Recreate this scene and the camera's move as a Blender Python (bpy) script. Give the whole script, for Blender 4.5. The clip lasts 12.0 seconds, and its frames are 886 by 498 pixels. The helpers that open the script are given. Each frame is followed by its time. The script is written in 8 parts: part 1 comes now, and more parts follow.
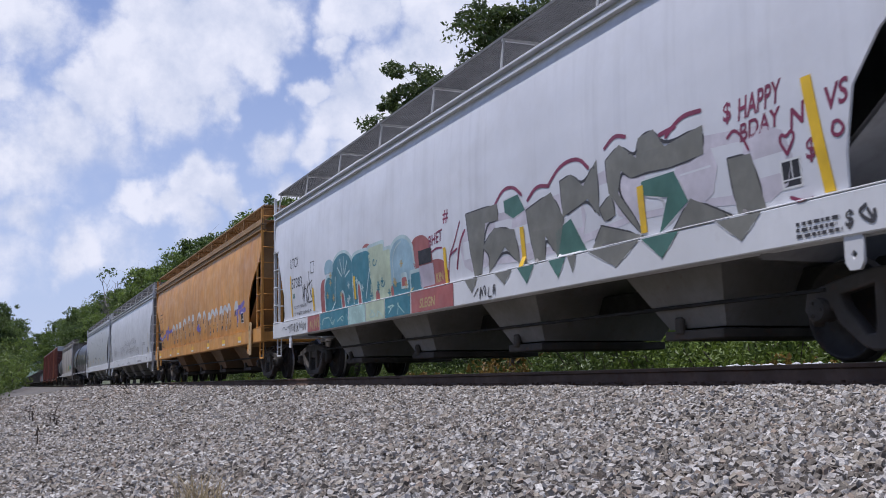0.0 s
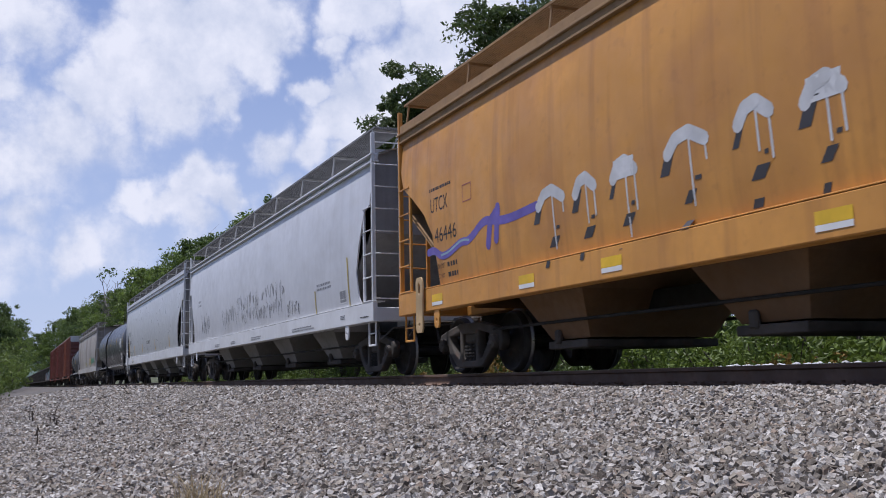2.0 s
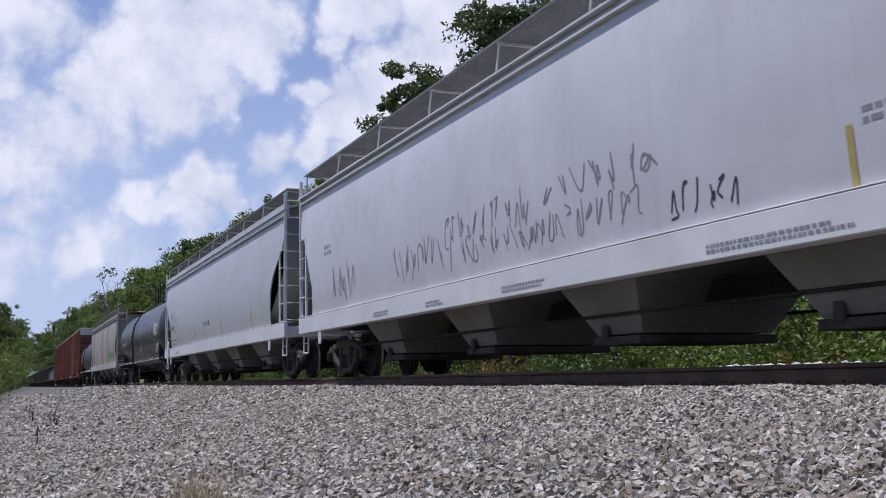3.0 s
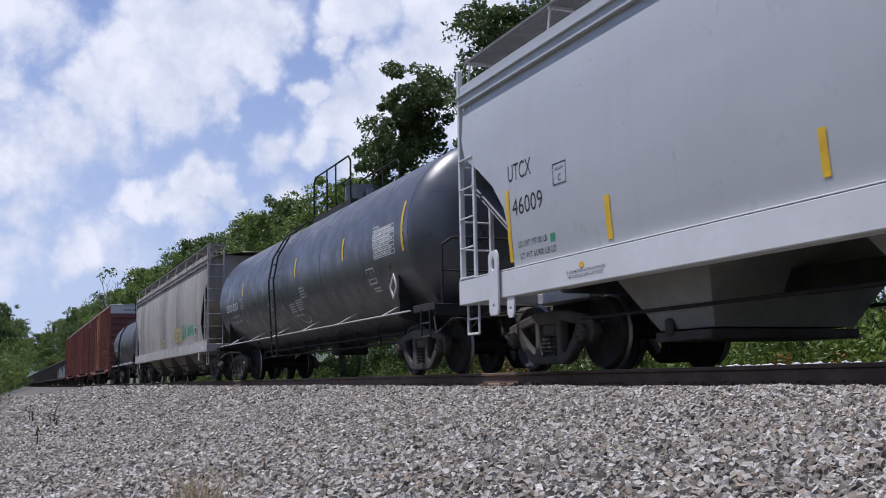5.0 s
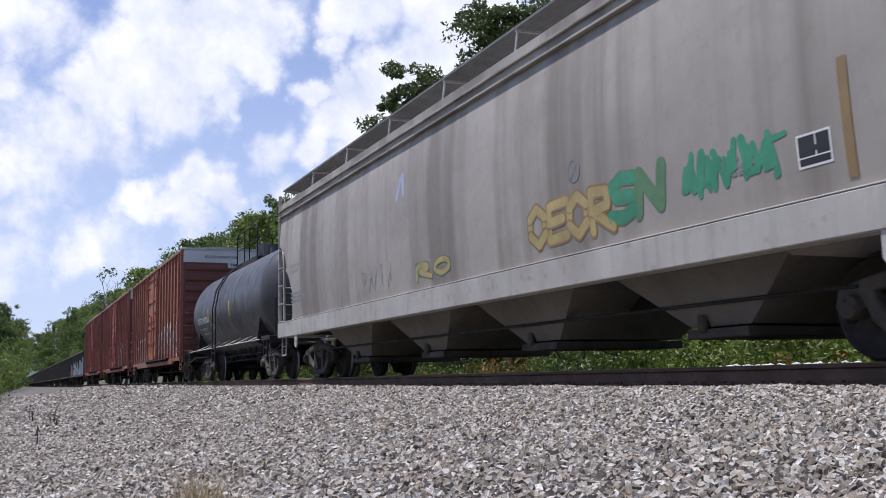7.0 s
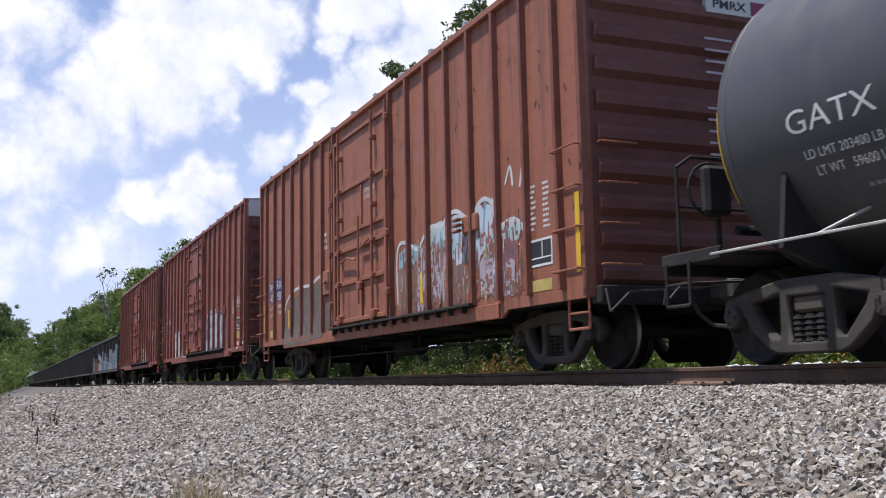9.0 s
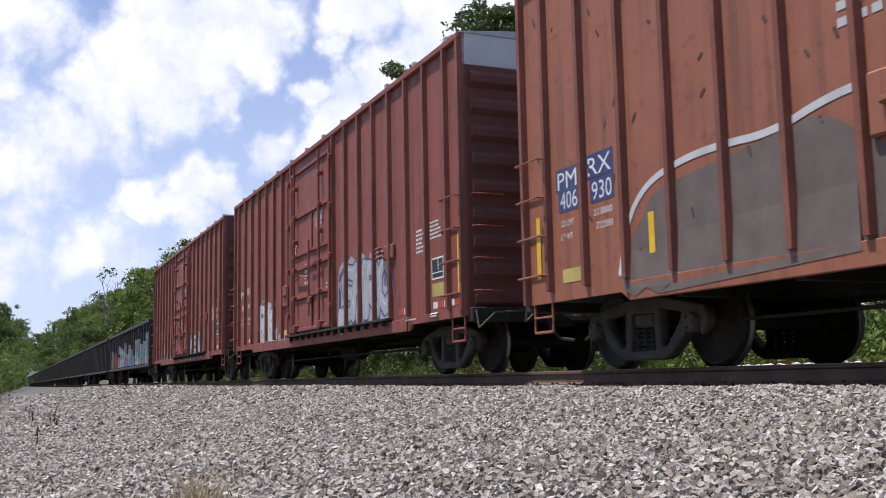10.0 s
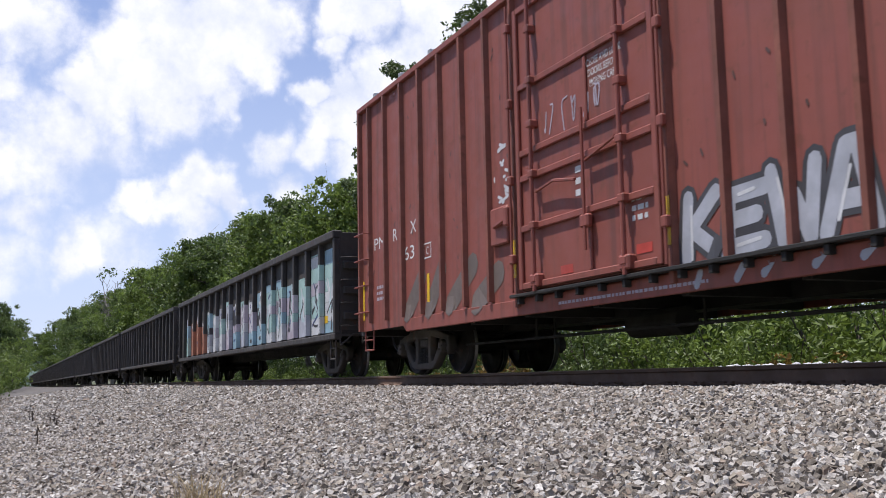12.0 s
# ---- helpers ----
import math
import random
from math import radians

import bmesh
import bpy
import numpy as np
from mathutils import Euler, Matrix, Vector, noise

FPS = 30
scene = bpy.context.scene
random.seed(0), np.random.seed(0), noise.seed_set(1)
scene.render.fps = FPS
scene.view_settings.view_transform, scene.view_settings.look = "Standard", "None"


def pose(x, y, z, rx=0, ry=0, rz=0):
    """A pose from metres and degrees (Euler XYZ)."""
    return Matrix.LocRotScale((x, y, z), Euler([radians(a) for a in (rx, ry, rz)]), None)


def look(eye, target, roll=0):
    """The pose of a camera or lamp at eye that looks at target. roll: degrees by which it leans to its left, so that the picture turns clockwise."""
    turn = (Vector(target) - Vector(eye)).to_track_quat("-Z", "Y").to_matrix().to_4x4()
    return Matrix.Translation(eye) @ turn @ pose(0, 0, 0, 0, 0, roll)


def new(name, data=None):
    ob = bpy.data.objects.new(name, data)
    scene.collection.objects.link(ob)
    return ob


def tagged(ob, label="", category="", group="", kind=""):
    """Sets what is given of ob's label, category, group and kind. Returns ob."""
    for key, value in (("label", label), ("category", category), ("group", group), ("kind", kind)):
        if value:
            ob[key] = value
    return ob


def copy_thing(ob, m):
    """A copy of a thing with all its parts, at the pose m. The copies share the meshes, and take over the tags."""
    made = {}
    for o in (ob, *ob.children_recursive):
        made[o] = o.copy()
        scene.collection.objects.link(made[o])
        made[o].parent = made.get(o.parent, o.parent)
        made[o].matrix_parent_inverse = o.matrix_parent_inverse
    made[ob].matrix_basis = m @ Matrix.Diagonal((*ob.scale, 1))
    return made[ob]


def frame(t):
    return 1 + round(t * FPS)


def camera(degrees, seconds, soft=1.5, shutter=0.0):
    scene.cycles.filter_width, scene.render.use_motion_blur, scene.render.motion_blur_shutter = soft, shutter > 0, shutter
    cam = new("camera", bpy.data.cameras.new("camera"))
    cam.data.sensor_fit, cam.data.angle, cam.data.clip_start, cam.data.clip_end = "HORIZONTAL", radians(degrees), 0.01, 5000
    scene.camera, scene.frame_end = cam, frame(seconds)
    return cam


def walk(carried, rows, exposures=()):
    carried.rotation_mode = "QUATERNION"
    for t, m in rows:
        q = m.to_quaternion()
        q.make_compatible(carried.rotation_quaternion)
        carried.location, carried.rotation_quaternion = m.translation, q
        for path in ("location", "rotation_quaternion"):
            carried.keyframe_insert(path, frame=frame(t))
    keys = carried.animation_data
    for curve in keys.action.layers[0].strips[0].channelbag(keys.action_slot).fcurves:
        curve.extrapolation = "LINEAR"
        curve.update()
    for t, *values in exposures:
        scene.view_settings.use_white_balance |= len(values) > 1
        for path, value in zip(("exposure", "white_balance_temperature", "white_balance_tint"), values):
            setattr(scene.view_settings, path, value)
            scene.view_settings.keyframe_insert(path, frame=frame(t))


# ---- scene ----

# ---- camera: low tripod beside the track, rail tops at z = 0, track centre at y = 0 ----
cam = camera(47.31, 12.0, soft=0.95, shutter=0.05)
EYE = (0.0, -7.435, -0.065)
AIM = (-9.1101, -3.5116, 1.2050)
walk(cam, [(0.0, look(EYE, AIM, -1.127)), (12.0, look(EYE, AIM, -1.127))],
     exposures=[(0.0, -0.34, 5900, 16), (3.0, -0.36, 5900, 16), (5.0, -0.32, 5900, 15), (6.5, -0.12, 6000, 15), (9.0, 0.04, 6250, 14), (12.0, 0.03, 6250, 14)])

# ---- light: high summer sun, broken cumulus ----
SUN_DIR = Vector((-0.13, -0.29, 0.948)).normalized()
sun = new("sun", bpy.data.lights.new("sun", "SUN"))
sun.data.energy, sun.data.angle, sun.data.color = 5.4, radians(0.6), (1.0, 0.95, 0.88)
sun.matrix_basis = look((0, 0, 60), Vector((0, 0, 60)) - SUN_DIR)


def way_to(x, y):
    """A direction in the sky, from its place across and down the view (784 to the edge on either side)."""
    m = look(EYE, AIM, -1.127).to_3x3()
    return (m @ Vector(((x - 784) / 1790, (441 - y) / 1790, -1))).normalized()


# cumulus, bank by bank: across, down, radius, strength
CLOUDS_HIGH = [(50, 50, 66, 0.72), (8, 15, 50, 0.8), (12, 165, 40, 0.8), (300, 20, 70, 1.0), (390, 40, 95, 1.0), (465, 50, 50, 0.95), (455, 112, 42, 0.9),
               (330, 120, 80, 1.0), (235, 115, 62, 1.0), (180, 165, 56, 1.0), (132, 160, 34, 0.95), (300, 195, 56, 0.85), (385, 175, 36, 0.8),
               (110, 240, 80, 0.75), (190, 250, 62, 0.62), (40, 280, 84, 0.66)]
CLOUDS_RIGHT = [(602, 30, 42, 0.95), (655, 12, 52, 0.95), (745, 12, 48, 0.9), (590, 85, 26, 0.8), (745, 105, 60, 1.0), (830, 50, 100, 1.0),
                (672, 140, 48, 1.0), (605, 150, 34, 1.0), (556, 160, 26, 0.95), (640, 190, 62, 1.0), (588, 212, 38, 1.0), (715, 215, 70, 1.0),
                (555, 268, 36, 0.85), (490, 270, 40, 0.8), (630, 275, 48, 0.85), (840, 160, 100, 1.0), (1150, 100, 260, 0.8), (1700, -200, 420, 0.7)]
CLOUDS_LOW = [(372, 328, 40, 1.0), (412, 350, 30, 1.0), (330, 348, 34, 1.0), (288, 360, 34, 0.9), (240, 358, 30, 0.75), (345, 382, 38, 0.8),
              (142, 438, 44, 0.8), (108, 462, 34, 0.75), (40, 378, 42, 0.7), (20, 450, 60, 0.5), (500, 345, 36, 0.8), (210, 440, 60, 0.45)]


def build_sky():
    world = bpy.data.worlds.new("summer sky")
    scene.world = world
    world.use_nodes = True
    nt = world.node_tree
    nt.nodes.clear()
    n = nt.nodes.new
    out, bg = n("ShaderNodeOutputWorld"), n("ShaderNodeBackground")
    sky = n("ShaderNodeTexSky")
    sky.sky_type, sky.sun_disc = "NISHITA", False
    sky.sun_elevation = math.asin(SUN_DIR.z)
    sky.sun_rotation = math.atan2(SUN_DIR.x, SUN_DIR.y)
    sky.air_density, sky.dust_density, sky.ozone_density = 1.0, 0.2, 4.0
    co = n("ShaderNodeTexCoord")
    nz = n("ShaderNodeTexNoise")
    nz.inputs["Scale"].default_value, nz.inputs["Detail"].default_value = 17.0, 9.0
    nz.inputs["Roughness"].default_value = 0.6
    nt.links.new(co.outputs["Generated"], nz.inputs["Vector"])
    big = n("ShaderNodeTexNoise")
    big.inputs["Scale"].default_value, big.inputs["Detail"].default_value = 3.2, 6.0
    nt.links.new(co.outputs["Generated"], big.inputs["Vector"])

    def math_node(op, a, b, c=None):
        m = n("ShaderNodeMath")
        m.operation = op
        for i, v in enumerate((a, b, c)):
            if v is None:
                continue
            if isinstance(v, (int, float)):
                m.inputs[i].default_value = v
            else:
                nt.links.new(v, m.inputs[i])
        return m.outputs[0]

    warp = n("ShaderNodeTexNoise")
    warp.inputs["Scale"].default_value, warp.inputs["Detail"].default_value = 26.0, 6.0
    nt.links.new(co.outputs["Generated"], warp.inputs["Vector"])
    push = n("ShaderNodeVectorMath")
    push.operation = "MULTIPLY_ADD"
    nt.links.new(warp.outputs["Color"], push.inputs[0])
    push.inputs[1].default_value = (0.056, 0.056, 0.056)
    nt.links.new(co.outputs["Generated"], push.inputs[2])
    pull = n("ShaderNodeVectorMath")
    pull.operation = "SUBTRACT"
    nt.links.new(push.outputs[0], pull.inputs[0])
    pull.inputs[1].default_value = (0.028, 0.028, 0.028)
    total = None
    for x, y, r, s in CLOUDS_HIGH + CLOUDS_RIGHT + CLOUDS_LOW:
        d = n("ShaderNodeVectorMath")
        d.operation = "DISTANCE"
        nt.links.new(pull.outputs[0], d.inputs[0])
        d.inputs[1].default_value = way_to(x, y)
        mr = n("ShaderNodeMapRange")
        mr.interpolation_type = "SMOOTHSTEP"
        nt.links.new(d.outputs["Value"], mr.inputs["Value"])
        mr.inputs["From Min"].default_value, mr.inputs["From Max"].default_value = r / 1790 * 2.15, 0.0
        mr.inputs["To Min"].default_value, mr.inputs["To Max"].default_value = 0.0, s
        total = mr.outputs[0] if total is None else math_node("MAXIMUM", total, mr.outputs[0])
    # far clouds elsewhere in the sky from large noise
    wide = n("ShaderNodeMapRange")
    nt.links.new(big.outputs["Fac"], wide.inputs["Value"])
    wide.inputs["From Min"].default_value, wide.inputs["From Max"].default_value = 0.50, 0.78
    wide.inputs["To Max"].default_value = 0.40
    total = math_node("MAXIMUM", total, wide.outputs[0])
    rough = math_node("MULTIPLY_ADD", nz.outputs["Fac"], 1.0, -0.50)
    mass = math_node("ADD", total, rough)
    edge = n("ShaderNodeMapRange")
    edge.interpolation_type = "SMOOTHSTEP"
    nt.links.new(mass, edge.inputs["Value"])
    edge.inputs["From Min"].default_value, edge.inputs["From Max"].default_value = 0.16, 0.74
    # lit tops and greyer bases
    shade = n("ShaderNodeMapRange")
    nt.links.new(nz.outputs["Fac"], shade.inputs["Value"])
    shade.inputs["From Min"].default_value, shade.inputs["From Max"].default_value = 0.35, 0.62
    tone = n("ShaderNodeMix")
    tone.data_type = "RGBA"
    nt.links.new(shade.outputs[0], tone.inputs["Factor"])
    tone.inputs["A"].default_value, tone.inputs["B"].default_value = (7.6, 8.1, 9.2, 1), (10.6, 10.6, 10.9, 1)
    mix = n("ShaderNodeMix")
    mix.data_type = "RGBA"
    nt.links.new(edge.outputs[0], mix.inputs["Factor"])
    # pale haze low in the sky
    sep = n("ShaderNodeSeparateXYZ")
    nt.links.new(co.outputs["Generated"], sep.inputs[0])
    low = n("ShaderNodeMapRange")
    nt.links.new(sep.outputs["Z"], low.inputs["Value"])
    low.inputs["From Min"].default_value, low.inputs["From Max"].default_value = 0.0, 0.34
    low.inputs["To Min"].default_value, low.inputs["To Max"].default_value = 0.95, 0.34
    haze = n("ShaderNodeMix")
    haze.data_type = "RGBA"
    nt.links.new(low.outputs[0], haze.inputs["Factor"])
    deep = n("ShaderNodeMix")
    deep.data_type, deep.blend_type = "RGBA", "MULTIPLY"
    deep.inputs["Factor"].default_value = 1.0
    nt.links.new(sky.outputs[0], deep.inputs["A"])
    deep.inputs["B"].default_value = (0.88, 1.0, 1.3, 1)
    nt.links.new(deep.outputs["Result"], haze.inputs["A"])
    haze.inputs["B"].default_value = (7.0, 7.8, 9.5, 1)
    nt.links.new(haze.outputs["Result"], mix.inputs["A"])
    nt.links.new(tone.outputs["Result"], mix.inputs["B"])
    nt.links.new(mix.outputs["Result"], bg.inputs["Color"])
    bg.inputs["Strength"].default_value = 0.10
    nt.links.new(bg.outputs[0], out.inputs[0])


build_sky()


# ---- materials ----
def shader(name, color, rough=0.6, metal=0.0, vary=0.25, scale=1.5, fine=18.0, streak=0.0, streak_f=5.0, streak_at=(0.52, 0.78), streak_color=(0.05, 0.035, 0.025),
           dirt=0.0, dirt_color=(0.10, 0.08, 0.06), bump=0.1, bump_scale=60.0, island=0.0, spec=0.5, through_light=0.0, rust=0.0, ior=1.5):
    """A weathered surface: colour varied at two scales, downward streaks, blotched dirt, fine relief."""
    mat = bpy.data.materials.new(name)
    mat.use_nodes = True
    nt = mat.node_tree
    bsdf = nt.nodes["Principled BSDF"]
    n, link = nt.nodes.new, nt.links.new
    co = n("ShaderNodeTexCoord")
    info = n("ShaderNodeObjectInfo")
    shift = n("ShaderNodeVectorMath")
    shift.operation = "MULTIPLY_ADD"
    comb = n("ShaderNodeCombineXYZ")
    for i in range(3):
        link(info.outputs["Random"], comb.inputs[i])
    link(comb.outputs[0], shift.inputs[0])
    shift.inputs[1].default_value = (31.0, 17.0, 23.0)
    link(co.outputs["Object"], shift.inputs[2])

    def noise_at(s, detail=4.0, squash=None):
        t = n("ShaderNodeTexNoise")
        t.inputs["Scale"].default_value, t.inputs["Detail"].default_value = s, detail
        if squash:
            m = n("ShaderNodeVectorMath")
            m.operation = "MULTIPLY"
            m.inputs[1].default_value = squash
            link(shift.outputs[0], m.inputs[0])
            link(m.outputs[0], t.inputs["Vector"])
        else:
            link(shift.outputs[0], t.inputs["Vector"])
        return t.outputs["Fac"]

    def ramp(src, lo, hi, a=0.0, b=1.0):
        m = n("ShaderNodeMapRange")
        link(src, m.inputs["Value"])
        m.inputs["From Min"].default_value, m.inputs["From Max"].default_value = lo, hi
        m.inputs["To Min"].default_value, m.inputs["To Max"].default_value = a, b
        return m.outputs[0]

    def mix(fac, a, b, kind="MIX"):
        m = n("ShaderNodeMix")
        m.data_type, m.blend_type = "RGBA", kind
        if isinstance(fac, float):
            m.inputs["Factor"].default_value = fac
        else:
            link(fac, m.inputs["Factor"])
        for key, v in (("A", a), ("B", b)):
            if isinstance(v, tuple):
                m.inputs[key].default_value = (*v, 1)
            else:
                link(v, m.inputs[key])
        return m.outputs["Result"]

    dark = tuple(c * (1 - vary) for c in color)
    light = tuple(min(1, c * (1 + vary * 0.7)) for c in color)
    col = mix(ramp(noise_at(scale), 0.32, 0.68), dark, light)
    col = mix(ramp(noise_at(fine, 6.0), 0.3, 0.7, 0.0, 0.45), col, dark)
    if island:
        geo = n("ShaderNodeNewGeometry")
        col = mix(ramp(geo.outputs["Random Per Island"], 0, 1, 0, island), col, dark)
        hsv = n("ShaderNodeHueSaturation")
        link(ramp(geo.outputs["Random Per Island"], 0, 1, 1 - island * 0.6, 1 + island * 0.6), hsv.inputs["Value"])
        link(col, hsv.inputs["Color"])
        col = hsv.outputs[0]
    if streak:
        col = mix(ramp(noise_at(1.0, 5.0, (streak_f, streak_f, 0.045 * streak_f)), *streak_at, 0.0, streak), col, streak_color)
    if dirt:
        col = mix(ramp(noise_at(0.9, 8.0), 0.48, 0.75, 0.0, dirt), col, dirt_color)
    if rust:
        col = mix(ramp(noise_at(7.0, 9.0), 0.60, 0.70, 0.0, rust), col, (0.13, 0.05, 0.025))
    link(col, bsdf.inputs["Base Color"])
    link(ramp(noise_at(fine * 0.4), 0.3, 0.7, max(0.05, rough - 0.12), min(1, rough + 0.12)), bsdf.inputs["Roughness"])
    bsdf.inputs["Metallic"].default_value = metal
    bsdf.inputs["Specular IOR Level"].default_value = spec
    bsdf.inputs["IOR"].default_value = ior
    if bump:
        b = n("ShaderNodeBump")
        b.inputs["Strength"].default_value, b.inputs["Distance"].default_value = bump, 0.02
        link(noise_at(bump_scale, 5.0), b.inputs["Height"])
        link(b.outputs[0], bsdf.inputs["Normal"])
    if through_light:
        tl = n("ShaderNodeBsdfTranslucent")
        link(col, tl.inputs["Color"])
        ms = n("ShaderNodeMixShader")
        ms.inputs[0].default_value = through_light
        link(bsdf.outputs[0], ms.inputs[1])
        link(tl.outputs[0], ms.inputs[2])
        link(ms.outputs[0], nt.nodes["Material Output"].inputs["Surface"])
    return mat



def stone_shader():
    """Broken limestone and granite: each lump its own grey, a few brown, a few nearly white."""
    mat = shader("crushed stone", (0.4, 0.37, 0.34), 0.9, bump=0.4, bump_scale=110)
    nt = mat.node_tree
    geo, ramp = nt.nodes.new("ShaderNodeNewGeometry"), nt.nodes.new("ShaderNodeValToRGB")
    nt.links.new(geo.outputs["Random Per Island"], ramp.inputs["Fac"])
    cr = ramp.color_ramp
    cr.elements[0].position, cr.elements[0].color = 0.0, (0.125, 0.105, 0.085, 1)
    cr.elements[1].position, cr.elements[1].color = 1.0, (0.60, 0.57, 0.52, 1)
    for p, c in ((0.18, (0.22, 0.195, 0.165, 1)), (0.36, (0.33, 0.285, 0.225, 1)), (0.5, (0.355, 0.33, 0.295, 1)), (0.62, (0.30, 0.235, 0.18, 1)), (0.66, (0.40, 0.37, 0.335, 1)), (0.88, (0.47, 0.44, 0.40, 1))):
        e = cr.elements.new(p)
        e.color = c
    tint = nt.nodes.new("ShaderNodeMix")
    tint.data_type, tint.blend_type = "RGBA", "MULTIPLY"
    tint.inputs["Factor"].default_value = 1.0
    fine = nt.nodes.new("ShaderNodeTexNoise")
    fine.inputs["Scale"].default_value, fine.inputs["Detail"].default_value = 55.0, 4.0
    co = nt.nodes.new("ShaderNodeTexCoord")
    nt.links.new(co.outputs["Object"], fine.inputs["Vector"])
    grade = nt.nodes.new("ShaderNodeMapRange")
    nt.links.new(fine.outputs["Fac"], grade.inputs["Value"])
    grade.inputs["From Min"].default_value, grade.inputs["From Max"].default_value = 0.3, 0.7
    grade.inputs["To Min"].default_value, grade.inputs["To Max"].default_value = 0.70, 1.10
    nt.nodes["Principled BSDF"].inputs["Specular IOR Level"].default_value = 0.2
    nt.links.new(ramp.outputs[0], tint.inputs["A"])
    nt.links.new(grade.outputs[0], tint.inputs["B"])
    nt.links.new(tint.outputs["Result"], nt.nodes["Principled BSDF"].inputs["Base Color"])
    return mat


M = {
    # bed kept darker than most stones: shade of the gaps put into its colour
    "ballast": shader("gap-shade ballast bed", (0.125, 0.112, 0.10), 0.95, vary=0.4, scale=9, fine=45, bump=0.9, bump_scale=22),
    "stone": stone_shader(),
    "rail": shader("rail steel", (0.16, 0.10, 0.07), 0.8, metal=0.0, vary=0.3, scale=3, bump=0.2, rust=0.4),
    "railhead": shader("polished rail head", (0.45, 0.44, 0.43), 0.3, metal=0.9, vary=0.15, bump=0.03),
    "tie": shader("creosoted wood", (0.055, 0.042, 0.033), 0.9, vary=0.4, scale=4, bump=0.5, bump_scale=30),
    "soil": shader("weedy soil", (0.075, 0.085, 0.036), 0.95, vary=0.5, scale=0.25, fine=6, bump=0.7, bump_scale=8),
    "leaf": shader("summer leaves", (0.18, 0.25, 0.052), 0.5, vary=0.35, scale=0.5, fine=6, island=0.6, bump=0, through_light=0.42),
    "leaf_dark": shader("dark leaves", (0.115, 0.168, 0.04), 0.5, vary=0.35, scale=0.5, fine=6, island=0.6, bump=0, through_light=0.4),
    "leaf_near": shader("dark glossy leaves", (0.115, 0.16, 0.044), 0.5, vary=0.4, scale=0.5, fine=6, island=0.7, bump=0, through_light=0.22),
    "leaf_lime": shader("lime leaves", (0.16, 0.225, 0.038), 0.55, vary=0.35, scale=0.5, fine=6, island=0.5, bump=0, through_light=0.35),
    "leaf_ochre": shader("turning leaves", (0.27, 0.17, 0.04), 0.6, vary=0.4, scale=0.5, fine=6, island=0.5, bump=0, through_light=0.3),
    "bark": shader("bark", (0.09, 0.07, 0.055), 0.9, vary=0.4, scale=3, bump=0.8, bump_scale=25),
    "deadwood": shader("bare grey twigs", (0.22, 0.20, 0.18), 0.9, vary=0.3, scale=3, bump=0.3),
    "pale_straw": shader("bleached grass", (0.42, 0.33, 0.19), 0.8, vary=0.3, scale=4, island=0.4, bump=0, through_light=0.3),
    "dead_weed": shader("brown dead weeds", (0.15, 0.105, 0.055), 0.85, vary=0.4, scale=3, island=0.6, bump=0, through_light=0.2),
    "hill": shader("far wooded hill", (0.075, 0.11, 0.085), 1.0, vary=0.3, scale=0.02, fine=0.2, bump=0),
}


# ---- mesh helpers ----
def part(name, bm, material, parent=None, label="", smooth=False):
    """One mesh object from a bmesh, under a thing or a part."""
    me = bpy.data.meshes.new(name)
    bm.to_mesh(me)
    bm.free()
    if smooth:
        me.polygons.foreach_set("use_smooth", [True] * len(me.polygons))
    me.materials.append(material)
    ob = new(name, me)
    if parent:
        ob.parent = parent
    return tagged(ob, label)


def mesh_part(name, me, material, parent=None, label=""):
    me.materials.clear()
    me.materials.append(material)
    ob = new(name, me)
    if parent:
        ob.parent = parent
    return tagged(ob, label)


def box(bm, x0, x1, y0, y1, z0, z1, bevel=0.0):
    """A box added to bm, its edges rounded off by bevel."""
    r = bmesh.ops.create_cube(bm, size=1)
    bmesh.ops.transform(bm, verts=r["verts"], matrix=Matrix.LocRotScale(
        ((x0 + x1) / 2, (y0 + y1) / 2, (z0 + z1) / 2), None, (abs(x1 - x0), abs(y1 - y0), abs(z1 - z0))))
    if bevel:
        edges = {e for v in r["verts"] for e in v.link_edges}
        bmesh.ops.bevel(bm, geom=list(edges), offset=bevel, segments=1, affect="EDGES")
    return bm


def rod(bm, a, b, r=0.013, sides=6):
    """A round bar from a to b."""
    a, b = Vector(a), Vector(b)
    d = b - a
    m = Matrix.Translation((a + b) / 2) @ d.to_track_quat("Z", "Y").to_matrix().to_4x4()
    bmesh.ops.create_cone(bm, cap_ends=True, segments=sides, radius1=r, radius2=r, depth=d.length, matrix=m)
    return bm


def rods(pts, r=0.013, bm=None, sides=6):
    bm = bm or bmesh.new()
    for a, b in zip(pts, pts[1:]):
        rod(bm, a, b, r, sides)
    return bm


def lathe(profile, steps=32, axis="Y"):
    """A turned solid: (radius, along) points spun round an axis."""
    bm = bmesh.new()
    rings = []
    for r, a in profile:
        ring = []
        for i in range(steps):
            t = 2 * math.pi * i / steps
            u, v = r * math.cos(t), r * math.sin(t)
            ring.append(bm.verts.new((u, a, v) if axis == "Y" else (a, u, v)))
        rings.append(ring)
    for p, q in zip(rings, rings[1:]):
        for i in range(steps):
            bm.faces.new((p[i], p[(i + 1) % steps], q[(i + 1) % steps], q[i]))
    for ring in (rings[0], rings[-1]):
        bm.faces.new(ring)
    bmesh.ops.recalc_face_normals(bm, faces=bm.faces)
    return bm


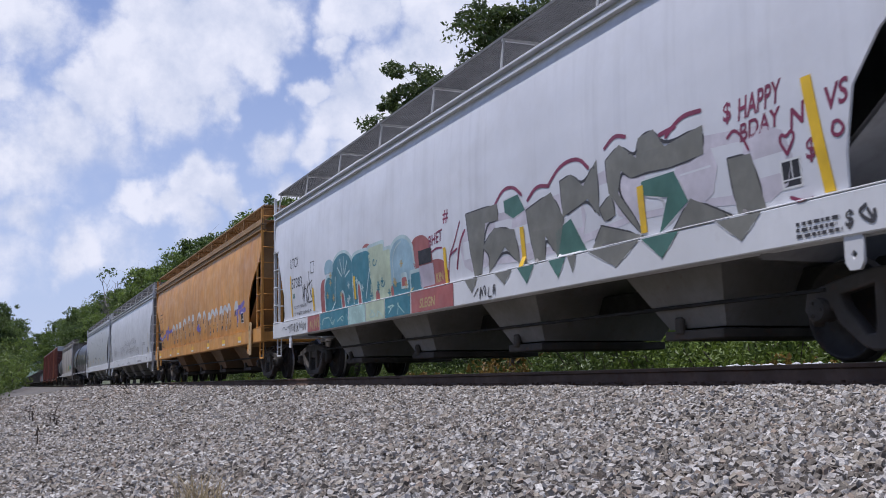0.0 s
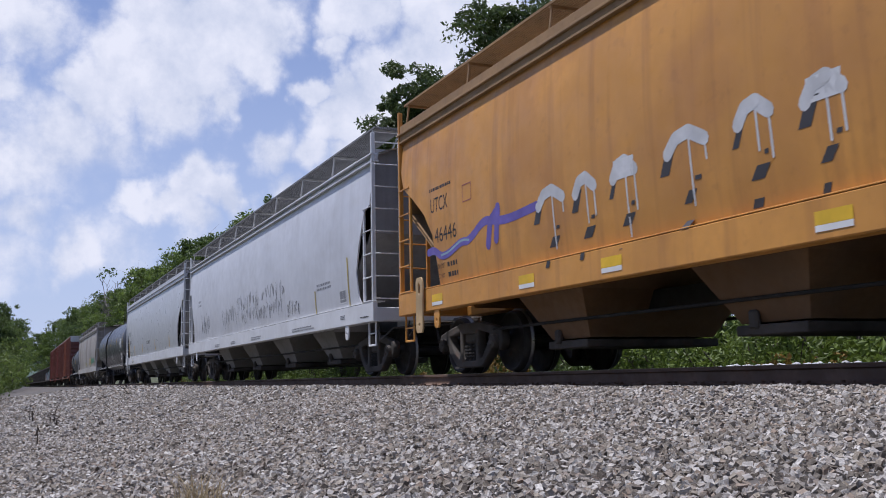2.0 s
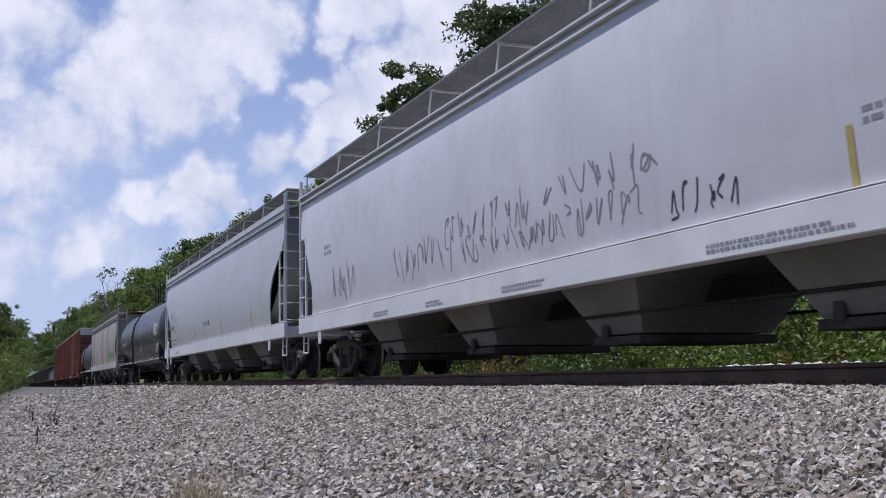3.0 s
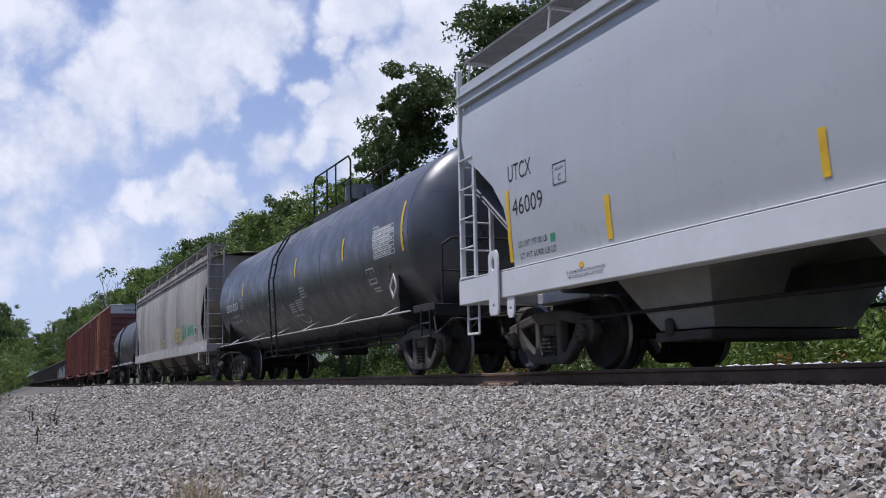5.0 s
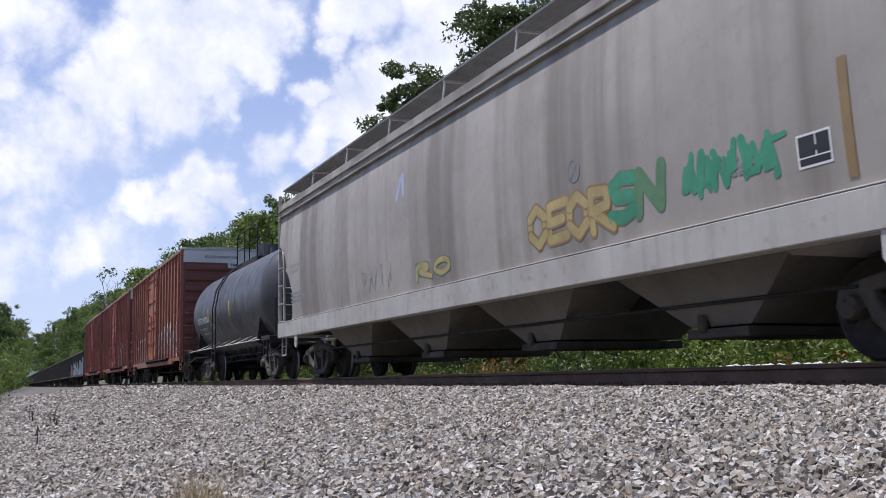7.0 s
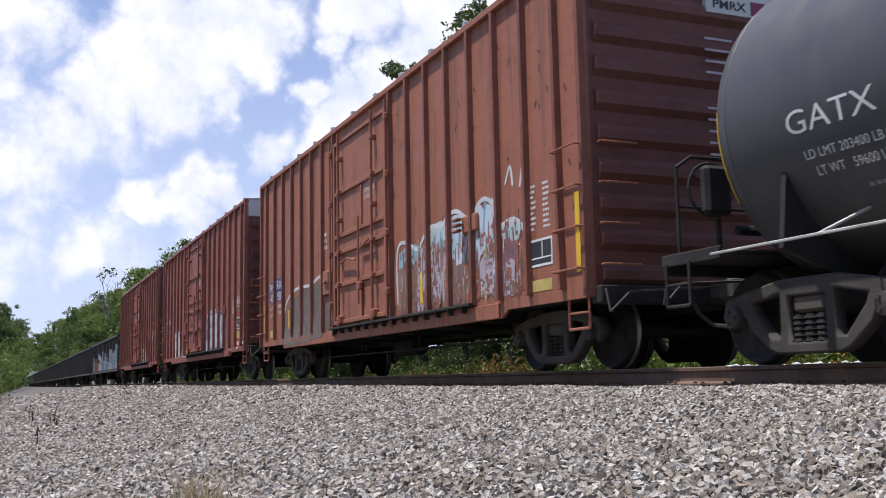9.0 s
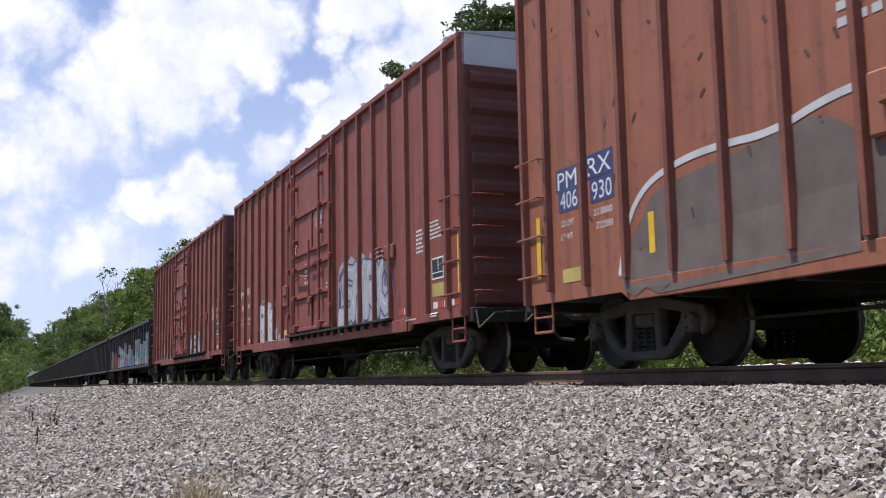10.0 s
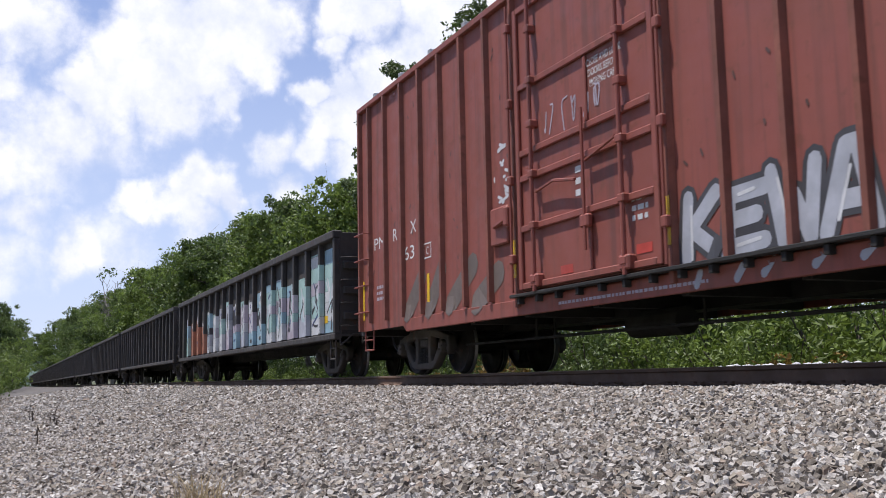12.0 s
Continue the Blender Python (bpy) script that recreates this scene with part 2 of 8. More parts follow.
def prism(bm, outline, y0, y1):
    """A plate of an (x, z) outline from y0 to y1."""
    a = [bm.verts.new((x, y0, z)) for x, z in outline]
    b = [bm.verts.new((x, y1, z)) for x, z in outline]
    k = len(a)
    faces = [bm.faces.new(a), bm.faces.new(b[::-1])]
    for i in range(k):
        faces.append(bm.faces.new((a[i], b[i], b[(i + 1) % k], a[(i + 1) % k])))
    bmesh.ops.recalc_face_normals(bm, faces=faces)
    return bm


# ---- the ground, the ballast bank and the track ----
CREST_Y, CREST_Z, TOE_Y, TOE_Z = -2.15, -0.195, -7.75, -0.90


def bank(y):
    """Height of the ballast's surface across the track."""
    if y > -1.45:
        return -0.225 if y < 1.6 else max(-0.225 - (y - 1.6) * 0.56, -1.35)
    if y > CREST_Y:
        return -0.225 + 0.03 * (-1.45 - y) / 0.7
    if y > TOE_Y:
        return CREST_Z + (TOE_Z - CREST_Z) * (CREST_Y - y) / (CREST_Y - TOE_Y)
    return TOE_Z - min(0.62 * (TOE_Y - y), 0.5)


def sheet(name, xs, ys, height, material, lift=0.0):
    xs, ys = np.array(xs), np.array(ys)
    verts = [(x, y, height(x, y) + lift) for y in ys for x in xs]
    k = len(xs)
    faces = [(j * k + i, j * k + i + 1, (j + 1) * k + i + 1, (j + 1) * k + i) for j in range(len(ys) - 1) for i in range(k - 1)]
    me = bpy.data.meshes.new(name)
    me.from_pydata(verts, [], faces)
    me.polygons.foreach_set("use_smooth", [True] * len(faces))
    me.materials.append(material)
    return new(name, me)


def ground_height(x, y):
    if -8 < y < 4:
        return max(bank(y) - 0.25, -1.22)
    if y <= -8:
        # out of view behind the camera: bank added to darken the tank's reflections
        return -1.2 + 9.0 * min(max((-y - 16) / 14, 0), 1) + 0.25 * noise.noise((x * 0.1, y * 0.1, 0))
    rise = min(max(y - 19, 0) * 0.16, 9.0)
    return -1.2 + rise + 0.3 * noise.noise((x * 0.07, y * 0.07, 3))


def build_ground():
    xs = list(np.linspace(-3000, -400, 12)) + list(np.linspace(-380, -60, 40)) + list(np.linspace(-58, 40, 60)) + list(np.linspace(60, 3000, 12))
    ys = list(np.linspace(-3000, -60, 10)) + list(np.linspace(-50, -8.4, 16)) + list(np.linspace(-8, 4, 30)) + list(np.linspace(5, 60, 30)) + list(np.linspace(90, 3000, 10))
    g = sheet("ground", xs, ys, ground_height, M["soil"])
    tagged(g, "weedy soil and rough grass beside the railway", "ground", kind="structure")
    b = sheet("ballast_bank", list(np.linspace(-600, -60, 60)) + list(np.linspace(-58, 40, 200)), np.linspace(-8.4, 3.6, 64),
              lambda x, y: bank(y) + 0.035 * noise.noise((x * 0.9, y * 0.9, 0)) + 0.015 * noise.noise((x * 4, y * 4, 5)), M["ballast"])
    tagged(b, "sloping bank of grey crushed stone ballast", "ballast", kind="structure")


def build_stones():
    """Crushed stone over the bank: faceted lumps, larger and sparser with the distance."""
    rng = np.random.default_rng(4)
    base = np.array([(x, y, z) for x in (-1.0, 1.0) for y in (-1.0, 1.0) for z in (-1.0, 1.0)])
    tri = np.array([(0, 1, 3), (0, 3, 2), (4, 6, 7), (4, 7, 5), (0, 4, 5), (0, 5, 1), (2, 3, 7), (2, 7, 6), (0, 2, 6), (0, 6, 4), (1, 5, 7), (1, 7, 3)])
    shapes = []
    for i in range(24):
        # skewed, broken blocks
        s = base * (0.74 + rng.uniform(-0.28, 0.20, (8, 3)))
        shapes.append(s * rng.uniform((1.0, 0.7, 0.45), (1.35, 1.0, 0.8)))
    zones = [(-9.0, -0.8, 0.0190, 66000, -7.9, -1.35), (-16.0, -9.0, 0.0205, 46000, -8.0, -1.35), (-34.0, -16.0, 0.031, 31000, -8.0, -1.35),
             (-75.0, -34.0, 0.06, 12000, -8.0, -1.35), (-4.5, 14.0, 0.05, 7000, -7.9, -1.35), (-60.0, 14.0, 0.06, 6000, 1.35, 3.2)]
    allv, allf, off = [], [], 0
    for x0, x1, size, count, y0, y1 in zones:
        px, py = rng.uniform(x0, x1, count), rng.uniform(y0, y1, count)
        for x, y in zip(px, py):
            beside = x + 0.4 + (y + 7.0) * 0.62
            if (beside > 0 and count > 9000) or (beside < 0.05 and count == 7000):
                continue
            s = shapes[rng.integers(24)]
            q = rng.normal(size=4)
            q /= np.linalg.norm(q)
            w, a, b, c = q
            rot = np.array([[1 - 2 * (b * b + c * c), 2 * (a * b - c * w), 2 * (a * c + b * w)],
                            [2 * (a * b + c * w), 1 - 2 * (a * a + c * c), 2 * (b * c - a * w)],
                            [2 * (a * c - b * w), 2 * (b * c + a * w), 1 - 2 * (a * a + b * b)]])
            k = size * rng.choice((0.55, 0.75, 0.9, 1.0, 1.15, 1.35))
            z = bank(y) + 0.035 * noise.noise((x * 0.9, y * 0.9, 0)) + rng.uniform(-0.1, 0.55) * k
            allv.append(s @ rot.T * k + (x, y, z))
            allf.append(tri + off)
            off += len(base)
    v, f = np.concatenate(allv), np.concatenate(allf)
    me = bpy.data.meshes.new("ballast_stones")
    me.vertices.add(len(v))
    me.vertices.foreach_set("co", v.ravel())
    me.loops.add(f.size)
    me.loops.foreach_set("vertex_index", f.ravel())
    me.polygons.add(len(f))
    me.polygons.foreach_set("loop_start", np.arange(0, f.size, 3))
    me.update(calc_edges=True)
    me.polygons.foreach_set("use_smooth", [False] * len(f))
    me.materials.append(M["stone"])
    tagged(new("ballast_stones", me), "loose broken grey ballast stones", "gravel", kind="stuff")


def build_track():
    prof = [(-0.075, -0.18), (0.075, -0.18), (0.075, -0.168), (0.012, -0.145), (0.010, -0.05), (0.036, -0.036), (0.037, -0.006),
            (0.030, 0.0), (-0.030, 0.0), (-0.037, -0.006), (-0.036, -0.036), (-0.010, -0.05), (-0.012, -0.145), (-0.075, -0.168)]
    for side in (-1, 1):
        bm = bmesh.new()
        a = [bm.verts.new((-560, side * 0.755 + p, z)) for p, z in prof]
        b = [bm.verts.new((60, side * 0.755 + p, z)) for p, z in prof]
        for i in range(len(prof)):
            bm.faces.new((a[i], b[i], b[(i + 1) % len(prof)], a[(i + 1) % len(prof)]))
        bm.faces.new(a)
        bm.faces.new(b[::-1])
        bmesh.ops.recalc_face_normals(bm, faces=bm.faces)
        r = tagged(part("rail", bm, M["rail"]), "rust-brown steel rail with a worn bright head", "rail", "running rails", "structure")
        hb = box(bmesh.new(), -560, 60, side * 0.755 - 0.028, side * 0.755 + 0.028, -0.004, 0.002)
        part("rail_head", hb, M["railhead"], r, "polished running surface")
    bm = box(bmesh.new(), -0.115, 0.115, -1.3, 1.3, -0.36, -0.178, 0.012)
    first = tagged(part("railway_tie", bm, M["tie"]), "dark creosoted wooden tie set in the ballast", "railway tie", "ties under the rails")
    plate = box(bmesh.new(), -0.09, 0.09, -0.92, -0.60, -0.18, -0.166, 0.003)
    for sx in (-0.06, 0.06):
        for sy in (-0.86, -0.66):
            box(plate, sx - 0.012, sx + 0.012, sy - 0.02, sy + 0.02, -0.17, -0.145, 0.004)
    part("tie_plate", plate, M["rail"], first, "rusty steel plate with spikes")
    first.matrix_basis = pose(1.0, 0, 0)
    for i in range(1, 90):
        copy_thing(first, pose(1.0 - 0.508 * i, 0.03 * math.sin(i * 2.3), 0, 0, 0, 0.8 * math.sin(i * 1.7)))


build_ground()
build_track()
build_stones()


# ---- trees, scrub and weeds ----
def leaf_cloud(rng, centres, radii, per, size, flat=0.75):
    """Leaves scattered in clumps: small folded blades, all in one mesh's arrays."""
    verts, faces = [], []
    for (cx, cy, cz), r in zip(centres, radii):
        k = max(3, int(per * (0.7 + 0.6 * rng.random())))
        d = rng.normal(size=(k, 3))
        d /= np.linalg.norm(d, axis=1)[:, None]
        p = d * (r * rng.uniform(0.25, 1.0, (k, 1)) ** 0.6) * (1, 1, flat) + (cx, cy, cz)
        a = rng.normal(size=(k, 3))
        a /= np.linalg.norm(a, axis=1)[:, None]
        b = np.cross(a, rng.normal(size=(k, 3)))
        b /= np.linalg.norm(b, axis=1)[:, None]
        n = np.cross(a, b)
        s = (size * rng.uniform(0.6, 1.35, k))[:, None]
        base = len(verts)
        quad = np.stack([p - a * s, p + b * s * 0.5 + n * s * 0.18, p + a * s, p - b * s * 0.5 + n * s * 0.18], 1).reshape(-1, 3)
        verts.extend(quad.tolist())
        faces.extend([(base + 4 * i, base + 4 * i + 1, base + 4 * i + 2, base + 4 * i + 3) for i in range(k)])
    me = bpy.data.meshes.new("crown")
    me.from_pydata(verts, [], faces)
    return me


def limb(bm, a, b, r0, r1, sides=7):
    a, b = Vector(a), Vector(b)
    m = Matrix.Translation((a + b) / 2) @ (b - a).to_track_quat("Z", "Y").to_matrix().to_4x4()
    bmesh.ops.create_cone(bm, cap_ends=True, segments=sides, radius1=r0, radius2=r1, depth=(b - a).length, matrix=m)


def tree(seed, height, spread, mat, clumps=150, per=34, leaf=0.15, bare=0.28, label="broad-leaved tree in full summer leaf"):
    """A tapered trunk, forking limbs and a ragged crown of leaf clumps with gaps."""
    rng = np.random.default_rng(seed)
    root = new("tree")
    bm = bmesh.new()
    p, r = Vector((0, 0, -0.3)), height * 0.021
    tips = []
    for k in range(6):
        q = p + Vector((rng.normal() * 0.03 * height, rng.normal() * 0.03 * height, height * 0.145))
        limb(bm, p, q, r, r * 0.8)
        if k >= 1:
            for j in range(4):
                a = rng.uniform(0, 6.28)
                reach = spread * rng.uniform(0.5, 0.95) * (1 - 0.10 * k)
                e = q + Vector((math.cos(a) * reach, math.sin(a) * reach, height * rng.uniform(0.03, 0.16)))
                mid = (q + e) / 2 + Vector((0, 0, height * 0.02))
                limb(bm, q, mid, r * 0.45, r * 0.28, 5)
                limb(bm, mid, e, r * 0.28, r * 0.08, 5)
                tips += [mid, e, (mid + e) / 2]
                for _ in range(2):
                    w = mid + Vector(rng.normal(size=3) * spread * 0.25)
                    limb(bm, mid, w, r * 0.15, r * 0.04, 4)
                    tips.append(w)
        p, r = q, r * 0.8
    tips.append(p)
    part("trunk", bm, M["bark"], root, "grey-brown bark trunk and limbs")
    centres, radii = [], []
    tips = [t for t in tips if t.z > height * bare]
    for i in range(clumps):
        t = tips[rng.integers(len(tips))]
        off = rng.normal(size=3) * spread * 0.14
        c = np.array(t) + off
        c[2] = min(c[2], height * 0.99)
        centres.append(tuple(c))
        radii.append(spread * rng.uniform(0.08, 0.20))
    me = leaf_cloud(rng, centres, radii, per, leaf)
    mesh_part("crown", me, mat, root, "dense green leaves")
    return tagged(root, label, "tree")


def bush(seed, width, height, mat, per=64, leaf=0.055):
    rng = np.random.default_rng(seed)
    root = new("bush")
    bm = bmesh.new()
    centres, radii = [], []
    for k in range(14):
        a, d = rng.uniform(0, 6.28), width * 0.5 * rng.uniform(0.1, 1.0)
        e = Vector((math.cos(a) * d, math.sin(a) * d, height * rng.uniform(0.35, 0.9)))
        limb(bm, (e.x * 0.2, e.y * 0.2, -0.2), e, 0.025, 0.008, 4)
        for _ in range(4):
            centres.append(tuple(np.array(e) * (1, 1, rng.uniform(0.3, 1.0)) + rng.normal(size=3) * width * 0.07))
            radii.append(width * rng.uniform(0.08, 0.16))
    part("stem", bm, M["bark"], root)
    mesh_part("foliage", leaf_cloud(rng, centres, radii, per, leaf), mat, root)
    return root


def build_trees():
    a = tree(1, 15.0, 5.2, M["leaf"], 300, 52, 0.16)
    b = tree(2, 13.5, 4.6, M["leaf_dark"], 270, 52, 0.16)
    c = tree(3, 12.0, 4.4, M["leaf"], 240, 44, 0.17)
    d = tree(5, 16.0, 6.0, M["leaf_dark"], 260, 44, 0.22)
    for t in (a, b, c, d):
        tagged(t, group="trees along the line")
    # the tall dark trees that stand nearest beyond the line
    for seed, x, y, high, wide, turn in ((31, -42.8, 10.0, 14.6, 2.9, 40), (32, -34.4, 10.6, 15.2, 3.9, 170), (33, -26.8, 11.2, 17.0, 5.0, 290)):
        near = tagged(tree(seed, high, wide, M["leaf_near"], 420, 95, 0.10, 0.2, "tall dark green tree in full leaf"), group="trees along the line")
        near.matrix_basis = pose(x, y, -1.0, 0, 0, turn)
    a.matrix_basis = pose(-33.0, 16.5, -1.0)
    b.matrix_basis = pose(-41.5, 15.8, -1.9)
    c.matrix_basis = pose(-54.5, 10.5, -1.0)
    d.matrix_basis = pose(-108.0, 11.5, -1.0)

    def put(src, x, y, s, turn, squash=1.0):
        copy_thing(src, pose(x, y, -1.0, 0, 0, turn) @ Matrix.Diagonal((s, s, s * squash, 1)))

    for src, x, y, s, turn in (
            (a, -21.5, 16.0, 1.12, 70), (b, -15.0, 17.0, 1.2, 150), (d, -29.0, 19.0, 1.05, 20),
            (b, -47.5, 14.5, 0.85, 40), (c, -61.0, 11.5, 1.03, 120), (b, -68.0, 12.0, 1.0, 300), (c, -57.5, 16.0, 1.1, 210),
            (c, -75.5, 11.0, 1.14, 250), (a, -83.5, 11.5, 0.95, 170), (d, -92.0, 12.5, 0.91, 90), (b, -100.0, 12.5, 1.08, 10),
            (c, -115.5, 11.0, 1.28, 65), (b, -124.0, 11.5, 1.08, 190), (a, -134.0, 11.0, 1.05, 310), (c, -146.0, 11.0, 1.38, 30),
            (d, -158.0, 11.5, 1.12, 140), (b, -171.0, 11.5, 1.2, 240), (a, -186.0, 11.5, 1.15, 20), (d, -203.0, 12.0, 1.12, 200),
            (c, -222.0, 12.0, 1.5, 100), (d, -243.0, 12.0, 1.2, 50), (a, -268.0, 12.0, 1.35, 160), (d, -296.0, 13.0, 1.35, 280),
            (b, -328.0, 13.5, 1.6, 60), (d, -365.0, 14.0, 1.5, 10), (a, -405.0, 15.0, 1.7, 130), (d, -450.0, 16.0, 1.7, 220),
            (a, -500.0, 11.0, 1.7, 40), (d, -560.0, 8.0, 1.7, 140), (b, -640.0, 3.0, 2.0, 20), (d, -720.0, -2.0, 2.0, 80), (d, -80.0, 20.0, 1.0, 20), (a, -105.0, 21.0, 1.15, 120), (d, -135.0, 22.0, 1.1, 200), (a, -64.0, 20.0, 1.0, 33),
            # across the line, on the camera's side
            (b, -165.0, -10.2, 0.98, 77), (c, -190.0, -9.4, 1.1, 15), (d, -215.0, -10.0, 0.95, 222), (a, -245.0, -9.0, 1.1, 140),
            (b, -140.0, -11.3, 0.8, 200), (d, -280.0, -8.5, 1.1, 60), (a, -330.0, -8.0, 1.3, 250), (d, -390.0, -7.5, 1.4, 100), (c, -120.0, -11.5, 0.75, 80)):
        put(src, x, y, s, turn)
    # a bare grey tree that stands out of the wood
    rng = np.random.default_rng(9)
    root = new("bare_tree")
    bm = bmesh.new()
    limb(bm, (0, 0, -0.5), (0, 0, 12), 0.3, 0.16)
    for k in range(26):
        p = Vector((rng.normal() * 0.3, rng.normal() * 0.3, rng.uniform(8, 13)))
        e = p + Vector((rng.normal() * 2.4, rng.normal() * 1.5, rng.uniform(2.0, 5.5)))
        limb(bm, p, e, 0.10, 0.03, 4)
        for _ in range(5):
            q = p.lerp(e, rng.uniform(0.3, 1.0))
            limb(bm, q, q + Vector((rng.normal() * 1.0, rng.normal() * 0.8, rng.uniform(0.4, 1.8))), 0.04, 0.015, 3)
    part("branch_crown", bm, M["deadwood"], root)
    root.matrix_basis = pose(-193.0, 10.0, -1.0) @ Matrix.Diagonal((1.25, 1.25, 1.18, 1))
    tagged(root, "leafless grey tree among green woods", "tree")

    green, dark = bush(21, 3.2, 2.2, M["leaf"]), bush(22, 3.6, 2.6, M["leaf_dark"])
    lime, ochre = bush(23, 3.0, 1.7, M["leaf_lime"]), bush(24, 2.2, 1.15, M["leaf_ochre"])
    for o, l in ((green, "leafy green bush in rough grass"), (dark, "dense dark green bush in shade"), (lime, "yellow-green bush in full sun"), (ochre, "low ochre and rust-coloured shrub")):
        tagged(o, l, "bush", "scrub beyond the line")
    green.matrix_basis, dark.matrix_basis = pose(-26.5, 9.5, -1.15), pose(-29.5, 10.5, -1.15)
    lime.matrix_basis, ochre.matrix_basis = pose(-23.8, 10.2, -1.15), pose(-32.2, 7.5, -1.1)
    kinds = (green, dark, lime, ochre, dark, green)
    for i in range(58):
        x = -17.0 - i * 1.55 + rng.uniform(-0.6, 0.6)
        src = kinds[int(rng.integers(6))]
        s = rng.uniform(0.75, 1.35)
        copy_thing(src, pose(x - (4 if x > -23 else 0), 9.0 + rng.uniform(-1.5, 5.0) + (8 if x > -23 else 0), -1.2, 0, 0, rng.uniform(0, 360)) @ Matrix.Diagonal((s, s, s, 1)))
    for src, x, y, s in ((lime, -13.2, 8.2, 1.6), (green, -16.0, 9.2, 1.7), (lime, -17.0, 7.6, 1.15), (green, -19.0, 8.4, 1.35), (lime, -20.6, 8.0, 1.35), (dark, -22.4, 7.2, 1.25), (dark, -24.4, 7.4, 1.35),
                          (ochre, -26.4, 6.9, 1.5), (dark, -27.0, 8.6, 1.2), (ochre, -29.4, 7.2, 1.2), (lime, -31.8, 7.6, 0.8), (ochre, -35.5, 7.4, 1.1), (green, -38.5, 7.6, 0.75),
                          (lime, -42.0, 7.8, 0.85), (ochre, -14.6, 7.0, 1.2), (lime, -10.6, 8.0, 1.6), (green, -8.0, 9.0, 1.6), (lime, -19.4, 11.4, 2.2), (green, -24.0, 11.4, 1.9), (lime, -14.6, 11.8, 2.3), (green, -11.0, 12.5, 2.2), (lime, -28.5, 11.0, 1.5)):
        copy_thing(src, pose(x, y, -1.15, 0, 0, x * 31) @ Matrix.Diagonal((s, s, s, 1)))
    for x, y, s in ((-44.0, -9.5, 0.8), (-48.0, -9.9, 1.1), (-57.0, -10.1, 1.3), (-64.0, -10.6, 1.5), (-72.0, -10.9, 1.9), (-82.0, -11.0, 2.1), (-96.0, -11.2, 2.3), (-115, -11.5, 2.8), (-52.0, -10.2, 1.0), (-135, -10.5, 3.0), (-150, -9.8, 3.0), (-175, -9.2, 3.2), (-205, -8.8, 3.4), (-240, -8.2, 3.6), (-290, -7.9, 4.0)):
        copy_thing(lime if s < 1.2 else dark if s < 2.2 else green, pose(x, y, -1.3, 0, 0, x * 7) @ Matrix.Diagonal((s, s, s, 1)))


def blades(name, rng, spots, height, width, mat, count, lean=0.5):
    verts, faces = [], []
    for sx, sy, sz, rad in spots:
        for _ in range(count):
            a, d = rng.uniform(0, 6.28), rad * math.sqrt(rng.random())
            p = np.array((sx + d * math.cos(a), sy + d * math.sin(a), sz - 0.03))
            hgt = height * rng.uniform(0.5, 1.2)
            off = rng.normal(size=2) * lean * hgt * 0.5
            side = np.array((math.cos(a * 3), math.sin(a * 3), 0)) * width
            mid = p + (off[0] * 0.35, off[1] * 0.35, hgt * 0.6)
            tip = p + (off[0], off[1], hgt)
            b = len(verts)
            verts += [p - side, p + side, mid + side * 0.7, mid - side * 0.7, tip]
            faces += [(b, b + 1, b + 2, b + 3), (b + 3, b + 2, b + 4)]
    me = bpy.data.meshes.new(name)
    me.from_pydata([tuple(v) for v in verts], [], faces)
    return mesh_part(name, me, mat)


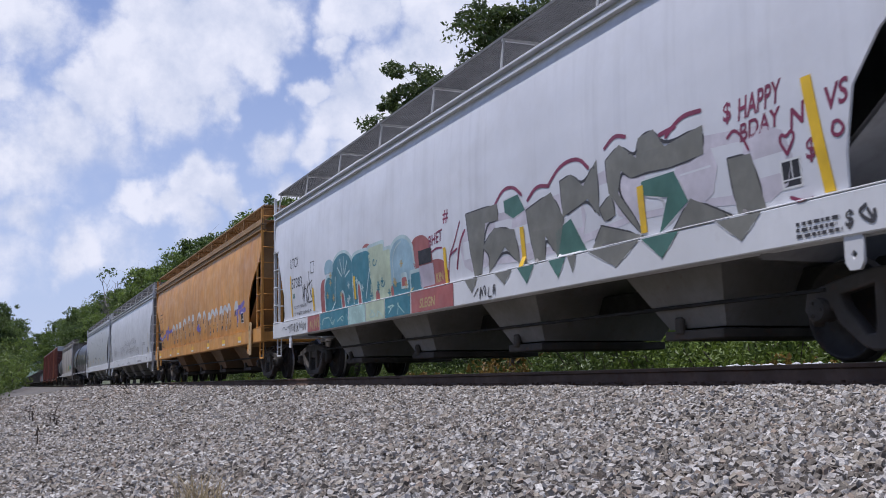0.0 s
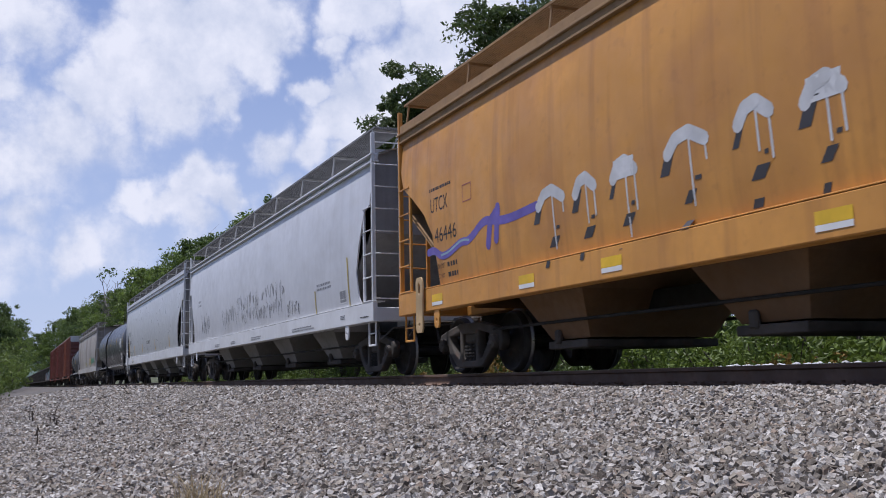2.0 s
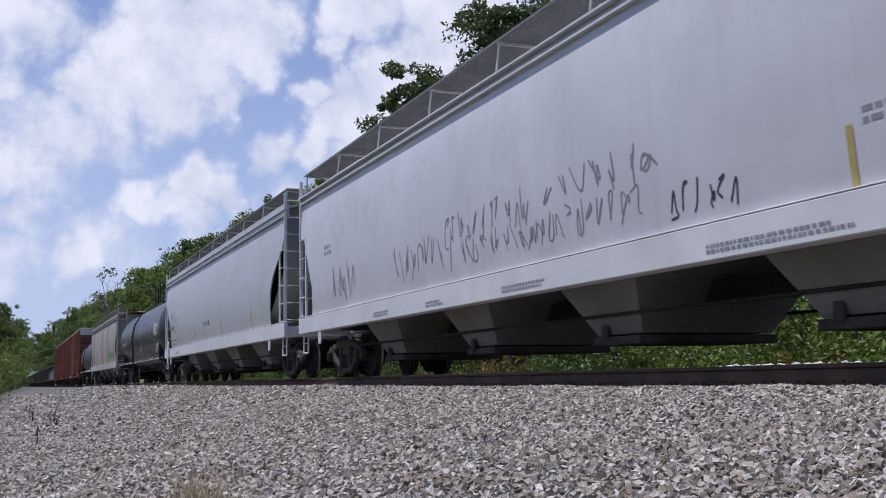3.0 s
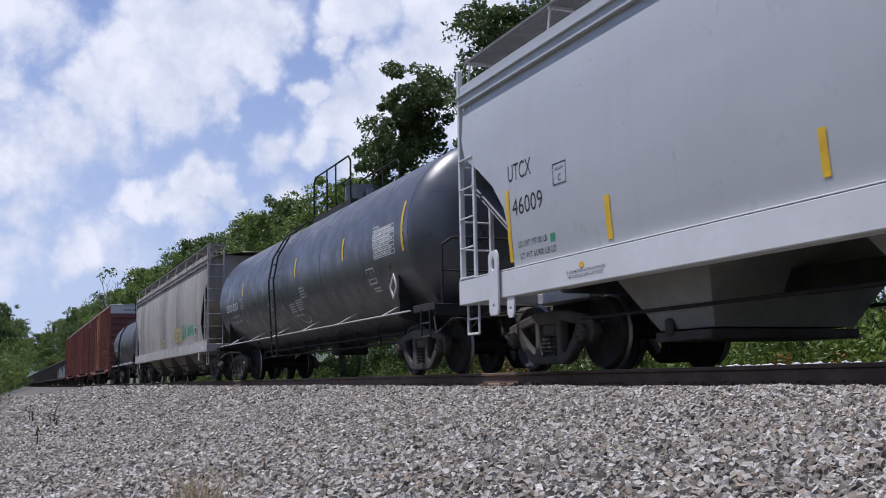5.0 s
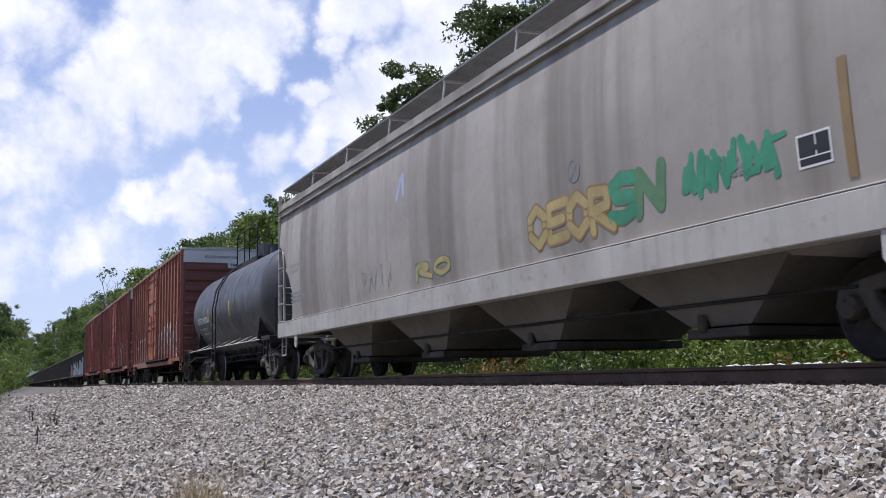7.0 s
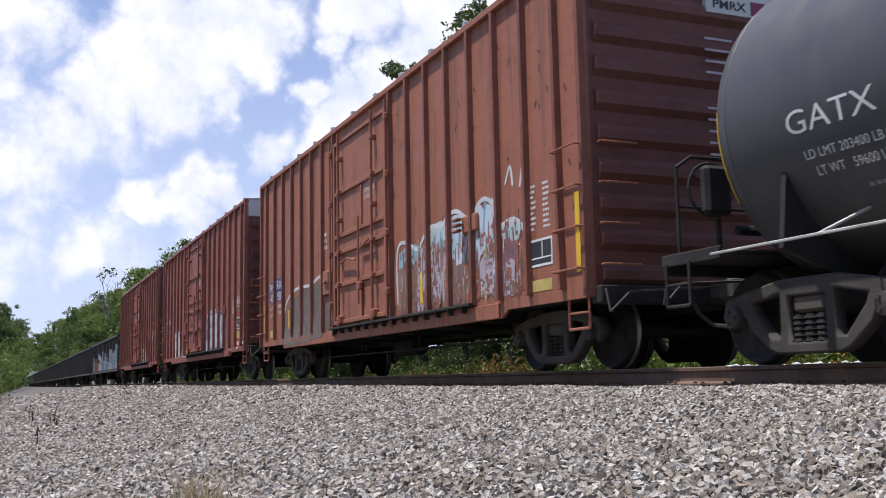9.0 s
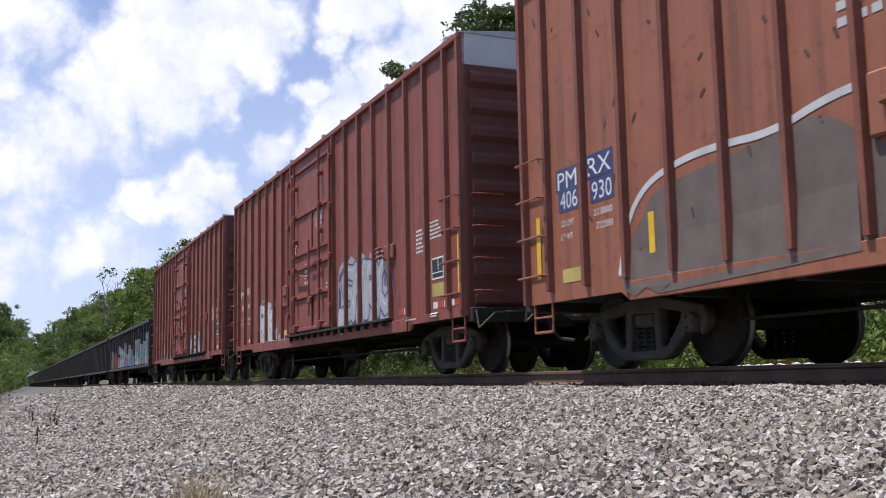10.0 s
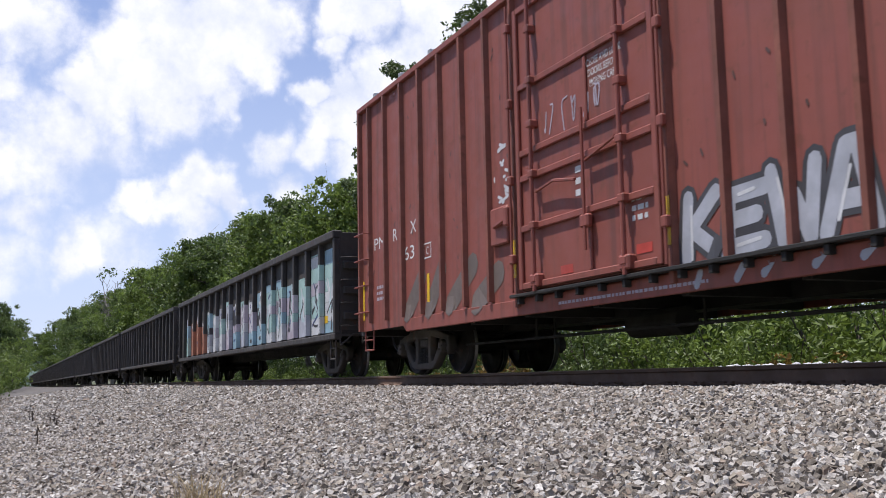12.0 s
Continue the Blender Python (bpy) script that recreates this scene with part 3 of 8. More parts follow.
def build_weeds():
    rng = np.random.default_rng(12)
    tagged(blades("dry_grass", rng, [(-5.55, -6.42, -0.78, 0.12), (-5.75, -6.5, -0.78, 0.10), (-5.4, -6.5, -0.78, 0.08)], 0.27, 0.0035, M["pale_straw"], 60, 0.9),
           "straw-coloured dry grass tuft in the ballast", "grass", kind="stuff")
    spots = [(x, -7.85 - rng.random() * 0.7, -1.12, 0.35) for x in np.arange(-62, -13.5, 0.45)]
    tagged(blades("dry_weeds", rng, spots, 0.5, 0.006, M["dead_weed"], 46, 0.8), "brown dry weeds along the ballast foot", "weeds", kind="stuff")
    spots = [(x, -8.5 - rng.random() * 2.3, -1.2, 0.5) for x in np.arange(-110, -9, 0.22)]
    tagged(blades("rank_grass", rng, spots, 0.9, 0.008, M["leaf_dark"], 24, 0.7), "rank green grass beside the line", "grass", kind="stuff")
    bm = bmesh.new()
    for x, y, hh in ((-19.6, -6.62, 0.26), (-20.4, -6.66, 0.20), (-18.9, -6.62, 0.15), (-23.5, -6.9, 0.3), (-24.0, -6.95, 0.36), (-23.0, -6.92, 0.22), (-14.2, -7.05, 0.26)):
        z = bank(y)
        limb(bm, (x, y, z - 0.05), (x + 0.03, y, z + hh), 0.012, 0.004, 4)
        for k in range(5):
            q = Vector((x, y, z + hh * (0.45 + 0.1 * k)))
            limb(bm, q, q + Vector(rng.normal(size=3) * 0.05), 0.012, 0.006, 4)
    tagged(part("dead_stalks", bm, M["bark"]), "dark dead weed stalks in the stones", "weeds", kind="stuff")
    # shaded undergrowth that closes the view under the trees
    centres, radii = [], []
    for k in range(560):
        x = -14.0 - 150.0 * rng.random() ** 1.3
        y = 15.0 + rng.uniform(0, 7.0) + (5.0 if x > -24 else 0.0)
        centres.append((x, y, rng.uniform(-1.2, 3.6)))
        radii.append(rng.uniform(0.7, 1.5))
    for k in range(420):
        x = -13.0 - 62.0 * rng.random()
        centres.append((x, 13.5 + rng.uniform(0, 4.0) + (3.0 if x > -22 else 0.0), rng.uniform(-1.2, 1.3)))
        radii.append(rng.uniform(0.5, 0.9))
    for k in range(420):
        x, y = -10.0 - 90.0 * rng.random(), rng.uniform(21.0, 42.0)
        centres.append((x, y, ground_height(x, y) + rng.uniform(0.0, 2.2)))
        radii.append(rng.uniform(0.9, 1.8))
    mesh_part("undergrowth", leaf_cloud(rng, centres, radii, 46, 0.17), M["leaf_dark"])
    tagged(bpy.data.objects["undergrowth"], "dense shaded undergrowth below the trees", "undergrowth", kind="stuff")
    # pale rubble heap beyond the track
    bm = bmesh.new()
    for k in range(190):
        x, y = -14.4 + rng.uniform(-1.9, 2.2), 5.7 + rng.normal() * 0.3
        bmesh.ops.create_icosphere(bm, subdivisions=1, radius=rng.uniform(0.025, 0.075), matrix=Matrix.Translation((x, y, -0.04 + 0.12 * rng.random() - 0.10 * abs(y - 5.7))) @ Matrix.Diagonal((1.5, 1, 0.7, 1)))
    tagged(part("rubble", bm, M["rubble"]), "heap of pale broken rubble beyond the track", "rubble", kind="stuff")
    # far hill
    bm = bmesh.new()
    rows = [[bm.verts.new((-1500 - 150 * j + 60 * noise.noise((i * 0.3, j, 1)), -500 + 90 * i, -5 + (0, 55, 80, 60, -5)[j] * (0.75 + 0.4 * noise.noise((i * 0.35, 2, j * 0.1))))) for i in range(22)] for j in range(5)]
    for u, v in zip(rows, rows[1:]):
        for i in range(21):
            bm.faces.new((u[i], u[i + 1], v[i + 1], v[i]))
    tagged(part("backdrop_hill", bm, M["hill"], smooth=True), "far blue-green wooded hill", "hill", kind="structure")


M["rubble"] = shader("pale rubble", (0.55, 0.55, 0.56), 0.9, vary=0.3, scale=3, bump=0.4, island=0.4)
build_trees()
build_weeds()


# ---- rolling stock: each car stands at its own origin, rail tops at z = 0, its length along x ----
M.update({
    "wheel": shader("worn wheel steel", (0.028, 0.024, 0.022), 0.65, metal=0.2, vary=0.35, scale=4, bump=0.15, rust=0.35),
    "tread": shader("bright wheel tread", (0.26, 0.25, 0.245), 0.38, metal=0.8, vary=0.2, bump=0.04),
    "truck": shader("dusty cast steel", (0.064, 0.056, 0.049), 0.85, vary=0.4, scale=3, bump=0.12, bump_scale=30, dirt=0.55, dirt_color=(0.15, 0.125, 0.10), rust=0.35),
    "under": shader("grimy black underframe", (0.02, 0.019, 0.018), 0.85, vary=0.4, scale=2, bump=0.3, dirt=0.4, dirt_color=(0.07, 0.055, 0.045)),
    "silver": shader("galvanised grab irons", (0.50, 0.49, 0.47), 0.55, metal=0.2, vary=0.25, scale=4, bump=0.1, rust=0.25),
    "white": shader("white stencil paint", (0.72, 0.72, 0.70), 0.7, vary=0.12, scale=3, bump=0, dirt=0.25, dirt_color=(0.35, 0.30, 0.26)),
    "black": shader("black stencil paint", (0.03, 0.03, 0.035), 0.7, vary=0.3, scale=3, bump=0),
    "yellow": shader("yellow reflective strip", (0.80, 0.50, 0.02), 0.5, vary=0.15, scale=5, bump=0, dirt=0.2),
    "red": shader("red reflective strip", (0.50, 0.06, 0.04), 0.5, vary=0.2, scale=5, bump=0, dirt=0.25),
})

WHEELS = []   # wheelsets that turn: object and its x, in the truck's space
CARS = []     # car and the place of its middle on the line at 9 s
CACHE = {}


def shared(key, make):
    """Mesh data built once."""
    if key not in CACHE:
        CACHE[key] = make()
    return CACHE[key]


def to_mesh(bm, name, smooth=False):
    me = bpy.data.meshes.new(name)
    bm.to_mesh(me)
    bm.free()
    if smooth:
        me.polygons.foreach_set("use_smooth", [True] * len(me.polygons))
    return me


def plate(name, outlines, thick, bevel=0.012):
    """A flat casting: closed (x, z) outlines, the inner ones cut out, thick along y, edges rounded."""
    cu = bpy.data.curves.new(name, "CURVE")
    cu.dimensions, cu.fill_mode = "2D", "BOTH"
    cu.extrude, cu.bevel_depth, cu.bevel_resolution = max(thick / 2 - bevel, 0.001), bevel, 1
    for pts in outlines:
        sp = cu.splines.new("POLY")
        sp.points.add(len(pts) - 1)
        for p, (x, z) in zip(sp.points, pts):
            p.co = (x, z, 0, 1)
        sp.use_cyclic_u = True
    ob = bpy.data.objects.new(name, cu)
    me = bpy.data.meshes.new_from_object(ob)
    bpy.data.objects.remove(ob)
    me.transform(Matrix.Rotation(radians(90), 4, "X"))
    return me


def truck(car, x, turning=True):
    """A two-axle freight truck: bolster with side frames, springs, bearing caps and turning wheelsets."""
    bol = shared("bolster", lambda: to_mesh(box(box(bmesh.new(), -0.19, 0.19, -1.03, 1.03, 0.45, 0.61, 0.03), -0.28, 0.28, -0.35, 0.35, 0.6, 0.76, 0.03), "truck"))
    t = mesh_part("truck", bol, M["truck"], car, "dusty dark cast steel two-axle truck")
    t.location = (x, 0, 0)

    def frame_mesh():
        outer = [(-1.06, 0.60), (-0.80, 0.66), (-0.34, 0.74), (0.34, 0.74), (0.80, 0.66), (1.06, 0.60), (1.10, 0.46), (1.03, 0.36), (0.99, 0.45), (0.78, 0.46),
                 (0.72, 0.34), (0.48, 0.15), (0.38, 0.11), (-0.38, 0.11), (-0.48, 0.15), (-0.72, 0.34), (-0.78, 0.46), (-0.99, 0.45), (-1.03, 0.36), (-1.10, 0.46)]
        hole = [(0.31, 0.66), (0.74, 0.59), (0.69, 0.47), (0.45, 0.21), (0.34, 0.21), (0.31, 0.30)]
        return plate("side_frame", [outer, hole, [(-a, b) for a, b in hole][::-1], [(-0.235, 0.62), (0.235, 0.62), (0.25, 0.17), (-0.25, 0.17)]], 0.14, 0.022)

    def spring_mesh():
        bm = bmesh.new()
        for cx in (-0.14, 0.0, 0.14):
            for k in range(6):
                z = 0.16 + k * 0.05
                bmesh.ops.create_cone(bm, cap_ends=True, segments=10, radius1=0.068, radius2=0.062, depth=0.028, matrix=Matrix.Translation((cx, 0, z)))
            bmesh.ops.create_cone(bm, cap_ends=True, segments=8, radius1=0.045, radius2=0.045, depth=0.30, matrix=Matrix.Translation((cx, 0, 0.29)))
        return to_mesh(bm, "spring_nest")

    def cap_mesh():
        bm = lathe([(0.03, -1.13), (0.095, -1.12), (0.105, -1.08), (0.105, -0.95)], 14)
        for k in range(3):
            a = k * 2.094
            box(bm, 0.062 * math.cos(a) - 0.014, 0.062 * math.cos(a) + 0.014, -1.145, -1.12, 0.062 * math.sin(a) - 0.014, 0.062 * math.sin(a) + 0.014)
        return to_mesh(bm, "bearing_cap")

    for s in (-1, 1):
        f = mesh_part("side_frame", shared("side_frame", frame_mesh), M["truck"], t)
        f.location = (0, s * 0.985, 0)
        sp = mesh_part("spring_nest", shared("spring", spring_mesh), M["under"], t, "coil springs")
        tagged(sp, kind="stuff")
        sp.location = (0, s * 0.985, 0)
    for ax in (-0.915, 0.915):
        def wheels():
            bm = bmesh.new()
            for s in (-1, 1):
                w = lathe([(0.06, -1.0), (0.075, -0.86), (0.105, -0.83), (0.12, -0.80), (0.15, -0.785), (0.37, -0.755), (0.395, -0.80), (0.425, -0.81),
                           (0.445, -0.715), (0.452, -0.70), (0.478, -0.69), (0.478, -0.675), (0.40, -0.668), (0.375, -0.70), (0.16, -0.72), (0.085, -0.65), (0.08, 0.0)], 36)
                if s > 0:
                    bmesh.ops.transform(w, verts=w.verts, matrix=Matrix.Rotation(math.pi, 4, "Z"))
                me = bpy.data.meshes.new("half")
                w.to_mesh(me)
                w.free()
                bm.from_mesh(me)
                bpy.data.meshes.remove(me)
            me = to_mesh(bm, "wheelset", True)
            me.materials.append(M["wheel"])
            me.materials.append(M["tread"])
            for p in me.polygons:
                rr = math.hypot(p.center.x, p.center.z)
                p.material_index = 1 if rr > 0.438 else 0
            return me
        w = new("wheelset", shared("wheelset", wheels))
        w.parent = t
        w.location = (ax, 0, 0.452)
        tagged(w, "axle with two worn steel wheels, bright rims")
        if turning:
            WHEELS.append((w, ax))
        for s in (-1, 1):
            c = mesh_part("bearing_cap", shared("cap", cap_mesh), M["truck"], t)
            c.matrix_basis = pose(ax, 0, 0.452, 0, 0, 0 if s < 0 else 180)


def coupler(car, x, sign):
    bm = box(bmesh.new(), min(x, x + sign * 0.5), max(x, x + sign * 0.5), -0.09, 0.09, 0.78, 0.94, 0.02)
    box(bm, x + sign * 0.38 - 0.14, x + sign * 0.38 + 0.2, -0.17, 0.15, 0.72, 1.0, 0.05)
    box(bm, x + sign * 0.6 - 0.07, x + sign * 0.6 + 0.07, -0.05, 0.17, 0.74, 0.98, 0.04)
    part("coupler", bm, M["truck"], car, "cast steel knuckle coupler")
    hose = rods([(x, -0.35, 0.85), (x + sign * 0.15, -0.36, 0.6), (x + sign * 0.35, -0.33, 0.46), (x + sign * 0.6, -0.25, 0.42)], 0.025)
    part("air_hose", hose, M["under"], car, "black rubber brake hose")
    lever = rods([(x - sign * 0.02, -1.45, 0.88), (x + sign * 0.06, -1.45, 0.62), (x + sign * 0.08, -1.2, 0.84), (x + sign * 0.2, -0.1, 0.9)], 0.014)
    part("uncoupling_lever", lever, M["truck"], car)


def stirrup(car, x, z_top, side, mat, width=0.36, drop=0.42):
    y = side * 1.5
    bm = rods([(x - width / 2, y, z_top), (x - width / 2, y, z_top - drop), (x + width / 2, y, z_top - drop), (x + width / 2, y, z_top)], 0.018)
    rod(bm, (x - width / 2, y, z_top - drop * 0.5), (x + width / 2, y, z_top - drop * 0.5), 0.014)
    part("step", bm, mat, car)


def side_at(z):
    """Half width of a curved hopper side at a height."""
    return float(np.interp(z, [1.15, 1.3, 1.7, 2.2, 2.7, 3.2, 3.6, 3.85], [1.505, 1.525, 1.56, 1.585, 1.59, 1.575, 1.54, 1.50]))


NOTCHES = {"narrow": ([1.2, 1.45, 1.9, 2.4, 2.95, 3.05, 3.4, 3.9], [0.72, 0.92, 0.98, 0.75, 0.45, 0.16, 0.10, 0.06]),
           "mid": ([1.2, 1.45, 1.9, 2.4, 2.85, 2.95, 3.1, 3.9], [0.95, 1.15, 1.28, 0.95, 0.62, 0.55, 0.16, 0.06]),
           "wide": ([1.2, 1.6, 2.1, 2.45, 2.75, 3.0, 3.3, 3.9], [1.62, 1.58, 1.45, 1.15, 0.72, 0.28, 0.14, 0.12])}


def covered_hopper(length, paint, trim, notch=("narrow", "narrow"), roof_paint=None, open_boards=True, chutes=4, ends=None, mouth=0.80, fascia=False):
    """A curved-side covered hopper car."""
    car = new("covered_hopper_car")
    h = length / 2
    ends = ends or paint
    roof_paint = roof_paint or paint
    zs = sorted({*np.linspace(1.16, 3.82, 13), *(z for k in notch for z in NOTCHES[k][0] if z < 3.8)})
    for s in (-1, 1):
        bm = bmesh.new()
        rows = []
        for z in zs:
            x0 = -h + float(np.interp(z, *NOTCHES[notch[0]]))
            x1 = h - float(np.interp(z, *NOTCHES[notch[1]]))
            rows.append([bm.verts.new((x, s * side_at(z), z)) for x in np.linspace(x0, x1, 30)])
        for a, b in zip(rows, rows[1:]):
            for i in range(29):
                bm.faces.new((a[i], a[i + 1], b[i + 1], b[i]))
        bmesh.ops.recalc_face_normals(bm, faces=bm.faces)
        g = bmesh.ops.extrude_face_region(bm, geom=list(bm.faces))
        for v in g["geom"]:
            if isinstance(v, bmesh.types.BMVert):
                v.co.y -= s * 0.025
        bmesh.ops.recalc_face_normals(bm, faces=bm.faces)
        side_sheet(bm, paint, car)
        bm = box(bmesh.new(), -h, h, s * 1.50, s * 1.59, 0.95, 1.295, 0.012)
        box(bm, -h, h, s * 1.36, s * 1.59, 1.297, 1.312, 0.004)
        box(bm, -h, h, s * 1.40, s * 1.50, 0.95, 0.965)
        part("side_sill", bm, trim, car, "long pressed steel side sill")
        bm = box(bmesh.new(), -h + 0.02, h - 0.02, s * 1.44, s * 1.575, 3.80, 3.835, 0.005)
        rail = part("roof_rail", bm, roof_paint, car)
        part("rail_web", box(bmesh.new(), -h + 0.02, h - 0.02, s * 1.46, s * 1.52, 3.836, 3.924, 0.005), roof_paint, rail)
        if fascia:
            part("fascia_plate", box(bmesh.new(), -h + 0.03, h - 0.03, s * 1.525, s * 1.56, 3.837, 4.10, 0.008), roof_paint, rail, "flat pressed steel fascia")
        part("rail_cap", box(bmesh.new(), -h + 0.02, h - 0.02, s * 1.44, s * 1.60, 3.926, 3.965, 0.008), roof_paint, rail)
    # roof
    bm = bmesh.new()
    arc = [(-1.52, 3.95), (-1.1, 4.09), (-0.55, 4.18), (0, 4.21), (0.55, 4.18), (1.1, 4.09), (1.52, 3.95)]
    rows = [[bm.verts.new((x, y, z)) for y, z in arc] for x in np.linspace(-h + 0.05, h - 0.05, 20)]
    for a, b in zip(rows, rows[1:]):
        for i in range(6):
            bm.faces.new((a[i], a[i + 1], b[i + 1], b[i]))
    for k in range(5):
        box(bm, -h * 0.8 + k * h * 0.4 - 1.3, -h * 0.8 + k * h * 0.4 + 1.3, -0.32, 0.32, 4.15, 4.30, 0.03)
    part("roof", bm, roof_paint, car)
    # outboard running boards of open grating on brackets
    for s in (-1, 1):
        y0, y1, zb = s * 0.92, s * 1.48, 4.44
        verts, faces = [], []

        def bar(xa, xb, ya, yb, za, zc):
            b = len(verts)
            verts.extend((x, y, z) for z in (za, zc) for x, y in ((xa, ya), (xb, ya), (xb, yb), (xa, yb)))
            faces.extend(tuple(b + i for i in f) for f in ((3, 2, 1, 0), (4, 5, 6, 7), (0, 1, 5, 4), (1, 2, 6, 5), (2, 3, 7, 6), (3, 0, 4, 7)))

        for k in range(15):
            y = y0 + (y1 - y0) * k / 14
            bar(-h + 0.1, h - 0.1, y - 0.006, y + 0.006, zb, zb + 0.035)
        for k in range(int((length - 0.2) / 0.045)):
            x = -h + 0.1 + 0.045 * k
            bar(x - 0.004, x + 0.004, min(y0, y1), max(y0, y1), zb + 0.004, zb + 0.03)
        grate = bpy.data.meshes.new("running_board")
        grate.from_pydata(verts, [], faces)
        mesh_part("running_board", grate, M["mesh_grey"] if open_boards else roof_paint, car, "open steel grating walkway")
        n = 9
        for k in range(n):
            bm = bmesh.new()
            x = -h + 0.25 + (length - 0.5) * k / (n - 1)
            box(bm, x - 0.02, x + 0.02, min(y0, y1) , max(y0, y1), zb - 0.035, zb)
            rod(bm, (x, s * 1.45, zb), (x, s * 1.52, 3.93), 0.018)
            rod(bm, (x, s * 0.95, zb), (x, s * 1.1, 4.08), 0.015)
            part("walkway_bracket", bm, M["silver"] if open_boards else roof_paint, car)
    for e in (-1, 1):
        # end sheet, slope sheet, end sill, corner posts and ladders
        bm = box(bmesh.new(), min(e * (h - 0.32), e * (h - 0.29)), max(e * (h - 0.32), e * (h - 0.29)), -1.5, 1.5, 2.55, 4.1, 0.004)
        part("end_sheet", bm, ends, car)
        bm = bmesh.new()
        a = [bm.verts.new((e * (h - 0.31), y, 2.56)) for y in (-1.49, 1.49)]
        b = [bm.verts.new((e * (h - 2.7), y, 0.9)) for y in (-1.47, 1.47)]
        c = [bm.verts.new((e * (h - 2.74), y, 0.92)) for y in (-1.47, 1.47)]
        d = [bm.verts.new((e * (h - 0.34), y, 2.6)) for y in (-1.49, 1.49)]
        for q in ((a[0], a[1], b[1], b[0]), (c[0], c[1], d[1], d[0])):
            bm.faces.new(q)
        bmesh.ops.recalc_face_normals(bm, faces=bm.faces)
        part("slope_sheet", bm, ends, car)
        bm = box(bmesh.new(), min(e * h, e * (h - 0.3)), max(e * h, e * (h - 0.3)), -1.59, 1.59, 0.96, 1.2, 0.015)
        box(bm, min(e * (h - 0.3), e * (h - 1.7)), max(e * (h - 0.3), e * (h - 1.7)), -0.5, 0.5, 0.95, 1.1, 0.01)
        part("end_sill", bm, trim, car)
        for s in (-1, 1):
            x = e * (h - 0.06)
            bm = box(bmesh.new(), x - 0.028, x + 0.028, s * 1.51, s * 1.58, 1.2, 4.34, 0.006)
            part("corner_post", bm, trim, car)
            x1 = e * (h - 0.52)
            lad = part("side_ladder", box(bmesh.new(), x1 - 0.03, x1 + 0.03, s * 1.54, s * 1.58, 1.2, 3.02, 0.006), trim, car, "steel ladder with round rungs")
            for k in range(5):
                z = 1.32 + k * 0.42
                part("rung", rods([(x, s * 1.585, z), (x1, s * 1.585, z)], 0.013), trim, lad)
            xe = e * (h - 0.0)
            lad = part("end_ladder", box(bmesh.new(), xe - 0.04, xe + 0.01, s * 1.02, s * 1.08, 1.2, 4.2, 0.006), trim, car)
            for k in range(8):
                z = 1.35 + k * 0.4
                part("rung", rods([(xe + e * 0.02, s * 1.05, z), (xe + e * 0.02, s * 1.54, z)], 0.012), trim, lad)
            stirrup(car, e * (h - 0.28), 0.96, s, trim)
            me = shared("jack_plate", lambda: plate("jacking_pad", [[(-0.09, 0), (0.09, 0), (0.09, -0.20), (0.05, -0.26), (-0.05, -0.26), (-0.09, -0.20)],
                                                                  [(-0.035, -0.14), (0.0, -0.105), (0.035, -0.14), (0.0, -0.19)]], 0.03, 0.004))
            jp = mesh_part("jacking_pad", me.copy(), trim, car, "steel plate with a round eye")
            jp.location = (e * (h - 1.55), s * 1.56, 0.95)
        coupler(car, e * (h - 0.1), e)
        truck(car, e * (h - 1.55))
    bm = box(bmesh.new(), -h + 0.2, h - 0.2, -0.2, 0.2, 0.72, 0.96, 0.01)
    part("center_sill", bm, M["under"], car)
    # bottom hoppers with their outlet gates
    span = (length - 5.0) / chutes
    for k in range(chutes):
        cx = -h + 2.5 + span * (k + 0.5)
        bm = bmesh.new()
        levels = [(span * 0.5, 1.40, 1.75), (mouth, 1.22, 0.97), (0.46, 0.92, 0.40)]
        rings = [[bm.verts.new((cx + a * p, b * q, z)) for p, q in ((-1, -1), (1, -1), (1, 1), (-1, 1))] for a, b, z in levels]
        for u, v in zip(rings, rings[1:]):
            for i in range(4):
                bm.faces.new((u[i], u[(i + 1) % 4], v[(i + 1) % 4], v[i]))
        bm.faces.new(rings[-1])
        bmesh.ops.recalc_face_normals(bm, faces=bm.faces)
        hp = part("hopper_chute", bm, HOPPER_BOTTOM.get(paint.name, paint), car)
        bm = box(bmesh.new(), cx - 0.48, cx + 0.48, -0.98, 0.98, 0.28, 0.38, 0.012)
        rod(bm, (cx - 0.2, -0.95, 0.42), (cx - 0.2, 0.95, 0.42), 0.035)
        box(bm, cx - 0.26, cx - 0.14, -1.02, -0.95, 0.34, 0.52, 0.02)
        part("outlet_gate", bm, M["truck"], hp, "sliding outlet gate with its capstan")
    for s in (-1, 1):
        bm = rods([(-h + 2.4, s * 1.05, 0.62), (h - 2.4, s * 1.05, 0.62)], 0.02)
        part("brake_pipe", bm, M["under"], car)
    return car


def side_sheet(bm, paint, car):
    ob = part("side_sheet", bm, paint, car, smooth=True)
    ob.data.set_sharp_from_angle(angle=radians(35))
    return ob


HOPPER_BOTTOM = {}


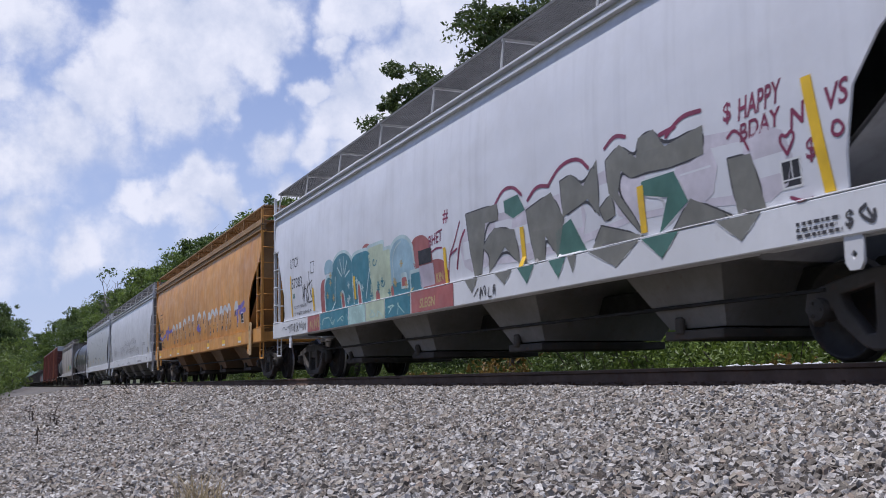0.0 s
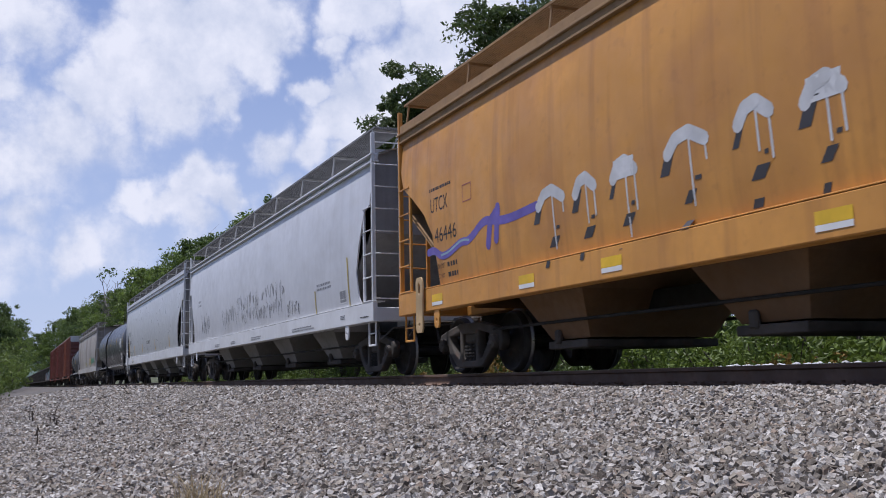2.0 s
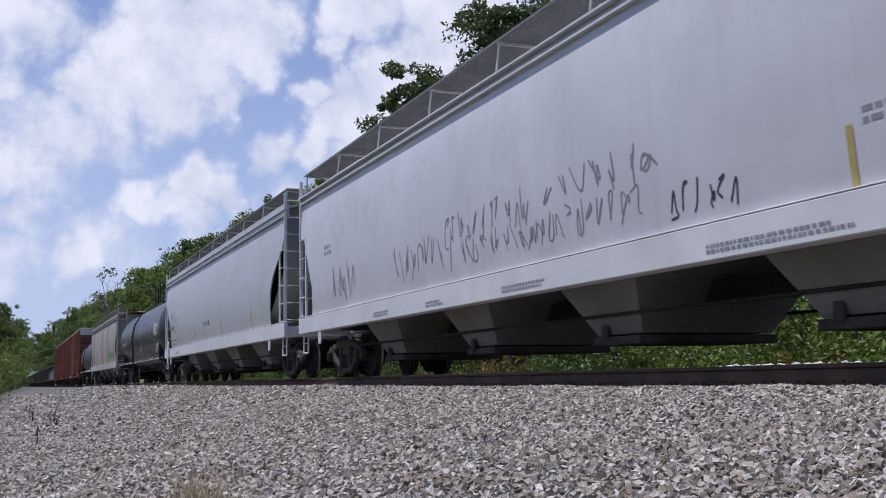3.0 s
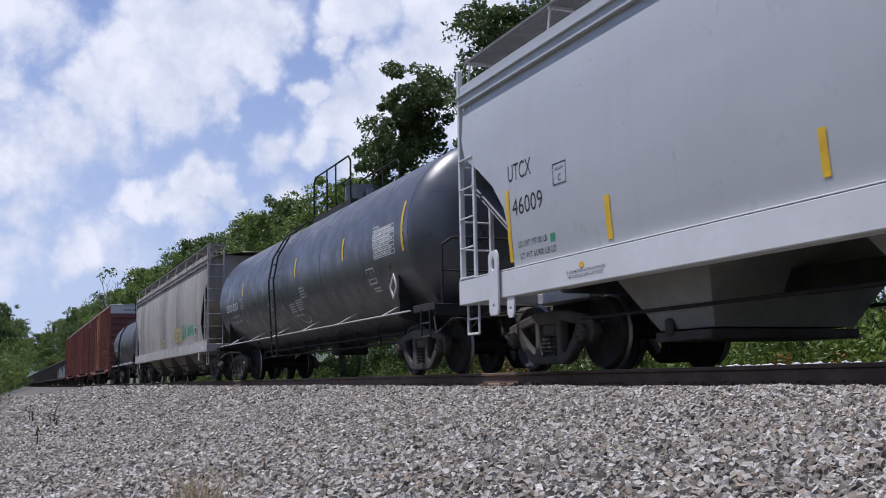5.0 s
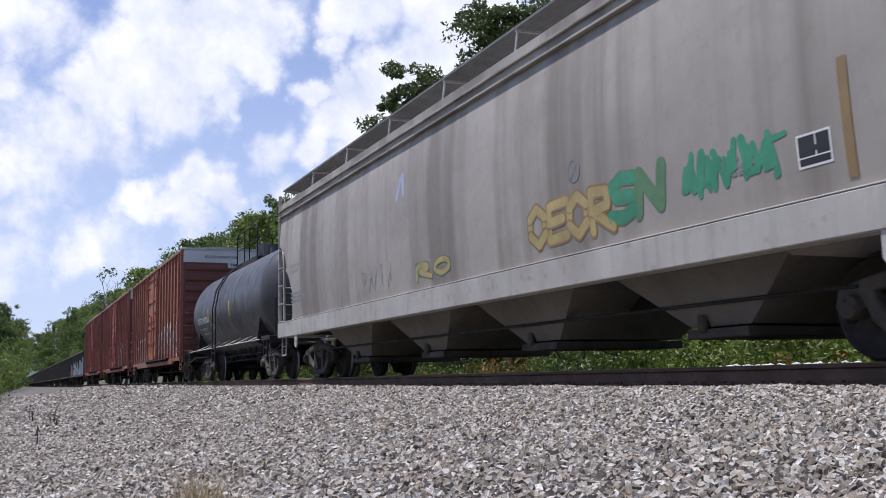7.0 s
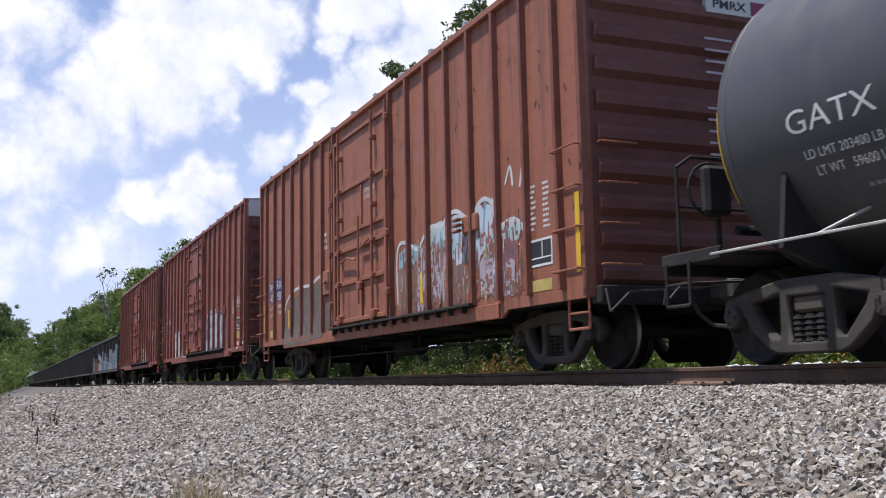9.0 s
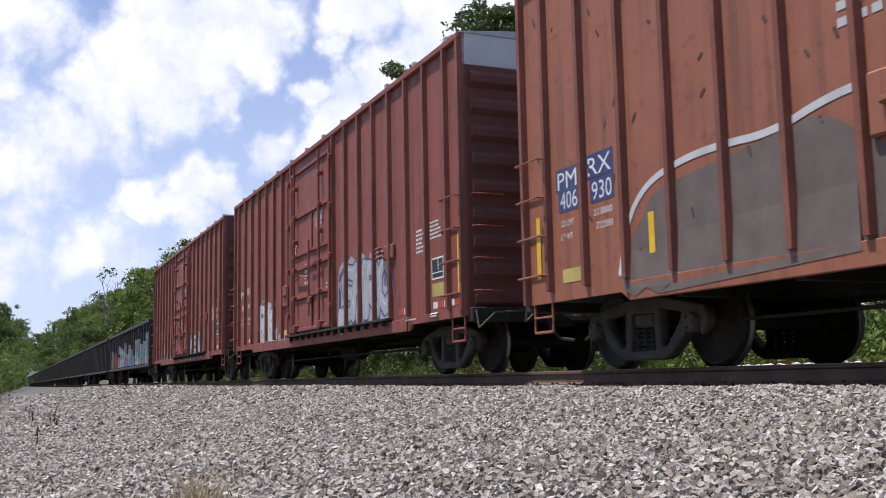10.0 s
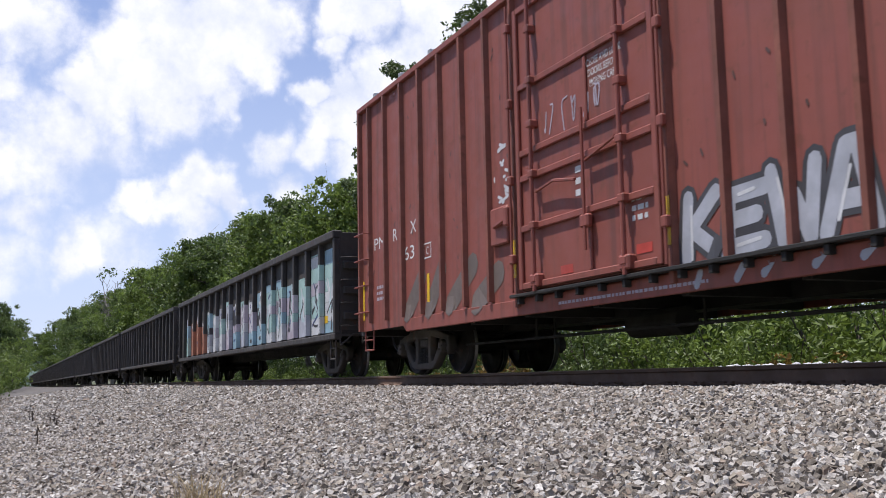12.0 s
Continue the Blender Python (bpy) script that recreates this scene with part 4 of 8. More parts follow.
def tank_car(length, radius, zc, paint, trim, ladder_at=0.0, truck_in=(1.5, 1.5), deck=0.0, head=0.45):
    """A tank car: domed barrel on stub sills with end platforms, side handrails, ladder and a top platform."""
    car = new("tank_car")
    h = length / 2
    b = h - head
    prof = [(0.02, -b)]
    for k in range(1, 23):
        a = math.pi / 2 * k / 22
        prof.append((radius * math.sin(a), -b + 0.62 * (1 - math.cos(a))))
    for x in np.linspace(-b + 1.2, b - 1.2, 12):
        prof.append((radius, x))
    for k in range(22, 0, -1):
        a = math.pi / 2 * k / 22
        prof.append((radius * math.sin(a), b - 0.62 * (1 - math.cos(a))))
    prof.append((0.02, b))
    bm = lathe(prof, 56, "X")
    bmesh.ops.translate(bm, verts=bm.verts, vec=(0, 0, zc))
    part("barrel", bm, paint, car, smooth=True)
    # weld seams
    for x in (-b + 0.62, -b * 0.33, b * 0.33, b - 0.62):
        bm = lathe([(radius + 0.002, x - 0.012), (radius + 0.006, x), (radius + 0.002, x + 0.012)], 56, "X")
        bmesh.ops.translate(bm, verts=bm.verts, vec=(0, 0, zc))
        part("weld_seam", bm, paint, car)
    for e in (-1, 1):
        bm = box(bmesh.new(), min(e * (h - 0.05), e * (h - 2.9)), max(e * (h - 0.05), e * (h - 2.9)), -0.22, 0.22, 0.68, 1.0, 0.02)
        part("stub_sill", bm, M["under"], car)
        bm = box(bmesh.new(), min(e * h, e * (h - 0.9)), max(e * h, e * (h - 0.9)), -1.45, 1.45, 1.02, 1.07, 0.008)
        box(bm, min(e * h, e * (h - 0.9)), max(e * h, e * (h - 0.9)), -1.47, -1.44, 0.98, 1.10, 0.008)
        box(bm, min(e * h, e * (h - 0.06)), max(e * h, e * (h - 0.06)), -1.45, 1.45, 0.90, 1.08, 0.008)
        part("end_platform", bm, trim, car, "black steel end platform")
        bm = rods([(e * (h - 0.08), -1.3, 1.08), (e * (h - 0.08), -1.3, 2.0), (e * (h - 0.08), -1.12, 2.12), (e * (h - 0.08), 1.12, 2.12),
                   (e * (h - 0.08), 1.3, 2.0), (e * (h - 0.08), 1.3, 1.08)], 0.02)
        rod(bm, (e * (h - 0.08), -1.3, 1.6), (e * (h - 0.08), 1.3, 1.6), 0.015)
        part("end_handrail", bm, trim, car)
        if e < 0:
            xw = e * (h - 0.16)
            ring = [(xw, -0.95 + 0.27 * math.cos(t), 1.78 + 0.27 * math.sin(t)) for t in np.linspace(0, 2 * math.pi, 17)]
            bm = rods(ring, 0.016)
            for t in (0.5, 2.6, 4.7):
                rod(bm, (xw + 0.04, -0.95, 1.78), (xw, -0.95 + 0.27 * math.cos(t), 1.78 + 0.27 * math.sin(t)), 0.013)
            part("hand_brake_wheel", bm, trim, car, "black spoked hand brake wheel")
            bm = box(bmesh.new(), xw + 0.03, xw + 0.17, -1.12, -0.8, 1.5, 2.0, 0.04)
            rods([(xw + 0.1, -0.95, 1.5), (xw + 0.1, -0.95, 1.07)], 0.03, bm)
            part("brake_gear_box", bm, M["under"], car)
        # saddle bolster web
        bm = bmesh.new()
        rim = [(radius * math.sin(t), zc - radius * math.cos(t)) for t in np.linspace(-1.15, 1.15, 13)]
        x0, x1 = e * (h - 1.68), e * (h - 1.62)
        pts = rim + [(1.42, 0.98), (0.9, 0.78), (-0.9, 0.78), (-1.42, 0.98)]
        va = [bm.verts.new((x0, y, z)) for y, z in pts]
        vb = [bm.verts.new((x1, y, z)) for y, z in pts]
        for i in range(len(pts)):
            bm.faces.new((va[i], vb[i], vb[(i + 1) % len(pts)], va[(i + 1) % len(pts)]))
        bm.faces.new(va)
        bm.faces.new(vb[::-1])
        bmesh.ops.recalc_face_normals(bm, faces=bm.faces)
        bmesh.ops.triangulate(bm, faces=[f for f in bm.faces if len(f.verts) > 4])
        part("saddle", bm, trim, car)
        bw = box(bmesh.new(), e * (h - 1.0) - 0.12, e * (h - 1.0) + 0.12, -0.6, -0.2, 1.1, 1.5, 0.04)
        rod(bw, (e * (h - 0.5), -0.5, 1.3), (e * (h - 1.2), -0.5, 1.3), 0.10, 12)
        rod(bw, (e * (h - 0.3), -0.75, 1.35), (e * (h - 0.3), -0.3, 1.35), 0.05, 8)
        part("brake_gear", bw, M["under"], car)
        for s in (-1, 1):
            stirrup(car, e * (h - 0.3), 1.0, s, trim)
        coupler(car, e * (h - 0.05), e)
        truck(car, e * (h - truck_in[0 if e < 0 else 1]))
    for s in (-1, 1):
        z, y = 1.02, s * 1.53
        bm = rods([(-h + 0.85, y, z), (h - 0.85, y, z)], 0.014)
        for x in np.linspace(-h + 2.2, h - 2.2, 6):
            a = math.asin(min(1.0, (zc - 1.24) / radius))
            rod(bm, (x, y, z), (x + 0.12, s * radius * math.cos(a), 1.24), 0.015)
        part("side_handrail", bm, M["silver"], car, "pale steel pipe handrail")
        # ladder that follows the barrel
        lad = None
        for dx in (-0.24, 0.24):
            pts = [(ladder_at + dx, s * 1.60, 0.52), (ladder_at + dx, s * (radius + 0.13), zc)]
            for t in (0.35, 0.7, 1.05):
                pts.append((ladder_at + dx, s * (radius + 0.12) * math.cos(t), zc + (radius + 0.12) * math.sin(t)))
            lad = part("ladder" if not lad else "stile", rods(pts, 0.022), trim, lad or car, "black steel ladder")
        for k in range(11):
            z = 0.54 + k * 0.31
            if z < zc:
                yy = s * (1.60 + (radius + 0.13 - 1.60) * (z - 0.52) / (zc - 0.52))
            else:
                yy = s * math.sqrt(max(0.01, (radius + 0.12) ** 2 - (z - zc) ** 2))
            part("rung", rods([(ladder_at - 0.24, yy, z), (ladder_at + 0.24, yy, z)], 0.014), trim, lad)
    zt = zc + radius
    ladder_at += deck
    bm = box(bmesh.new(), ladder_at - 1.5, ladder_at + 1.5, -0.6, 0.6, zt - 0.12, zt + 0.03, 0.005)
    part("top_platform", bm, trim, car)
    for s in (-1, 1):
        bm = rods([(ladder_at - 1.45, s * 0.58, zt + 0.02), (ladder_at - 1.45, s * 0.58, zt + 0.9), (ladder_at - 1.3, s * 0.58, zt + 1.02),
              (ladder_at + 1.3, s * 0.58, zt + 1.02), (ladder_at + 1.45, s * 0.58, zt + 0.9), (ladder_at + 1.45, s * 0.58, zt + 0.02)], 0.022)
        railing = part("safety_railing", bm, trim, car)
        for x0, x1 in ((-1.45, -0.3), (0.3, 1.45)):
            part("middle_rail", rods([(ladder_at + x0, s * 0.58, zt + 0.5), (ladder_at + x1, s * 0.58, zt + 0.5)], 0.016), trim, railing)
        for x in (-0.35, 0.35):
            part("railing_post", rods([(ladder_at + x, s * 0.58, zt), (ladder_at + x, s * 0.58, zt + 1.02)], 0.02), trim, railing)
    for x, r, hh in ((-0.7, 0.28, 0.26), (0.55, 0.42, 0.5), (1.15, 0.12, 0.35)):
        bm = bmesh.new()
        bmesh.ops.create_cone(bm, cap_ends=True, segments=20, radius1=r, radius2=r * 0.94, depth=hh, matrix=Matrix.Translation((ladder_at + x, 0, zt + hh / 2 - 0.02)))
        part("manway_dome" if r > 0.3 else "top_valve", bm, paint, car)
    # bottom outlet and heater pipes
    bm = box(bmesh.new(), -0.35, 0.35, -0.35, 0.35, zc - radius - 0.22, zc - radius + 0.1, 0.05)
    part("bottom_outlet", bm, M["under"], car)
    bm = rods([(-h + 3.0, -0.7, 0.78), (h - 3.0, -0.7, 0.78)], 0.025)
    rods([(-h + 3.0, -0.7, 0.62), (h - 3.0, -0.7, 0.62)], 0.02, bm)
    for x in np.linspace(-h + 3.2, h - 3.2, 9):
        rod(bm, (x, -0.7, 0.6), (x, -0.75, zc - math.sqrt(radius ** 2 - 0.56)), 0.02)
    part("brake_rigging", bm, M["under"], car)
    return car


def box_car(length, paint, end_paint, stripe=None, door_paint=None, ledge=None):
    """A ribbed fifty-foot high-cube box car with a sliding door on each side."""
    car = new("box_car")
    h = length / 2
    door_paint, ledge = door_paint or paint, ledge or M["under"]
    top = 4.93
    for s in (-1, 1):
        # side wall with its door opening closed by the door behind
        bm = bmesh.new()
        out = [(-h, 0.80), (-h + 2.1, 0.80), (-h + 2.25, 0.70), (h - 2.25, 0.70), (h - 2.1, 0.80), (h, 0.80), (h, top), (-h, top)]
        prism(bm, out, s * 1.49, s * 1.53)
        part("side_wall", bm, paint, car)
        for k in range(9):
            for e in (-1, 1):
                x = e * (1.62 + 0.81 * k) if k < 8 else e * (h - 0.06)
                w = 0.055 if k < 8 else 0.06
                bm = bmesh.new()
                prism_x = [(x - w, 1.53), (x - w * 0.6, 1.60), (x + w * 0.6, 1.60), (x + w, 1.53)]
                z0, z1 = (0.93 if 0 < k < 8 else 0.80), top - 0.1
                a = [bm.verts.new((px, s * py, z0)) for px, py in prism_x]
                b = [bm.verts.new((px, s * py, z1)) for px, py in prism_x]
                for i in range(3):
                    bm.faces.new((a[i], a[i + 1], b[i + 1], b[i]))
                bm.faces.new(a)
                bm.faces.new(b)
                bmesh.ops.recalc_face_normals(bm, faces=bm.faces)
                part("side_post" if k < 8 else "corner_post", bm, M["oxide_post"], car)
        bm = box(bmesh.new(), -h, h, s * 1.47, s * 1.60, top - 0.10, top, 0.012)
        part("top_chord", bm, paint, car)
        bm = box(bmesh.new(), -h + 2.3, h - 2.3, s * 1.53, s * 1.56, 0.70, 0.90, 0.006)
        part("side_sill", bm, paint, car)
        bm = box(bmesh.new(), -1.7, 4.9, s * 1.53, s * 1.66, 0.915, 0.955, 0.006)
        for k in range(14):
            x = -1.5 + k * 0.47
            box(bm, x - 0.03, x + 0.03, s * 1.53, s * 1.64, 0.83, 0.914, 0.005)
        part("door_track", bm, ledge, car, "worn steel door track on brackets")
        # door
        bm = box(bmesh.new(), -1.5, 1.5, s * 1.535, s * 1.575, 0.98, 4.62, 0.006)
        door = part("sliding_door", bm, door_paint, car, "closed steel sliding door with lock rods")
        for z in (1.04, 1.75, 2.38, 2.70, 3.55, 4.56):
            part("door_brace", box(bmesh.new(), -1.41, 1.41, s * 1.575, s * 1.615, z - 0.04, z + 0.04, 0.01), door_paint, door)
        for x in (-1.46, 1.46):
            part("door_edge", box(bmesh.new(), x - 0.045, x + 0.045, s * 1.575, s * 1.617, 1.0, 4.6, 0.01), door_paint, door)
        part("door_brace", box(bmesh.new(), 0.14, 0.20, s * 1.575, s * 1.605, 1.085, 1.70, 0.01), door_paint, door)
        part("door_brace", box(bmesh.new(), 0.14, 0.20, s * 1.575, s * 1.605, 2.745, 3.50, 0.01), door_paint, door)
        for x in (-1.02, 0.92):
            bm = rods([(x, s * 1.66, 0.95), (x, s * 1.66, 4.7)], 0.028, sides=8)
            for z in (1.1, 1.75, 2.38, 3.0, 3.55, 4.2):
                box(bm, x - 0.06, x + 0.06, s * 1.57, s * 1.69, z - 0.045, z + 0.045, 0.012)
            box(bm, x - 0.10, x + 0.10, s * 1.57, s * 1.68, 1.0, 1.16, 0.02)
            part("lock_rod", bm, door_paint, door)
        bm = rods([(-0.95, s * 1.64, 2.15), (-0.5, s * 1.66, 2.20), (0.0, s * 1.66, 2.12)], 0.02)
        rods([(0.2, s * 1.64, 2.3), (0.85, s * 1.67, 2.42)], 0.02, bm)
        rods([(0.17, s * 1.66, 1.3), (0.17, s * 1.66, 2.9)], 0.022, bm)
        box(bm, 0.08, 0.26, s * 1.60, s * 1.68, 1.55, 1.70, 0.02)
        part("door_handle", bm, door_paint, door)
        for e in (-1, 1):
            bm = rods([(e * 1.62, s * 1.645, 0.98), (e * 1.62, s * 1.645, 4.7)], 0.02)
            for z in (1.4, 2.4, 3.4, 4.4):
                box(bm, e * 1.62 - 0.05, e * 1.62 + 0.05, s * 1.6, s * 1.67, z - 0.06, z + 0.06, 0.015)
            part("door_post_gear", bm, paint, car)
        bm = box(bmesh.new(), -2.35, -1.85, s * 1.53, s * 1.585, 1.65, 2.15, 0.02)
        rods([(-2.2, s * 1.60, 1.9), (-1.75, s * 1.64, 1.95)], 0.03, bm)
        box(bm, -1.82, -1.70, s * 1.56, s * 1.67, 1.85, 2.1, 0.02)
        part("door_stop", bm, paint, car)
        bm = box(bmesh.new(), 4.55, 5.05, s * 1.53, s * 1.58, 1.95, 2.2, 0.02)
        for k in range(3):
            box(bm, 4.42, 4.62, s * 1.6, s * 1.68, 1.98 + k * 0.08, 2.02 + k * 0.08, 0.01)
        part("door_stop", bm, paint, car)
        for e in (-1, 1):
            for k in range(4):
                z = 1.12 + 0.47 * k
                bm = rods([(e * (h - 0.06), s * 1.60, z), (e * (h - 0.06), s * 1.68, z), (e * (h - 0.62), s * 1.68, z), (e * (h - 0.62), s * 1.60, z)], 0.013)
                part("grab_iron", bm, paint, car)
            stirrup(car, e * (h - 0.36), 0.82, s, paint, 0.44, 0.36)
    for e in (-1, 1):
        bm = box(bmesh.new(), min(e * h, e * (h - 0.04)), max(e * h, e * (h - 0.04)), -1.53, 1.53, 0.80, 4.45, 0.004)
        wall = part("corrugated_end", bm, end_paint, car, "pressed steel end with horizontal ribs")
        x = e * h
        for k in range(9):
            bm = bmesh.new()
            z = 1.05 + k * 0.40
            prof = [(0.0, z - 0.14), (0.07, z - 0.06), (0.07, z + 0.04), (0.0, z + 0.12)]
            a = [bm.verts.new((x + e * p, -1.42, q)) for p, q in prof]
            b = [bm.verts.new((x + e * p, 1.42, q)) for p, q in prof]
            faces = [bm.faces.new((a[i], a[i + 1], b[i + 1], b[i])) for i in range(3)] + [bm.faces.new(a), bm.faces.new(b)]
            bmesh.ops.recalc_face_normals(bm, faces=faces)
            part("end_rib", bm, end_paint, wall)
        bm = box(bmesh.new(), min(e * h, e * (h - 0.04)), max(e * h, e * (h - 0.04)), -1.53, 1.53, 4.452, top, 0.004)
        part("end_top_panel", bm, stripe or end_paint, car)
        bm = box(bmesh.new(), min(e * (h - 0.1), e * (h + 0.12)), max(e * (h - 0.1), e * (h + 0.12)), -1.5, 1.5, 0.72, 0.92, 0.015)
        part("end_sill", bm, M["under"], car)
        for k in range(4):
            z = 1.15 + 0.46 * k
            bm = rods([(x + e * 0.08, -1.45, z), (x + e * 0.14, -1.45, z), (x + e * 0.14, -0.98, z), (x + e * 0.08, -0.98, z)], 0.013)
            part("end_grab_iron", bm, paint, car)
        coupler(car, e * (h + 0.15), e)
        truck(car, e * (h - 1.75))
    bm = bmesh.new()
    arc = [(-1.56, top), (-0.8, top + 0.09), (0, top + 0.13), (0.8, top + 0.09), (1.56, top)]
    a = [bm.verts.new((-h - 0.02, y, z)) for y, z in arc] + [bm.verts.new((-h - 0.02, 1.56, top - 0.01)), bm.verts.new((-h - 0.02, -1.56, top - 0.01))]
    b = [bm.verts.new((h + 0.02, v.co.y, v.co.z)) for v in a]
    for i in range(7):
        bm.faces.new((a[i], b[i], b[(i + 1) % 7], a[(i + 1) % 7]))
    bm.faces.new(a)
    bm.faces.new(b[::-1])
    for k in range(12):
        x = -h + 0.7 + k * (length - 1.4) / 11
        box(bm, x - 0.05, x + 0.05, -1.5, 1.5, top + 0.02, top + 0.15, 0.01)
    bmesh.ops.recalc_face_normals(bm, faces=bm.faces)
    part("roof", bm, M["galv"], car, "galvanised ribbed steel roof")
    bm = box(bmesh.new(), -h, h, -1.48, 1.48, 0.84, 0.9)
    box(bm, -h, h, -0.2, 0.2, 0.66, 0.86)
    part("underframe", bm, M["under"], car)
    for x in np.linspace(-h + 3, h - 3, 7):
        part("cross_bearer", box(bmesh.new(), x - 0.06, x + 0.06, -1.45, 1.45, 0.68, 0.838), M["under"], car)
    bm = rods([(-h + 3.2, -0.9, 0.45), (h - 3.2, -0.9, 0.45)], 0.02)
    for x in (-2.4, -1.9, 1.2):
        rod(bm, (x, -0.9, 0.42), (x, -0.9, 0.7), 0.02)
    rod(bm, (-0.5, -0.6, 0.52), (0.5, -0.6, 0.52), 0.16, 12)
    part("brake_rigging", bm, M["under"], car)
    return car


def gondola(length, paint, posts=19):
    """A ribbed high-side gondola car, open above."""
    car = new("gondola_car")
    h = length / 2
    for s in (-1, 1):
        bm = box(bmesh.new(), -h, h, s * 1.42, s * 1.46, 0.82, 2.78, 0.004)
        part("side_wall", bm, paint, car)
        bm = box(bmesh.new(), -h, h, s * 1.40, s * 1.60, 2.74, 2.90, 0.02)
        part("top_chord", bm, paint, car)
        bm = box(bmesh.new(), -h, h, s * 1.42, s * 1.57, 0.74, 0.86, 0.015)
        part("side_sill", bm, paint, car)
        for k in range(posts + 1):
            x = -h + 0.06 + (length - 0.12) * k / posts
            bm = box(bmesh.new(), x - 0.06, x + 0.06, s * 1.46, s * 1.57, 0.86, 2.74, 0.012)
            part("side_post", bm, paint, car)
        for e in (-1, 1):
            stirrup(car, e * (h - 0.3), 0.78, s, paint)
    for e in (-1, 1):
        bm = box(bmesh.new(), min(e * h, e * (h - 0.06)), max(e * h, e * (h - 0.06)), -1.46, 1.46, 0.8, 2.86, 0.006)
        for z in (1.2, 1.7, 2.2):
            box(bm, min(e * h, e * (h + 0.08)), max(e * h, e * (h + 0.08)), -1.4, 1.4, z - 0.08, z + 0.08, 0.02)
        part("end_wall", bm, paint, car)
        for k in range(4):
            z = 1.0 + 0.45 * k
            bm = rods([(e * (h + 0.02), -1.44, z), (e * (h + 0.12), -1.44, z), (e * (h + 0.12), -1.0, z), (e * (h + 0.02), -1.0, z)], 0.013)
            part("end_grab_iron", bm, paint, car)
        coupler(car, e * (h - 0.05), e)
        truck(car, e * (h - 1.9), turning=False)
    bm = box(bmesh.new(), -h, h, -1.42, 1.42, 0.84, 0.92)
    box(bm, -h, h, -0.2, 0.2, 0.62, 0.84)
    part("floor_plate", bm, M["under"], car)
    return car


